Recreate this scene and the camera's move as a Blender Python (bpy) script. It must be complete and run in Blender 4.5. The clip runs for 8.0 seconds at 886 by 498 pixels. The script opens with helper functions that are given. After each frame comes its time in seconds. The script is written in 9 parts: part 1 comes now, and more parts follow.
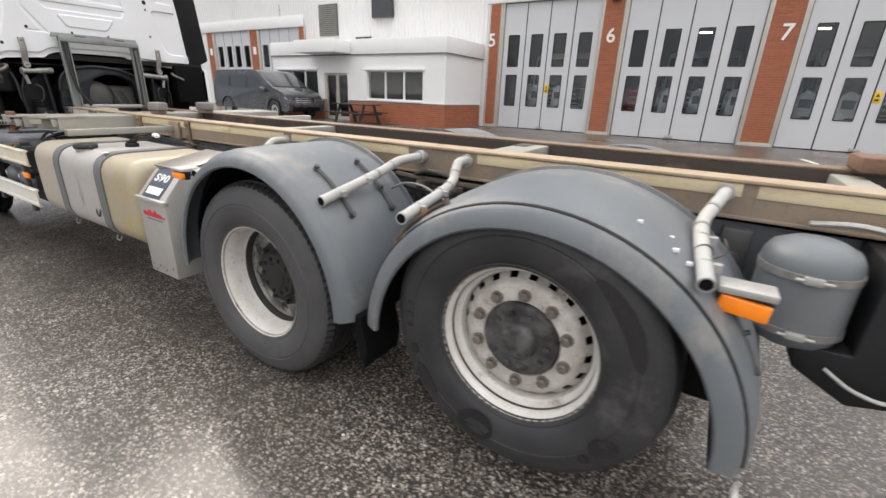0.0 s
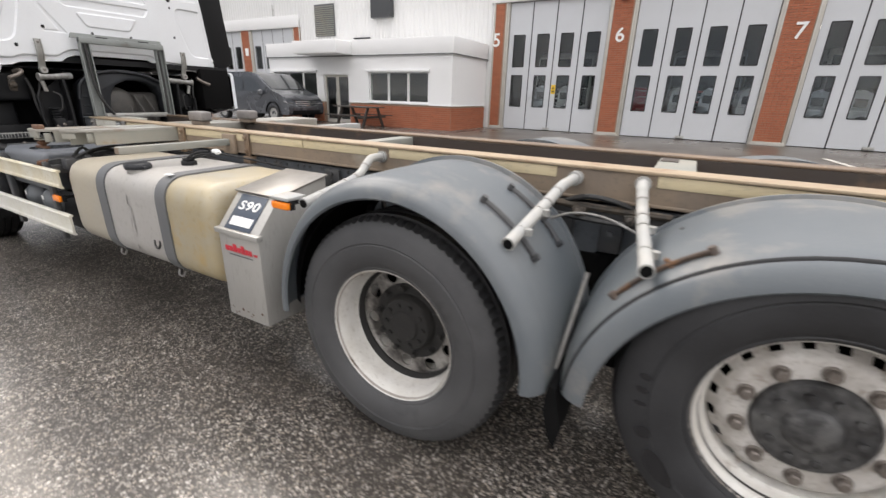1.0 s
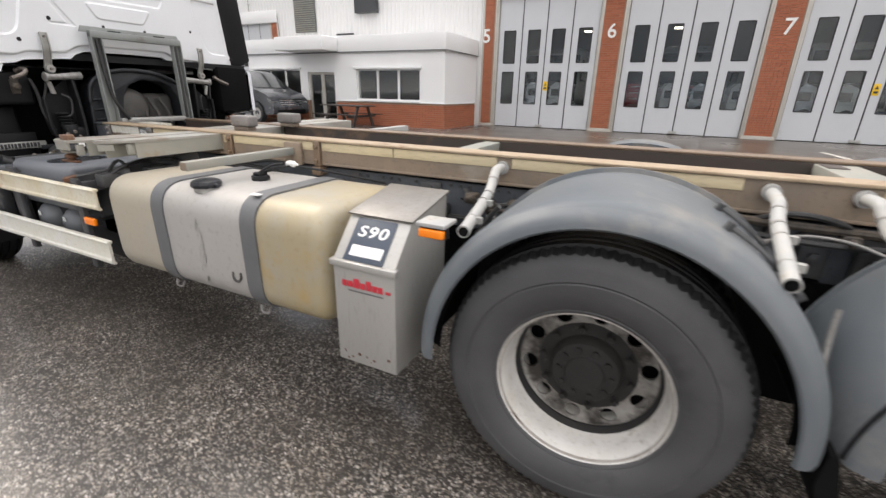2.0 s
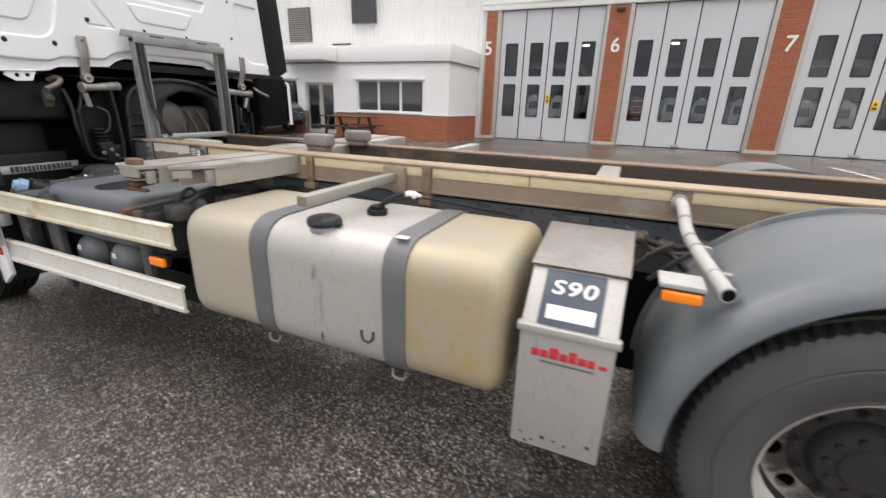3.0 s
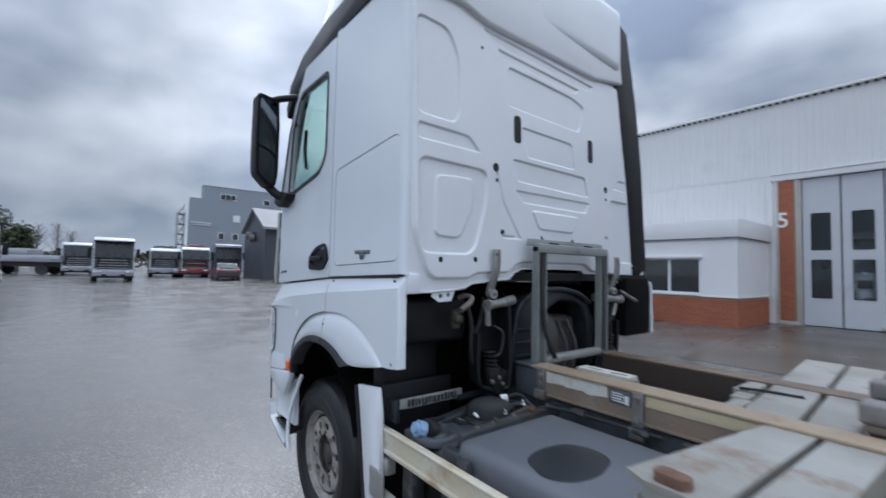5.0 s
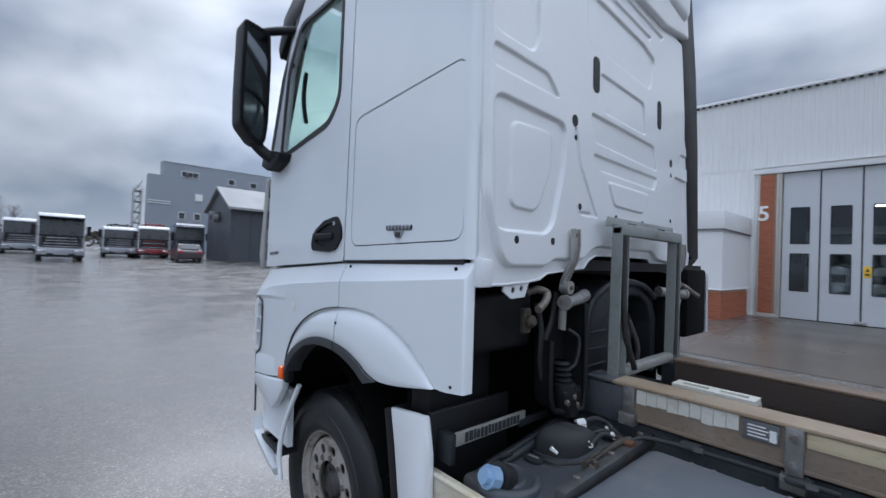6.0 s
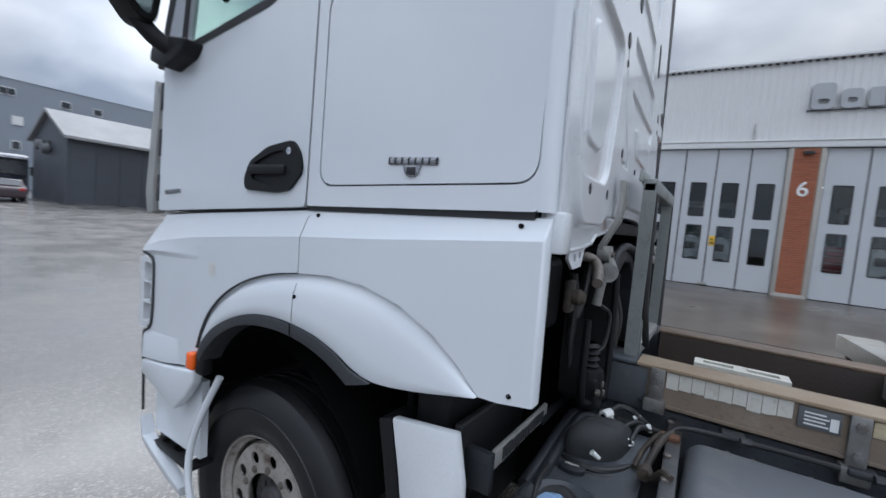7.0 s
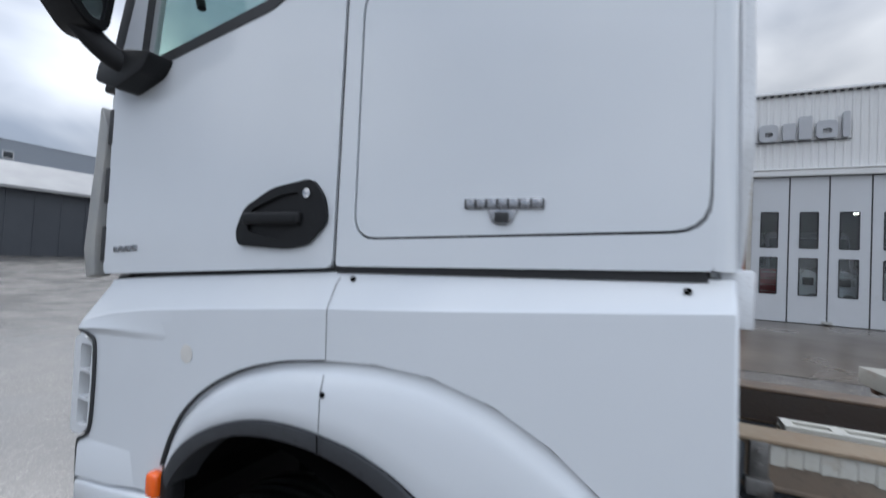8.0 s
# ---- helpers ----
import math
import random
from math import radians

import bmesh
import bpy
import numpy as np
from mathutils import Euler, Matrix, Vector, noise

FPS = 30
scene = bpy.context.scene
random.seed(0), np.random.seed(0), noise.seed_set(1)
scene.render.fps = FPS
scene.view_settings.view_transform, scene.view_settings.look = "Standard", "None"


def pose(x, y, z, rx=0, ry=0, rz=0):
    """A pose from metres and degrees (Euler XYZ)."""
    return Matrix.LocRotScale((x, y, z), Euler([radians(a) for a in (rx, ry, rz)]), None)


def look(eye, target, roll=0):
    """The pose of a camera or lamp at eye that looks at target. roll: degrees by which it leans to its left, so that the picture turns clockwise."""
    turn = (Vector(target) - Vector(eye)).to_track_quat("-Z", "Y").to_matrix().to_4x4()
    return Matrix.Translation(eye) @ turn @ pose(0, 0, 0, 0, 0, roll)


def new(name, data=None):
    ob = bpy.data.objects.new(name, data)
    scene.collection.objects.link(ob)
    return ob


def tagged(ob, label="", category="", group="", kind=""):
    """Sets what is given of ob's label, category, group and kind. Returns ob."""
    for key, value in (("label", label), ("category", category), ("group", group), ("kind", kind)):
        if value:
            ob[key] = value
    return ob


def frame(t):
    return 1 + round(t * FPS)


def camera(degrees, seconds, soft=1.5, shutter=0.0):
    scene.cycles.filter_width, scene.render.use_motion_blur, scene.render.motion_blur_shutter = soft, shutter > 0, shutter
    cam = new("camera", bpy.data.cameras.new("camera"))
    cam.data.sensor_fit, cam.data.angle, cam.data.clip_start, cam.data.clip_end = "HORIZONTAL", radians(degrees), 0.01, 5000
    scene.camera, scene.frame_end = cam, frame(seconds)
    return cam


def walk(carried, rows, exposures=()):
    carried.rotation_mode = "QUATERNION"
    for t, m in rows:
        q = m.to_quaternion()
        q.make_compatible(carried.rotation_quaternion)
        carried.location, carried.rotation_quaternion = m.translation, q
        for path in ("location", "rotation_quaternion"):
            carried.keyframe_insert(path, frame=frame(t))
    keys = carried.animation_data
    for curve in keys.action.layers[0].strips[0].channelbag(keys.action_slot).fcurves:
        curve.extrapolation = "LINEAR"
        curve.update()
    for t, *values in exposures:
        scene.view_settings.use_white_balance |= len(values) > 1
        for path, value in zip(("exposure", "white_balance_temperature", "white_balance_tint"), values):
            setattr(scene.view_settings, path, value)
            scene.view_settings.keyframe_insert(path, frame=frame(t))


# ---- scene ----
cam = camera(92.3, 8.0, shutter=0.4)
PATH = [
    (0, (0.068, -0.025, 1.485), (-0.905, 1.583, 0.803), 2.1),
    (0.5, (-0.338, -0.065, 1.477), (-1.287, 1.554, 0.787), 1.9),
    (1, (-0.834, -0.064, 1.502), (-1.757, 1.575, 0.823), 1.6),
    (1.5, (-1.303, -0.119, 1.486), (-2.141, 1.56, 0.793), 1.9),
    (1.7, (-1.453, -0.14, 1.498), (-2.284, 1.543, 0.806), 1.6),
    (2.8, (-2.425, -0.076, 1.515), (-3.182, 1.65, 0.847), 1.1),
    (3, (-2.586, -0.107, 1.525), (-3.331, 1.633, 0.881), 1.7),
    (3.5, (-3.015, -0.043, 1.507), (-3.809, 1.69, 0.9), 1.6),
    (4, (-3.439, -0.023, 1.516), (-4.371, 1.667, 0.989), 1.5),
    (4.5, (-3.85, -0.046, 1.623), (-5.12, 1.481, 1.392), 0.2),
    (5, (-4.228, 0.007, 1.751), (-5.802, 1.237, 1.849), 1.3),
    (5.2, (-4.345, 0.022, 1.758), (-5.947, 1.213, 1.87), 1.8),
    (6.3, (-5.173, 0.123, 1.722), (-6.569, 1.555, 1.714), 3.2),
    (6.5, (-5.29, 0.146, 1.723), (-6.619, 1.64, 1.683), 3.8),
    (7, (-5.634, 0.174, 1.686), (-6.71, 1.855, 1.554), 5.1),
    (7.5, (-5.879, 0.215, 1.678), (-6.758, 2.004, 1.514), 4.9),
    (8, (-6.081, 0.295, 1.723), (-6.96, 2.09, 1.773), 2.8),
]

EXPOSURES = [(0.0, 0.95, 7050, 13), (3.6, 0.95, 7100, 14), (4.3, 0.85, 7000, 13), (4.55, 0.78, 6900, 13), (4.8, 0.4, 6000, 11), (5.0, 0.2, 5650, 10),
             (6.6, 0.2, 5700, 10), (7.4, 0.32, 6050, 10), (8.0, 0.28, 6000, 10)]
walk(cam, [(t, look(eye, target, roll)) for t, eye, target, roll in PATH], EXPOSURES)

# ---- world and sun ----
world = bpy.data.worlds.new("overcast_sky")
scene.world = world
world.use_nodes = True
wn, wl = world.node_tree.nodes, world.node_tree.links
wn.clear()
SUN_AZ, SUN_EL = 164.0, 40.0
SUN_WAY = Vector((math.cos(radians(SUN_AZ)) * math.cos(radians(SUN_EL)), math.sin(radians(SUN_AZ)) * math.cos(radians(SUN_EL)), math.sin(radians(SUN_EL))))


def w_math(op, a, c=0.0):
    x = wn.new("ShaderNodeMath")
    x.operation = op
    for sock, val in ((x.inputs[0], a), (x.inputs[1], c)):
        if isinstance(val, (int, float)):
            sock.default_value = val
        else:
            wl.new(val, sock)
    return x.outputs[0]


sky = wn.new("ShaderNodeTexSky")
sky.sky_type, sky.sun_disc = "NISHITA", False
sky.sun_elevation, sky.sun_rotation = radians(SUN_EL), radians(90 - SUN_AZ)
sky_gain = wn.new("ShaderNodeVectorMath")
sky_gain.operation = "SCALE"
sky_gain.inputs["Scale"].default_value = 0.10
coords = wn.new("ShaderNodeTexCoord")
squash = wn.new("ShaderNodeMapping")
squash.inputs["Scale"].default_value = (1.0, 1.0, 1.9)
squash.inputs["Location"].default_value = (3.35, 1.2, 0.1)
clouds = wn.new("ShaderNodeTexNoise")
clouds.inputs["Scale"].default_value = 1.9
clouds.inputs["Detail"].default_value = 3.5
clouds.inputs["Roughness"].default_value = 0.5
tone = wn.new("ShaderNodeValToRGB")
tone.color_ramp.elements[0].position, tone.color_ramp.elements[0].color = 0.39, (0.30, 0.34, 0.41, 1)
tone.color_ramp.elements[1].position, tone.color_ramp.elements[1].color = 0.61, (1.0, 1.0, 1.0, 1)
cover = wn.new("ShaderNodeMix")
cover.data_type = "RGBA"
cover.inputs["Factor"].default_value = 0.93
# a cloud deck is brighter overhead, and brighter round the hidden sun
axis = wn.new("ShaderNodeSeparateXYZ")
wl.new(coords.outputs["Generated"], axis.inputs["Vector"])


def toward(az, el, power, gain):
    """A soft brighter or darker stretch of the cloud deck."""
    lobe = wn.new("ShaderNodeVectorMath")
    lobe.operation = "DOT_PRODUCT"
    lobe.inputs[1].default_value = (math.cos(radians(az)) * math.cos(radians(el)), math.sin(radians(az)) * math.cos(radians(el)), math.sin(radians(el)))
    wl.new(coords.outputs["Generated"], lobe.inputs[0])
    return w_math("MULTIPLY", w_math("POWER", w_math("MAXIMUM", lobe.outputs["Value"], 0.0), power), gain)


up = w_math("MAXIMUM", axis.outputs["Z"], 0.0)
deck = w_math("ADD", w_math("MULTIPLY", w_math("POWER", up, 1.7), 2.15), 0.47)
for lobe_ in (toward(SUN_AZ - 2, 14, 42.0, 0.27), toward(-177, 22, 26.0, -0.10), toward(171, 31, 60.0, -0.26), toward(160, 18, 110.0, 0.22), toward(101, 26, 22.0, -0.13), toward(72, 24, 30.0, -0.22), toward(-55, 12, 1.6, 0.50)):
    deck = w_math("ADD", deck, lobe_)
# a bright strip under the cloud base, along the horizon
deck = w_math("ADD", deck, w_math("MULTIPLY", w_math("POWER", w_math("SUBTRACT", 1.0, up), 13.0), 0.62))
sky_out = wn.new("ShaderNodeBackground")
wl.new(deck, sky_out.inputs["Strength"])
world_end = wn.new("ShaderNodeOutputWorld")
wl.new(coords.outputs["Generated"], squash.inputs["Vector"])
wl.new(squash.outputs["Vector"], clouds.inputs["Vector"])
wisps = wn.new("ShaderNodeTexNoise")
wisps.inputs["Scale"].default_value, wisps.inputs["Detail"].default_value, wisps.inputs["Roughness"].default_value = 6.5, 6.0, 0.55
wisps.inputs["Distortion"].default_value = 0.6
drift = wn.new("ShaderNodeMapping")
drift.inputs["Scale"].default_value = (0.8, 0.8, 1.1)
drift.inputs["Location"].default_value = (0.4, 2.3, 1.7)
wl.new(coords.outputs["Generated"], drift.inputs["Vector"])
wl.new(drift.outputs["Vector"], wisps.inputs["Vector"])
wl.new(w_math("ADD", w_math("MULTIPLY", clouds.outputs["Fac"], 0.88), w_math("MULTIPLY", wisps.outputs["Fac"], 0.12)), tone.inputs["Fac"])
wl.new(sky.outputs["Color"], sky_gain.inputs[0])
wl.new(sky_gain.outputs["Vector"], cover.inputs[6])
wl.new(tone.outputs["Color"], cover.inputs[7])
wl.new(cover.outputs[2], sky_out.inputs["Color"])
wl.new(sky_out.outputs["Background"], world_end.inputs["Surface"])

sun_data = bpy.data.lights.new("sun", "SUN")
sun_data.energy, sun_data.angle, sun_data.color = 0.95, radians(34), (1.0, 0.97, 0.93)
sun = new("sun", sun_data)
sun.matrix_world = look(SUN_WAY * 60, (0, 0, 0))


# ---- materials ----
def material(name, colour, rough=0.5, metal=0.0, second=None, scale=3.0, amount=0.5, fine=60.0, bump=0.0, coat=0.0, dirt=None,
             dirt_scale=1.2, dirt_at=0.6, rough_range=0.12, island=0.0, stretch=(1, 1, 1)):
    """A worn surface: two colours mixed by coarse noise, a fine grain, dirt blotches, uneven gloss and fine relief."""
    m = bpy.data.materials.new(name)
    m.use_nodes = True
    n, l = m.node_tree.nodes, m.node_tree.links
    b = n["Principled BSDF"]
    b.inputs["Metallic"].default_value = metal
    b.inputs["Coat Weight"].default_value = coat
    b.inputs["Coat Roughness"].default_value = 0.08
    tc = n.new("ShaderNodeTexCoord")
    mp = n.new("ShaderNodeMapping")
    mp.inputs["Scale"].default_value = stretch
    l.new(tc.outputs["Object"], mp.inputs["Vector"])

    def noise_tex(s, detail=4.0, rough_=0.55):
        t = n.new("ShaderNodeTexNoise")
        t.inputs["Scale"].default_value, t.inputs["Detail"].default_value, t.inputs["Roughness"].default_value = s, detail, rough_
        l.new(mp.outputs["Vector"], t.inputs["Vector"])
        return t.outputs["Fac"]

    def ramp(src, a, z):
        r = n.new("ShaderNodeMapRange")
        r.inputs["From Min"].default_value, r.inputs["From Max"].default_value = a, z
        l.new(src, r.inputs["Value"])
        return r.outputs["Result"]

    def mix(fac, a, c):
        x = n.new("ShaderNodeMix")
        x.data_type = "RGBA"
        for sock, val in ((x.inputs["Factor"], fac), (x.inputs[6], a), (x.inputs[7], c)):
            if isinstance(val, (int, float)):
                sock.default_value = val
            elif isinstance(val, tuple):
                sock.default_value = (*val, 1)
            else:
                l.new(val, sock)
        return x.outputs[2]

    coarse, grain = noise_tex(scale), noise_tex(fine, 3.0)
    second = second or tuple(c * 0.82 for c in colour)
    fac = n.new("ShaderNodeMath")
    fac.operation = "MULTIPLY"
    fac.inputs[1].default_value = amount
    l.new(ramp(coarse, 0.35, 0.68), fac.inputs[0])
    col = mix(fac.outputs[0], colour, second)
    col = mix(ramp(grain, 0.55, 0.8), col, tuple(c * 0.86 for c in second)) if bump or dirt else col
    if dirt:
        col = mix(ramp(noise_tex(dirt_scale, 6.0, 0.65), dirt_at, dirt_at + 0.14), col, dirt)
    if island:
        info = n.new("ShaderNodeObjectInfo")
        geo = n.new("ShaderNodeNewGeometry")
        total = n.new("ShaderNodeMath")
        total.operation = "ADD"
        l.new(info.outputs["Random"], total.inputs[0])
        l.new(geo.outputs["Random Per Island"], total.inputs[1])
        wrap = n.new("ShaderNodeMath")
        wrap.operation = "FRACT"
        l.new(total.outputs[0], wrap.inputs[0])
        part_ = n.new("ShaderNodeMath")
        part_.operation = "MULTIPLY"
        part_.inputs[1].default_value = island
        l.new(wrap.outputs[0], part_.inputs[0])
        col = mix(part_.outputs[0], col, tuple(c * 0.45 for c in second))
    l.new(col, b.inputs["Base Color"])
    rr = n.new("ShaderNodeMapRange")
    rr.inputs["To Min"].default_value, rr.inputs["To Max"].default_value = max(0.02, rough - rough_range), min(1, rough + rough_range)
    l.new(coarse, rr.inputs["Value"])
    l.new(rr.outputs["Result"], b.inputs["Roughness"])
    if bump:
        bp = n.new("ShaderNodeBump")
        bp.inputs["Strength"].default_value = bump
        bp.inputs["Distance"].default_value = 0.004
        l.new(grain, bp.inputs["Height"])
        l.new(bp.outputs["Normal"], b.inputs["Normal"])
    return m


def wet_asphalt():
    """Dark wet asphalt: light stone chips of about a centimetre, a water film in the hollows, broad drier stretches."""
    m = bpy.data.materials.new("wet_asphalt")
    m.use_nodes = True
    n, l = m.node_tree.nodes, m.node_tree.links
    b = n["Principled BSDF"]
    tc = n.new("ShaderNodeTexCoord")

    def noise_tex(s, detail=4.0, rough_=0.55):
        t = n.new("ShaderNodeTexNoise")
        t.inputs["Scale"].default_value, t.inputs["Detail"].default_value, t.inputs["Roughness"].default_value = s, detail, rough_
        l.new(tc.outputs["Object"], t.inputs["Vector"])
        return t.outputs["Fac"]

    def ramp(src, a, z, lo=0.0, hi=1.0):
        r = n.new("ShaderNodeMapRange")
        r.inputs["From Min"].default_value, r.inputs["From Max"].default_value = a, z
        r.inputs["To Min"].default_value, r.inputs["To Max"].default_value = lo, hi
        l.new(src, r.inputs["Value"])
        return r.outputs["Result"]

    def math_(op, a, c):
        x = n.new("ShaderNodeMath")
        x.operation = op
        for sock, val in ((x.inputs[0], a), (x.inputs[1], c)):
            if isinstance(val, (int, float)):
                sock.default_value = val
            else:
                l.new(val, sock)
        return x.outputs[0]

    def mix(fac, a, c):
        x = n.new("ShaderNodeMix")
        x.data_type = "RGBA"
        for sock, val in ((x.inputs["Factor"], fac), (x.inputs[6], a), (x.inputs[7], c)):
            if isinstance(val, (int, float)):
                sock.default_value = val
            elif isinstance(val, tuple):
                sock.default_value = (*val, 1)
            else:
                l.new(val, sock)
        return x.outputs[2]

    warp = n.new("ShaderNodeTexNoise")
    warp.inputs["Scale"].default_value, warp.inputs["Detail"].default_value = 55.0, 2.0
    l.new(tc.outputs["Object"], warp.inputs["Vector"])
    shift = n.new("ShaderNodeVectorMath")
    shift.operation = "MULTIPLY_ADD"
    shift.inputs[1].default_value = (0.022, 0.022, 0.0)
    l.new(warp.outputs["Color"], shift.inputs[0])
    l.new(tc.outputs["Object"], shift.inputs[2])
    grit = shift.outputs["Vector"]
    chips = n.new("ShaderNodeTexVoronoi")
    chips.inputs["Scale"].default_value = 72.0
    chips.inputs["Randomness"].default_value = 1.0
    l.new(grit, chips.inputs["Vector"])
    chip_tone = n.new("ShaderNodeSeparateColor")
    l.new(chips.outputs["Color"], chip_tone.inputs["Color"])
    chip = math_("MULTIPLY", math_("POWER", chip_tone.outputs[0], 1.65), ramp(chips.outputs["Distance"], 0.62, 0.22))
    big = n.new("ShaderNodeTexVoronoi")
    big.inputs["Scale"].default_value = 47.0
    l.new(grit, big.inputs["Vector"])
    big_tone = n.new("ShaderNodeSeparateColor")
    l.new(big.outputs["Color"], big_tone.inputs["Color"])
    chip = math_("MAXIMUM", chip, math_("MULTIPLY", ramp(big_tone.outputs[1], 0.80, 1.0), ramp(big.outputs["Distance"], 0.42, 0.22)))
    small = n.new("ShaderNodeTexVoronoi")
    small.inputs["Scale"].default_value = 128.0
    l.new(grit, small.inputs["Vector"])
    small_tone = n.new("ShaderNodeSeparateColor")
    l.new(small.outputs["Color"], small_tone.inputs["Color"])
    chip = math_("MAXIMUM", chip, math_("MULTIPLY", ramp(small_tone.outputs[1], 0.55, 1.0), ramp(small.outputs["Distance"], 0.55, 0.25)))
    chip = math_("MULTIPLY", chip, ramp(noise_tex(9.0, 3.0), 0.30, 0.62, 0.55, 1.15))
    wetness = ramp(math_("ADD", math_("MULTIPLY", noise_tex(0.42, 5.0, 0.6), 0.5), math_("MULTIPLY", noise_tex(1.15, 4.0, 0.5), 0.5)), 0.42, 0.60)
    place = n.new("ShaderNodeSeparateXYZ")
    l.new(tc.outputs["Object"], place.inputs["Vector"])
    lower_yard = math_("MULTIPLY", ramp(place.outputs["X"], -2.6, -5.4), ramp(place.outputs["Y"], 6.0, 0.0))
    wetness = math_("ADD", wetness, math_("MULTIPLY", lower_yard, 0.26))
    # a drained stretch beside the cab, and a wetter one before the side guards
    drained = math_("MULTIPLY", math_("MULTIPLY", ramp(place.outputs["X"], -9.9, -9.2), ramp(place.outputs["X"], -6.3, -6.9)), ramp(place.outputs["Y"], 2.6, 1.2))
    soaked = math_("MULTIPLY", math_("MULTIPLY", ramp(place.outputs["X"], -6.4, -5.9), ramp(place.outputs["X"], -4.4, -5.2)), ramp(place.outputs["Y"], 1.3, 0.6))
    # and one behind the lifted axle
    behind = math_("MULTIPLY", ramp(place.outputs["X"], 0.1, 0.6), ramp(place.outputs["Y"], 1.1, 1.6))
    soaked = math_("MAXIMUM", soaked, behind)
    wetness = math_("SUBTRACT", math_("ADD", wetness, math_("MULTIPLY", soaked, 0.35)), math_("MULTIPLY", drained, 0.30))
    wetness = math_("MAXIMUM", math_("MINIMUM", wetness, 1.0), 0.0)
    col = mix(ramp(noise_tex(1.7), 0.35, 0.7), (0.021, 0.018, 0.0155), (0.048, 0.041, 0.034))
    col = mix(ramp(noise_tex(160.0, 2.0), 0.5, 0.7), col, (0.018, 0.016, 0.0145))
    # the lane beside the cab is worn smooth and fine-grained
    worn = ramp(place.outputs["X"], -5.6, -8.6)
    chip = math_("MULTIPLY", chip, ramp(worn, 0.0, 1.0, 1.0, 0.42))
    col = mix(math_("MULTIPLY", worn, 0.75), col, (0.064, 0.060, 0.055))
    stone = mix(chip_tone.outputs[2], (0.55, 0.47, 0.385), (0.74, 0.69, 0.63))
    col = mix(math_("MULTIPLY", chip, ramp(wetness, 0.0, 1.0, 1.0, 0.42)), col, stone)
    l.new(col, b.inputs["Base Color"])
    film = ramp(noise_tex(38.0, 3.0), 0.35, 0.65)
    b.inputs["Roughness"].default_value = 0.6
    b.inputs["Specular IOR Level"].default_value = 0.25
    l.new(ramp(wetness, 0.0, 1.0, 0.65, 0.92), b.inputs["Coat Weight"])
    l.new(math_("ADD", ramp(wetness, 0.0, 1.0, 0.22, 0.15), math_("MULTIPLY", film, 0.06)), b.inputs["Coat Roughness"])
    b.inputs["Coat IOR"].default_value = 1.5
    bp = n.new("ShaderNodeBump")
    bp.inputs["Distance"].default_value = 0.006
    l.new(math_("MULTIPLY", ramp(wetness, 0.0, 1.0, 1.0, 0.2), ramp(worn, 0.0, 1.0, 1.0, 0.4)), bp.inputs["Strength"])
    l.new(math_("ADD", math_("MULTIPLY", chips.outputs["Distance"], -0.6), math_("MULTIPLY", film, 0.5)), bp.inputs["Height"])
    l.new(bp.outputs["Normal"], b.inputs["Normal"])
    bp2 = n.new("ShaderNodeBump")
    bp2.inputs["Distance"].default_value = 0.004
    l.new(math_("MULTIPLY", ramp(wetness, 0.0, 1.0, 0.10, 0.012), ramp(worn, 0.0, 1.0, 1.0, 0.4)), bp2.inputs["Strength"])
    l.new(math_("ADD", math_("MULTIPLY", chips.outputs["Distance"], -0.5), math_("MULTIPLY", film, 0.5)), bp2.inputs["Height"])
    l.new(bp2.outputs["Normal"], b.inputs["Coat Normal"])
    return m


def glass(name, tint=(0.9, 0.95, 0.93), rough=0.02, alpha=0.35):
    m = bpy.data.materials.new(name)
    m.use_nodes = True
    n, l = m.node_tree.nodes, m.node_tree.links
    n.clear()
    clear, gloss, mixer, facing_, out = (n.new(k) for k in ("ShaderNodeBsdfTransparent", "ShaderNodeBsdfGlossy", "ShaderNodeMixShader",
                                                           "ShaderNodeLayerWeight", "ShaderNodeOutputMaterial"))
    clear.inputs["Color"].default_value = (*tint, 1)
    gloss.inputs["Roughness"].default_value = rough
    facing_.inputs["Blend"].default_value = 0.5
    power = n.new("ShaderNodeMath")
    power.operation, power.inputs[1].default_value = "POWER", 5.0
    scale_ = n.new("ShaderNodeMath")
    scale_.operation, scale_.inputs[1].default_value, scale_.inputs[2].default_value = "MULTIPLY_ADD", 0.85, 0.045
    l.new(facing_.outputs["Facing"], power.inputs[0])
    l.new(power.outputs[0], scale_.inputs[0])
    l.new(scale_.outputs[0], mixer.inputs["Fac"])
    l.new(clear.outputs["BSDF"], mixer.inputs[1])
    l.new(gloss.outputs["BSDF"], mixer.inputs[2])
    l.new(mixer.outputs["Shader"], out.inputs["Surface"])
    return m


def glow(name, colour, strength):
    m = bpy.data.materials.new(name)
    m.use_nodes = True
    b = m.node_tree.nodes["Principled BSDF"]
    b.inputs["Base Color"].default_value = (*colour, 1)
    b.inputs["Emission Color"].default_value = (*colour, 1)
    b.inputs["Emission Strength"].default_value = strength
    return m


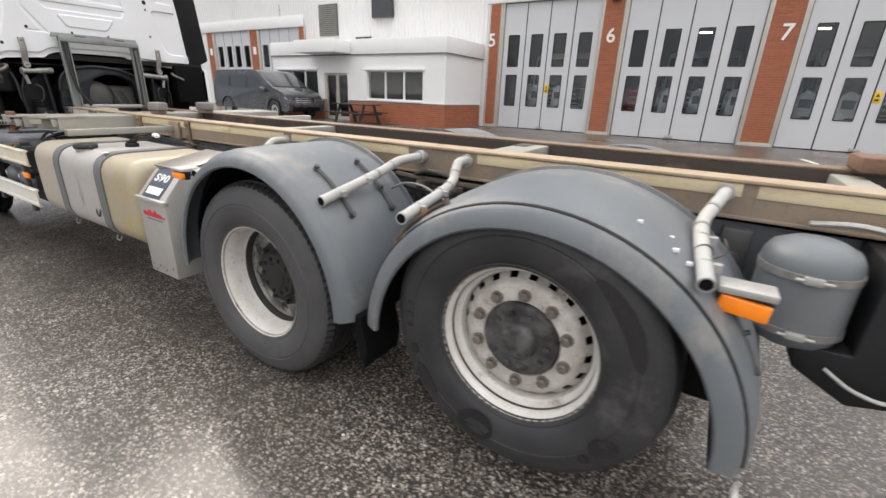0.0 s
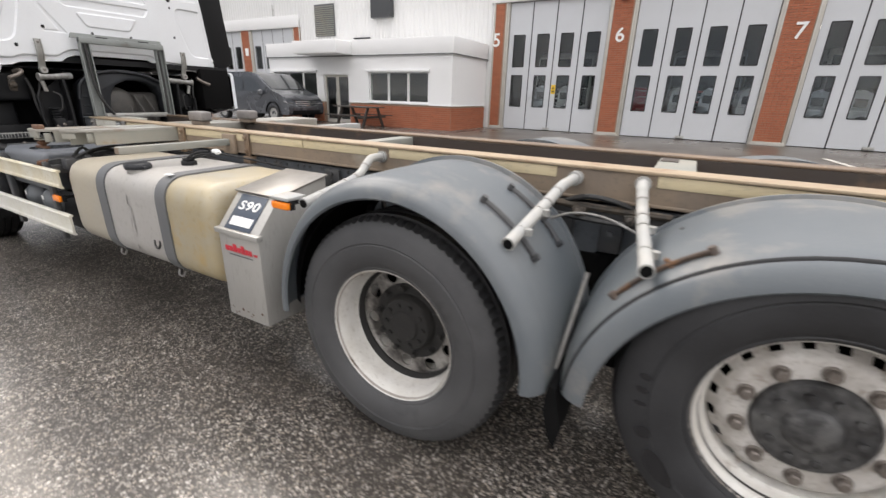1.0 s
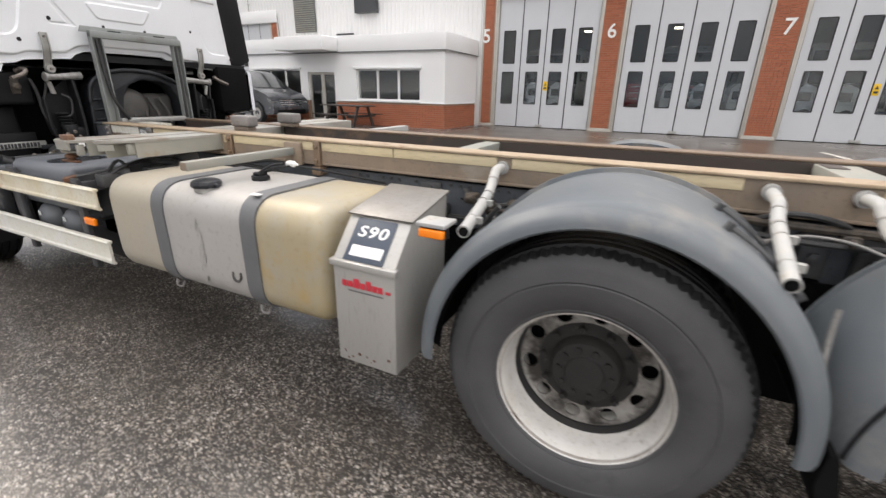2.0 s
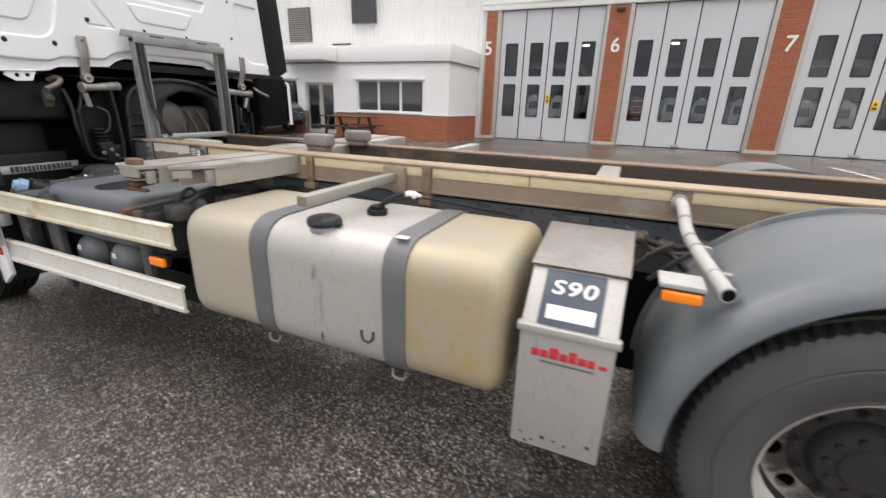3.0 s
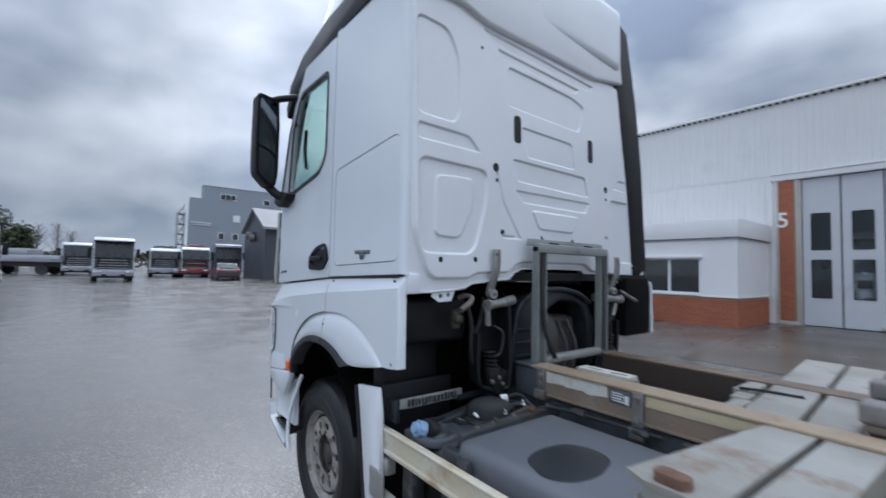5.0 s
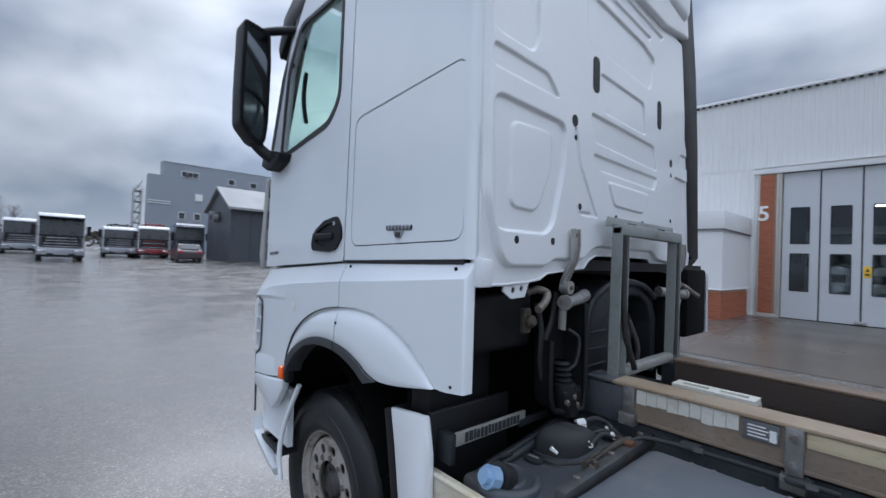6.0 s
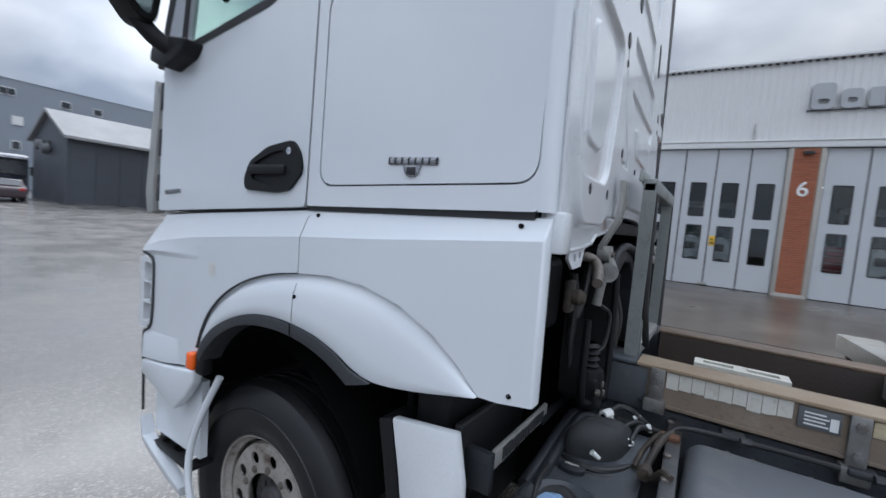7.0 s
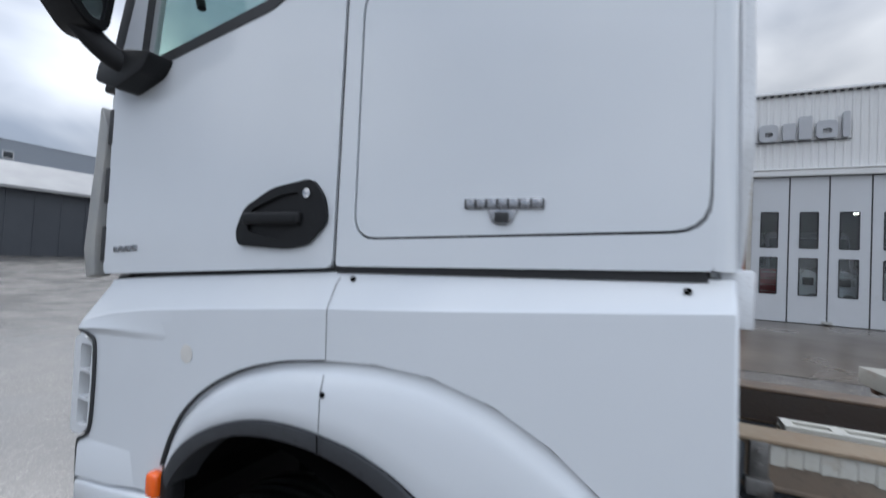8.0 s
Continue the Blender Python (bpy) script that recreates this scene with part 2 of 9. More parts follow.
ASPHALT = wet_asphalt()
CONCRETE = material("wet_concrete", (0.105, 0.088, 0.071), 0.30, second=(0.062, 0.052, 0.043), scale=0.5, amount=0.9, fine=40, bump=0.25,
                    dirt=(0.145, 0.124, 0.10), dirt_scale=0.35, dirt_at=0.55)
LINE = material("road_paint", (0.62, 0.60, 0.55), 0.45, second=(0.40, 0.38, 0.34), scale=8, bump=0.3, dirt=(0.15, 0.14, 0.13), dirt_scale=9)
CAB = material("white_cab_paint", (0.74, 0.77, 0.80), 0.20, second=(0.63, 0.66, 0.69), scale=1.1, coat=0.6, rough_range=0.06)
CAB_DULL = material("white_panel_paint", (0.74, 0.76, 0.78), 0.22, second=(0.66, 0.67, 0.68), scale=2.2, fine=240, bump=0.012, coat=0.6, rough_range=0.06,
                    dirt=(0.62, 0.62, 0.60), dirt_scale=1.4, dirt_at=0.64)
GUARD = material("dirty_white_guard", (0.66, 0.65, 0.60), 0.42, second=(0.57, 0.54, 0.44), scale=5, amount=0.7, bump=0.1,
                 dirt=(0.33, 0.21, 0.09), dirt_scale=2.6, dirt_at=0.63)
GUARD_YELLOW = material("yellowed_guard", (0.63, 0.60, 0.51), 0.42, second=(0.53, 0.45, 0.28), scale=3.5, amount=0.9, bump=0.1,
                        dirt=(0.34, 0.21, 0.085), dirt_scale=3.2, dirt_at=0.61)
RUBBER = material("tyre_rubber", (0.021, 0.0213, 0.0228), 0.5, second=(0.043, 0.0435, 0.0455), scale=4, amount=0.8, fine=120, bump=0.25,
                  dirt=(0.085, 0.084, 0.082), dirt_scale=2.6, dirt_at=0.60)
DUSTY_RUBBER = material("dusty_tyre_rubber", (0.046, 0.046, 0.048), 0.6, second=(0.072, 0.072, 0.073), scale=4, amount=0.8, fine=120, bump=0.25,
                        dirt=(0.030, 0.030, 0.031), dirt_scale=3.0, dirt_at=0.60)
TREAD = material("wet_tread_rubber", (0.013, 0.013, 0.014), 0.5, second=(0.024, 0.024, 0.025), scale=9, amount=0.9, fine=120, bump=0.3)
WET_RUBBER = material("wet_rubber", (0.014, 0.014, 0.016), 0.22, scale=10, bump=0.1)
WET_TYRE = material("wet_tyre_rubber", (0.008, 0.008, 0.009), 0.36, second=(0.012, 0.012, 0.013), scale=7, amount=0.8, fine=120, bump=0.25)
DISC = material("dirty_wheel_disc", (0.58, 0.56, 0.53), 0.45, second=(0.34, 0.31, 0.275), scale=11, amount=0.85, fine=90, bump=0.25,
                dirt=(0.16, 0.12, 0.085), dirt_scale=13, dirt_at=0.56)
DRIVE_DISC = material("grimy_wheel_disc", (0.36, 0.345, 0.32), 0.5, second=(0.17, 0.155, 0.14), scale=7, amount=0.95, fine=90, bump=0.25,
                      dirt=(0.030, 0.026, 0.023), dirt_scale=5, dirt_at=0.46)
FRONT_RIM = material("brown_grey_rim", (0.37, 0.345, 0.315), 0.5, second=(0.22, 0.19, 0.165), scale=12, amount=0.9, fine=90, bump=0.25,
                     dirt=(0.10, 0.075, 0.055), dirt_scale=12, dirt_at=0.56)
RIM = material("worn_white_rim", (0.66, 0.645, 0.61), 0.36, second=(0.50, 0.47, 0.42), scale=7, amount=0.7, bump=0.12,
               dirt=(0.22, 0.17, 0.12), dirt_scale=10, dirt_at=0.60)
TAG_HUB = material("grey_smeared_hub", (0.024, 0.024, 0.025), 0.5, second=(0.105, 0.103, 0.100), scale=16, amount=0.95, bump=0.5, dirt=(0.012, 0.011, 0.011), dirt_scale=15, dirt_at=0.50)
HUB = material("greasy_hub", (0.032, 0.031, 0.031), 0.5, second=(0.075, 0.07, 0.066), scale=14, bump=0.4, dirt=(0.12, 0.10, 0.085), dirt_scale=12)
TANK_SLATE = material("dusty_slate_plastic", (0.062, 0.069, 0.078), 0.45, second=(0.042, 0.046, 0.052), scale=5, amount=0.9, bump=0.15, dirt=(0.09, 0.09, 0.09), dirt_scale=14, dirt_at=0.6)
MATT_BLACK = material("dusty_matt_black", (0.020, 0.021, 0.023), 0.68, second=(0.034, 0.034, 0.034), scale=9, amount=0.9, bump=0.35)
GRIMY = material("mud_caked_rubber", (0.030, 0.026, 0.022), 0.7, second=(0.085, 0.066, 0.048), scale=22, amount=0.9, bump=0.5)
BEAM_RUST = material("rust_stained_paint", (0.060, 0.062, 0.064), 0.5, second=(0.038, 0.038, 0.039), scale=8, amount=0.9, bump=0.35, dirt=(0.12, 0.075, 0.045), dirt_scale=9, dirt_at=0.55)
GREASE = material("black_grease", (0.010, 0.0095, 0.009), 0.7, second=(0.024, 0.022, 0.020), scale=16, bump=0.4, dirt=(0.07, 0.06, 0.05), dirt_scale=14, dirt_at=0.62)
NUT = material("dull_steel_nut", (0.20, 0.175, 0.155), 0.5, 0.5, second=(0.11, 0.09, 0.075), scale=30, bump=0.2)
FENDER = material("grey_fender_plastic", (0.094, 0.109, 0.121), 0.45, second=(0.136, 0.147, 0.153), scale=2.8, amount=0.8, fine=140, bump=0.14,
                  dirt=(0.225, 0.212, 0.192), dirt_scale=1.9, dirt_at=0.56)
AIR_GREY = material("dusty_grey_tank_paint", (0.13, 0.142, 0.155), 0.5, second=(0.17, 0.18, 0.19), scale=6, amount=0.8, fine=120, bump=0.1)
CHASSIS = material("dark_chassis_paint", (0.034, 0.037, 0.042), 0.5, second=(0.07, 0.067, 0.064), scale=6, amount=0.8, bump=0.3,
                   dirt=(0.17, 0.15, 0.13), dirt_scale=5, dirt_at=0.62)
RAIL_GREY = material("blue_grey_chassis_paint", (0.080, 0.090, 0.102), 0.5, second=(0.055, 0.060, 0.068), scale=5, amount=0.9, bump=0.25,
                     dirt=(0.13, 0.115, 0.10), dirt_scale=5, dirt_at=0.60)
BLACK = material("black_plastic", (0.008, 0.0083, 0.0093), 0.5, second=(0.016, 0.0165, 0.018), scale=5, bump=0.12)
SLATE_BLACK = material("slate_black_plastic", (0.026, 0.029, 0.034), 0.42, second=(0.015, 0.0165, 0.019), scale=4, amount=0.9, bump=0.2,
                       dirt=(0.055, 0.054, 0.053), dirt_scale=3.5, dirt_at=0.62)
# near-black, for dark parts and for sheets that stand in for shade
BLACKER = material("near_black", (0.004, 0.004, 0.0043), 0.8, second=(0.008, 0.0078, 0.0075), scale=4, bump=0.2)
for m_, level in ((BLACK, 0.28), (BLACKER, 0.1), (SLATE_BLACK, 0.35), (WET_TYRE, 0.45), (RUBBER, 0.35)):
    m_.node_tree.nodes["Principled BSDF"].inputs["Specular IOR Level"].default_value = level
CREAM = material("cream_rail_paint", (0.62, 0.52, 0.33), 0.5, second=(0.52, 0.45, 0.31), scale=4, amount=0.8, bump=0.2,
                 dirt=(0.27, 0.19, 0.12), dirt_scale=2.8, dirt_at=0.55, stretch=(0.5, 1, 2))
TAUPE = material("dirty_taupe_steel", (0.25, 0.19, 0.135), 0.55, second=(0.18, 0.145, 0.115), scale=5, amount=0.8, bump=0.3,
                 dirt=(0.30, 0.26, 0.21), dirt_scale=3, dirt_at=0.58)
RUST = material("rusty_flange", (0.31, 0.225, 0.145), 0.6, second=(0.38, 0.305, 0.215), scale=7, amount=0.9, bump=0.5,
                dirt=(0.17, 0.075, 0.035), dirt_scale=6, dirt_at=0.6)
DULL_RUST = material("brown_flange", (0.20, 0.135, 0.085), 0.5, second=(0.13, 0.095, 0.07), scale=5, amount=0.9, bump=0.4,
                     dirt=(0.30, 0.20, 0.11), dirt_scale=5, dirt_at=0.6)
DULL_ZINC = material("dull_cast_metal", (0.24, 0.235, 0.225), 0.5, 0.3, second=(0.15, 0.14, 0.13), scale=12, amount=0.9, bump=0.25,
                     dirt=(0.10, 0.08, 0.065), dirt_scale=9, dirt_at=0.58)
RUST_KNOB = material("brown_rust", (0.19, 0.105, 0.065), 0.75, second=(0.11, 0.062, 0.042), scale=18, amount=0.9, bump=0.5)
OLD_RUST = material("dark_rust", (0.15, 0.068, 0.035), 0.8, second=(0.075, 0.040, 0.025), scale=14, amount=0.9, bump=0.6)
BROWN = material("dark_rusty_rail", (0.055, 0.040, 0.031), 0.6, second=(0.055, 0.046, 0.042), scale=3, amount=0.9, bump=0.4,
                 dirt=(0.17, 0.11, 0.07), dirt_scale=2.4, dirt_at=0.6)
TANK = material("stained_aluminium", (0.40, 0.377, 0.33), 0.42, 0.25, second=(0.46, 0.405, 0.305), scale=1.6, amount=1.0, fine=30, bump=0.05,
                dirt=(0.47, 0.36, 0.18), dirt_scale=1.9, dirt_at=0.60)
TANK_YELLOW = material("yellowed_aluminium", (0.36, 0.332, 0.27), 0.42, 0.2, second=(0.40, 0.325, 0.19), scale=3.2, amount=1.0, fine=30, bump=0.05,
                       dirt=(0.43, 0.30, 0.12), dirt_scale=2.2, dirt_at=0.58)
TANK_MID = material("bare_aluminium", (0.45, 0.436, 0.414), 0.48, 0.35, second=(0.42, 0.40, 0.37), scale=3, amount=0.8, fine=30, bump=0.05,
                    dirt=(0.40, 0.37, 0.33), dirt_scale=4, dirt_at=0.66)
STRAP = material("grey_strap", (0.105, 0.11, 0.115), 0.45, second=(0.15, 0.148, 0.145), scale=9, bump=0.15)
ZINC = material("galvanised_steel", (0.42, 0.42, 0.40), 0.45, 0.5, second=(0.33, 0.32, 0.30), scale=9, amount=0.8, bump=0.15,
                dirt=(0.22, 0.18, 0.14), dirt_scale=6, dirt_at=0.64)
ARM_TOP = material("brown_grey_steel", (0.255, 0.238, 0.205), 0.5, second=(0.37, 0.365, 0.335), scale=3, amount=0.9, bump=0.2,
                   dirt=(0.20, 0.135, 0.085), dirt_scale=3.5, dirt_at=0.58)
ARM = material("pale_green_steel", (0.225, 0.24, 0.22), 0.45, second=(0.33, 0.305, 0.255), scale=2.5, amount=0.9, bump=0.2,
               dirt=(0.27, 0.19, 0.12), dirt_scale=3.2, dirt_at=0.57)
RUSTY_BAR = material("rust_brown_bar", (0.125, 0.082, 0.058), 0.7, second=(0.075, 0.066, 0.060), scale=16, amount=0.9, bump=0.5, dirt=(0.28, 0.12, 0.04), dirt_scale=18, dirt_at=0.56)
BLOCK_GREY = material("mauve_grey_block", (0.235, 0.222, 0.212), 0.55, second=(0.17, 0.155, 0.145), scale=9, amount=0.9, bump=0.2, dirt=(0.12, 0.09, 0.07), dirt_scale=10, dirt_at=0.6)
GRIMY_PIPE = material("grimy_pipe", (0.30, 0.295, 0.28), 0.55, second=(0.20, 0.185, 0.165), scale=25, amount=0.9, bump=0.3)
EYE_ZINC = material("grimy_zinc", (0.33, 0.33, 0.32), 0.45, 0.4, second=(0.17, 0.16, 0.15), scale=25, amount=0.9, bump=0.25)
ARM_DARK = material("grey_green_channel", (0.25, 0.268, 0.258), 0.45, second=(0.20, 0.212, 0.204), scale=5, amount=0.8, bump=0.15,
                    dirt=(0.14, 0.12, 0.10), dirt_scale=5, dirt_at=0.62)
PIPE = material("weathered_white_pipe", (0.33, 0.335, 0.33), 0.5, second=(0.41, 0.40, 0.37), scale=9, amount=0.8, bump=0.2,
                dirt=(0.25, 0.21, 0.16), dirt_scale=9, dirt_at=0.62)
STEEL = material("brushed_stainless", (0.43, 0.42, 0.395), 0.40, 0.4, second=(0.38, 0.365, 0.335), scale=4, fine=90, bump=0.05,
                 dirt=(0.33, 0.295, 0.245), dirt_scale=2, dirt_at=0.60, stretch=(1, 1, 0.15))
STEEL_DULL = material("dull_wet_steel", (0.27, 0.255, 0.235), 0.36, 0.4, second=(0.20, 0.185, 0.165), scale=5, amount=0.9, fine=60, bump=0.1,
                      dirt=(0.15, 0.125, 0.10), dirt_scale=3, dirt_at=0.62)
DISPLAY = material("dark_blue_grey_panel", (0.045, 0.06, 0.085), 0.35, scale=6)
SIGN_WHITE = material("sign_white", (0.78, 0.78, 0.76), 0.45, scale=6, second=(0.7, 0.7, 0.67))
RED = material("red_print", (0.55, 0.03, 0.05), 0.4, scale=8, second=(0.45, 0.04, 0.05))
YELLOW = material("yellow_sticker", (0.80, 0.50, 0.02), 0.4, scale=8)
ORANGE = material("amber_lens", (0.95, 0.22, 0.006), 0.2, second=(1.0, 0.30, 0.01), scale=30, coat=0.3)
SIGNAL = material("deep_amber_lens", (0.95, 0.12, 0.006), 0.2, second=(1.0, 0.20, 0.01), scale=60, coat=0.3)
RED_LENS = material("red_lens", (0.5, 0.02, 0.02), 0.2, scale=20, coat=0.6)
BLUE_CAP = material("pale_blue_cap", (0.24, 0.37, 0.55), 0.35, second=(0.36, 0.46, 0.58), scale=14, bump=0.1)
BADGE = material("badge_chrome", (0.42, 0.43, 0.45), 0.25, 0.9, second=(0.22, 0.22, 0.23), scale=90, amount=0.7)
CHROME = material("chrome", (0.72, 0.72, 0.73), 0.12, 1.0, scale=5)
BOXGREY = material("slate_plastic_cover", (0.112, 0.121, 0.135), 0.45, second=(0.150, 0.158, 0.170), scale=3, bump=0.12, dirt=(0.17, 0.17, 0.17),
                   dirt_scale=2.2, dirt_at=0.6)
WETPATCH = material("water_patch", (0.034, 0.038, 0.042), 0.22, scale=8)
HOSE = material("dull_black_hose", (0.012, 0.0123, 0.013), 0.5, second=(0.040, 0.039, 0.038), scale=10, bump=0.2)
FACADE = material("white_wall_sheet", (0.70, 0.70, 0.69), 0.5, second=(0.65, 0.65, 0.64), scale=0.6, bump=0.05, dirt=(0.60, 0.60, 0.58), dirt_scale=0.4, dirt_at=0.6)
PLASTER = material("white_plaster", (0.74, 0.74, 0.735), 0.6, second=(0.69, 0.69, 0.68), scale=0.9, fine=70, bump=0.12)
BRICK = material("red_brick", (0.45, 0.155, 0.078), 0.75, second=(0.37, 0.115, 0.06), scale=30, amount=0.9, fine=160, bump=0.4, island=0.35)
MORTAR = material("mortar", (0.36, 0.23, 0.16), 0.85, second=(0.28, 0.18, 0.13), scale=20, bump=0.3)
DOOR = material("grey_door_paint", (0.53, 0.545, 0.565), 0.42, second=(0.49, 0.505, 0.52), scale=1.4, bump=0.03, dirt=(0.40, 0.40, 0.39), dirt_scale=1.2, dirt_at=0.64)
TRIM = material("weathered_trim", (0.47, 0.45, 0.41), 0.55, second=(0.38, 0.35, 0.30), scale=4, bump=0.1)
GASKET = material("dark_gasket", (0.03, 0.031, 0.033), 0.6, scale=5)
TRIM_GREY = material("dark_grey_trim", (0.045, 0.048, 0.054), 0.45, second=(0.03, 0.032, 0.036), scale=6, bump=0.1)
SOFT_LINE = material("grey_joint_and_shade", (0.19, 0.195, 0.20), 0.6, second=(0.12, 0.12, 0.125), scale=9)
PANE = glass("window_glass", (0.88, 0.91, 0.91))
CAB_GLASS = glass("green_cab_glass", (0.84, 0.915, 0.89))
SCREEN = material("dull_dark_screen", (0.022, 0.026, 0.030), 0.28, second=(0.05, 0.055, 0.06), scale=1.5)
VAN_GLASS = material("tinted_reflecting_glass", (0.06, 0.066, 0.07), 0.04, 0.55, second=(0.05, 0.055, 0.06), scale=1.4, coat=1.0)
DARK_GLASS = material("dark_screen_glass", (0.015, 0.018, 0.022), 0.06, scale=3, coat=1.0)
MIRROR = material("mirror_face", (0.30, 0.32, 0.34), 0.04, 1.0, scale=2)
HALL = material("hall_inside", (0.20, 0.19, 0.175), 0.7, second=(0.13, 0.125, 0.115), scale=0.6)
TUBE_LIGHT = glow("tube_light", (1.0, 0.95, 0.84), 4.0)
WOOD = material("dark_wet_wood", (0.030, 0.026, 0.023), 0.5, second=(0.055, 0.046, 0.04), scale=6, bump=0.3, stretch=(1, 6, 6))
VAN = material("dark_grey_car_paint", (0.075, 0.080, 0.090), 0.25, 0.4, second=(0.09, 0.095, 0.105), scale=1.2, coat=1.0)
SLATE = material("slate_blue_cladding", (0.275, 0.305, 0.345), 0.55, second=(0.255, 0.28, 0.315), scale=0.3, bump=0.05)
SHED = material("dark_shed_sheet", (0.072, 0.079, 0.092), 0.5, second=(0.05, 0.055, 0.065), scale=0.4, bump=0.05)
SHED_ROOF = material("pale_shed_roof", (0.30, 0.30, 0.30), 0.6, second=(0.24, 0.24, 0.24), scale=0.5)
PAINT_WHITE = material("parked_white_paint", (0.56, 0.57, 0.58), 0.3, scale=1, coat=0.4)
PAINT_RED = material("parked_red_paint", (0.24, 0.016, 0.022), 0.3, scale=1, coat=0.4)
PAINT_BLUE = material("parked_navy_paint", (0.025, 0.04, 0.09), 0.3, scale=1, coat=0.4)
PAINT_SILVER = material("parked_silver_paint", (0.36, 0.37, 0.40), 0.3, 0.4, scale=1, coat=0.4)
LEAF = material("dark_foliage", (0.045, 0.065, 0.028), 0.6, second=(0.07, 0.075, 0.035), scale=1.5, island=0.5)
TWIG = material("bare_twig", (0.12, 0.095, 0.075), 0.8, scale=3)


# ---- mesh helpers ----
def to3(plane, u, v, w):
    return {"xz": (u, w, v), "yz": (w, u, v), "xy": (u, v, w)}[plane]


def absorb(bm, src):
    seen = {v: bm.verts.new(v.co) for v in src.verts}
    for f in src.faces:
        try:
            bm.faces.new([seen[v] for v in f.verts])
        except ValueError:
            pass
    src.free()


def bx(bm, x0, x1, y0, y1, z0, z1, r=0.0, seg=2, m=None):
    """A box with rounded edges, optionally turned by the matrix m."""
    t = bmesh.new()
    bmesh.ops.create_cube(t, size=1.0)
    for v in t.verts:
        v.co = Vector(((x0 + x1) / 2 + v.co.x * (x1 - x0), (y0 + y1) / 2 + v.co.y * (y1 - y0), (z0 + z1) / 2 + v.co.z * (z1 - z0)))
    if r:
        bmesh.ops.bevel(t, geom=list(t.edges), offset=r, segments=seg, affect="EDGES", profile=0.5, clamp_overlap=True)
    if m:
        t.transform(m)
    absorb(bm, t)


def prism(bm, pts, plane, a, b, r=0.0, seg=2, m=None):
    """A closed outline in a plane, drawn out from a to b along the third axis."""
    t = bmesh.new()
    lo = [t.verts.new(to3(plane, u, v, a)) for u, v in pts]
    hi = [t.verts.new(to3(plane, u, v, b)) for u, v in pts]
    t.faces.new(lo)
    t.faces.new(hi[::-1])
    for i in range(len(pts)):
        j = (i + 1) % len(pts)
        t.faces.new((lo[i], hi[i], hi[j], lo[j]))
    bmesh.ops.recalc_face_normals(t, faces=list(t.faces))
    if r:
        bmesh.ops.bevel(t, geom=list(t.edges), offset=r, segments=seg, affect="EDGES", profile=0.5, clamp_overlap=True)
    if m:
        t.transform(m)
    absorb(bm, t)


def rounded(pts, r, n=4):
    """An outline whose corners are rounded."""
    out, k = [], len(pts)
    for i in range(k):
        p, q, s = Vector(pts[i - 1]), Vector(pts[i]), Vector(pts[(i + 1) % k])
        a, b = (p - q), (s - q)
        d = min(r, a.length * 0.48, b.length * 0.48)
        a, b = q + a.normalized() * d, q + b.normalized() * d
        for j in range(n + 1):
            t = j / n
            out.append(tuple(a * (1 - t) ** 2 + q * 2 * t * (1 - t) + b * t * t))
    return out


def ring(c, r, n=16, r2=None, start=0.0):
    return [(c[0] + r * math.cos(start + 2 * math.pi * i / n), c[1] + (r2 or r) * math.sin(start + 2 * math.pi * i / n)) for i in range(n)]


def plate(bm, outer, holes, plane, a, b):
    """A flat plate with holes and a thickness from a to b."""
    t = bmesh.new()
    loops = []
    for pts in [outer, *holes]:
        vs = [t.verts.new(to3(plane, u, v, a)) for u, v in pts]
        loops.append(vs)
        for i in range(len(vs)):
            t.edges.new((vs[i - 1], vs[i]))
    bmesh.ops.triangle_fill(t, edges=list(t.edges), use_beauty=True, use_dissolve=False)
    twin = {v: t.verts.new(to3(plane, *[v.co[{"x": 0, "y": 1, "z": 2}[c]] for c in plane], b)) for vs in loops for v in vs}
    for f in list(t.faces):
        t.faces.new([twin[v] for v in reversed(f.verts)])
    for vs in loops:
        for i in range(len(vs)):
            t.faces.new((vs[i - 1], vs[i], twin[vs[i]], twin[vs[i - 1]]))
    bmesh.ops.recalc_face_normals(t, faces=list(t.faces))
    absorb(bm, t)


def glide(pts, n=6):
    """A smooth line through points."""
    p = [Vector(q) for q in pts]
    p = [p[0] * 2 - p[1], *p, p[-1] * 2 - p[-2]]
    out = []
    for i in range(1, len(p) - 2):
        for j in range(n):
            t = j / n
            out.append(0.5 * (2 * p[i] + (p[i + 1] - p[i - 1]) * t + (2 * p[i - 1] - 5 * p[i] + 4 * p[i + 1] - p[i + 2]) * t * t
                              + (3 * p[i] - p[i - 1] - 3 * p[i + 1] + p[i + 2]) * t ** 3))
    return out + [p[-2]]


def tube(bm, pts, r, n=10, smooth=0, r_end=None, flat=1.0):
    """A round bar or pipe along a line."""
    pts = glide(pts, smooth) if smooth else [Vector(q) for q in pts]
    rows, side = [], None
    for i, p in enumerate(pts):
        d = (pts[min(i + 1, len(pts) - 1)] - pts[max(i - 1, 0)]).normalized()
        if side is None:
            side = d.orthogonal().normalized()
        side = (side - d * side.dot(d)).normalized()
        up = d.cross(side)
        k = r if r_end is None else r + (r_end - r) * i / (len(pts) - 1)
        rows.append([bm.verts.new(p + side * k * math.cos(2 * math.pi * j / n) + up * k * flat * math.sin(2 * math.pi * j / n)) for j in range(n)])
    for a, b in zip(rows, rows[1:]):
        for j in range(n):
            bm.faces.new((a[j - 1], a[j], b[j], b[j - 1]))
    bm.faces.new(rows[0][::-1])
    bm.faces.new(rows[-1])


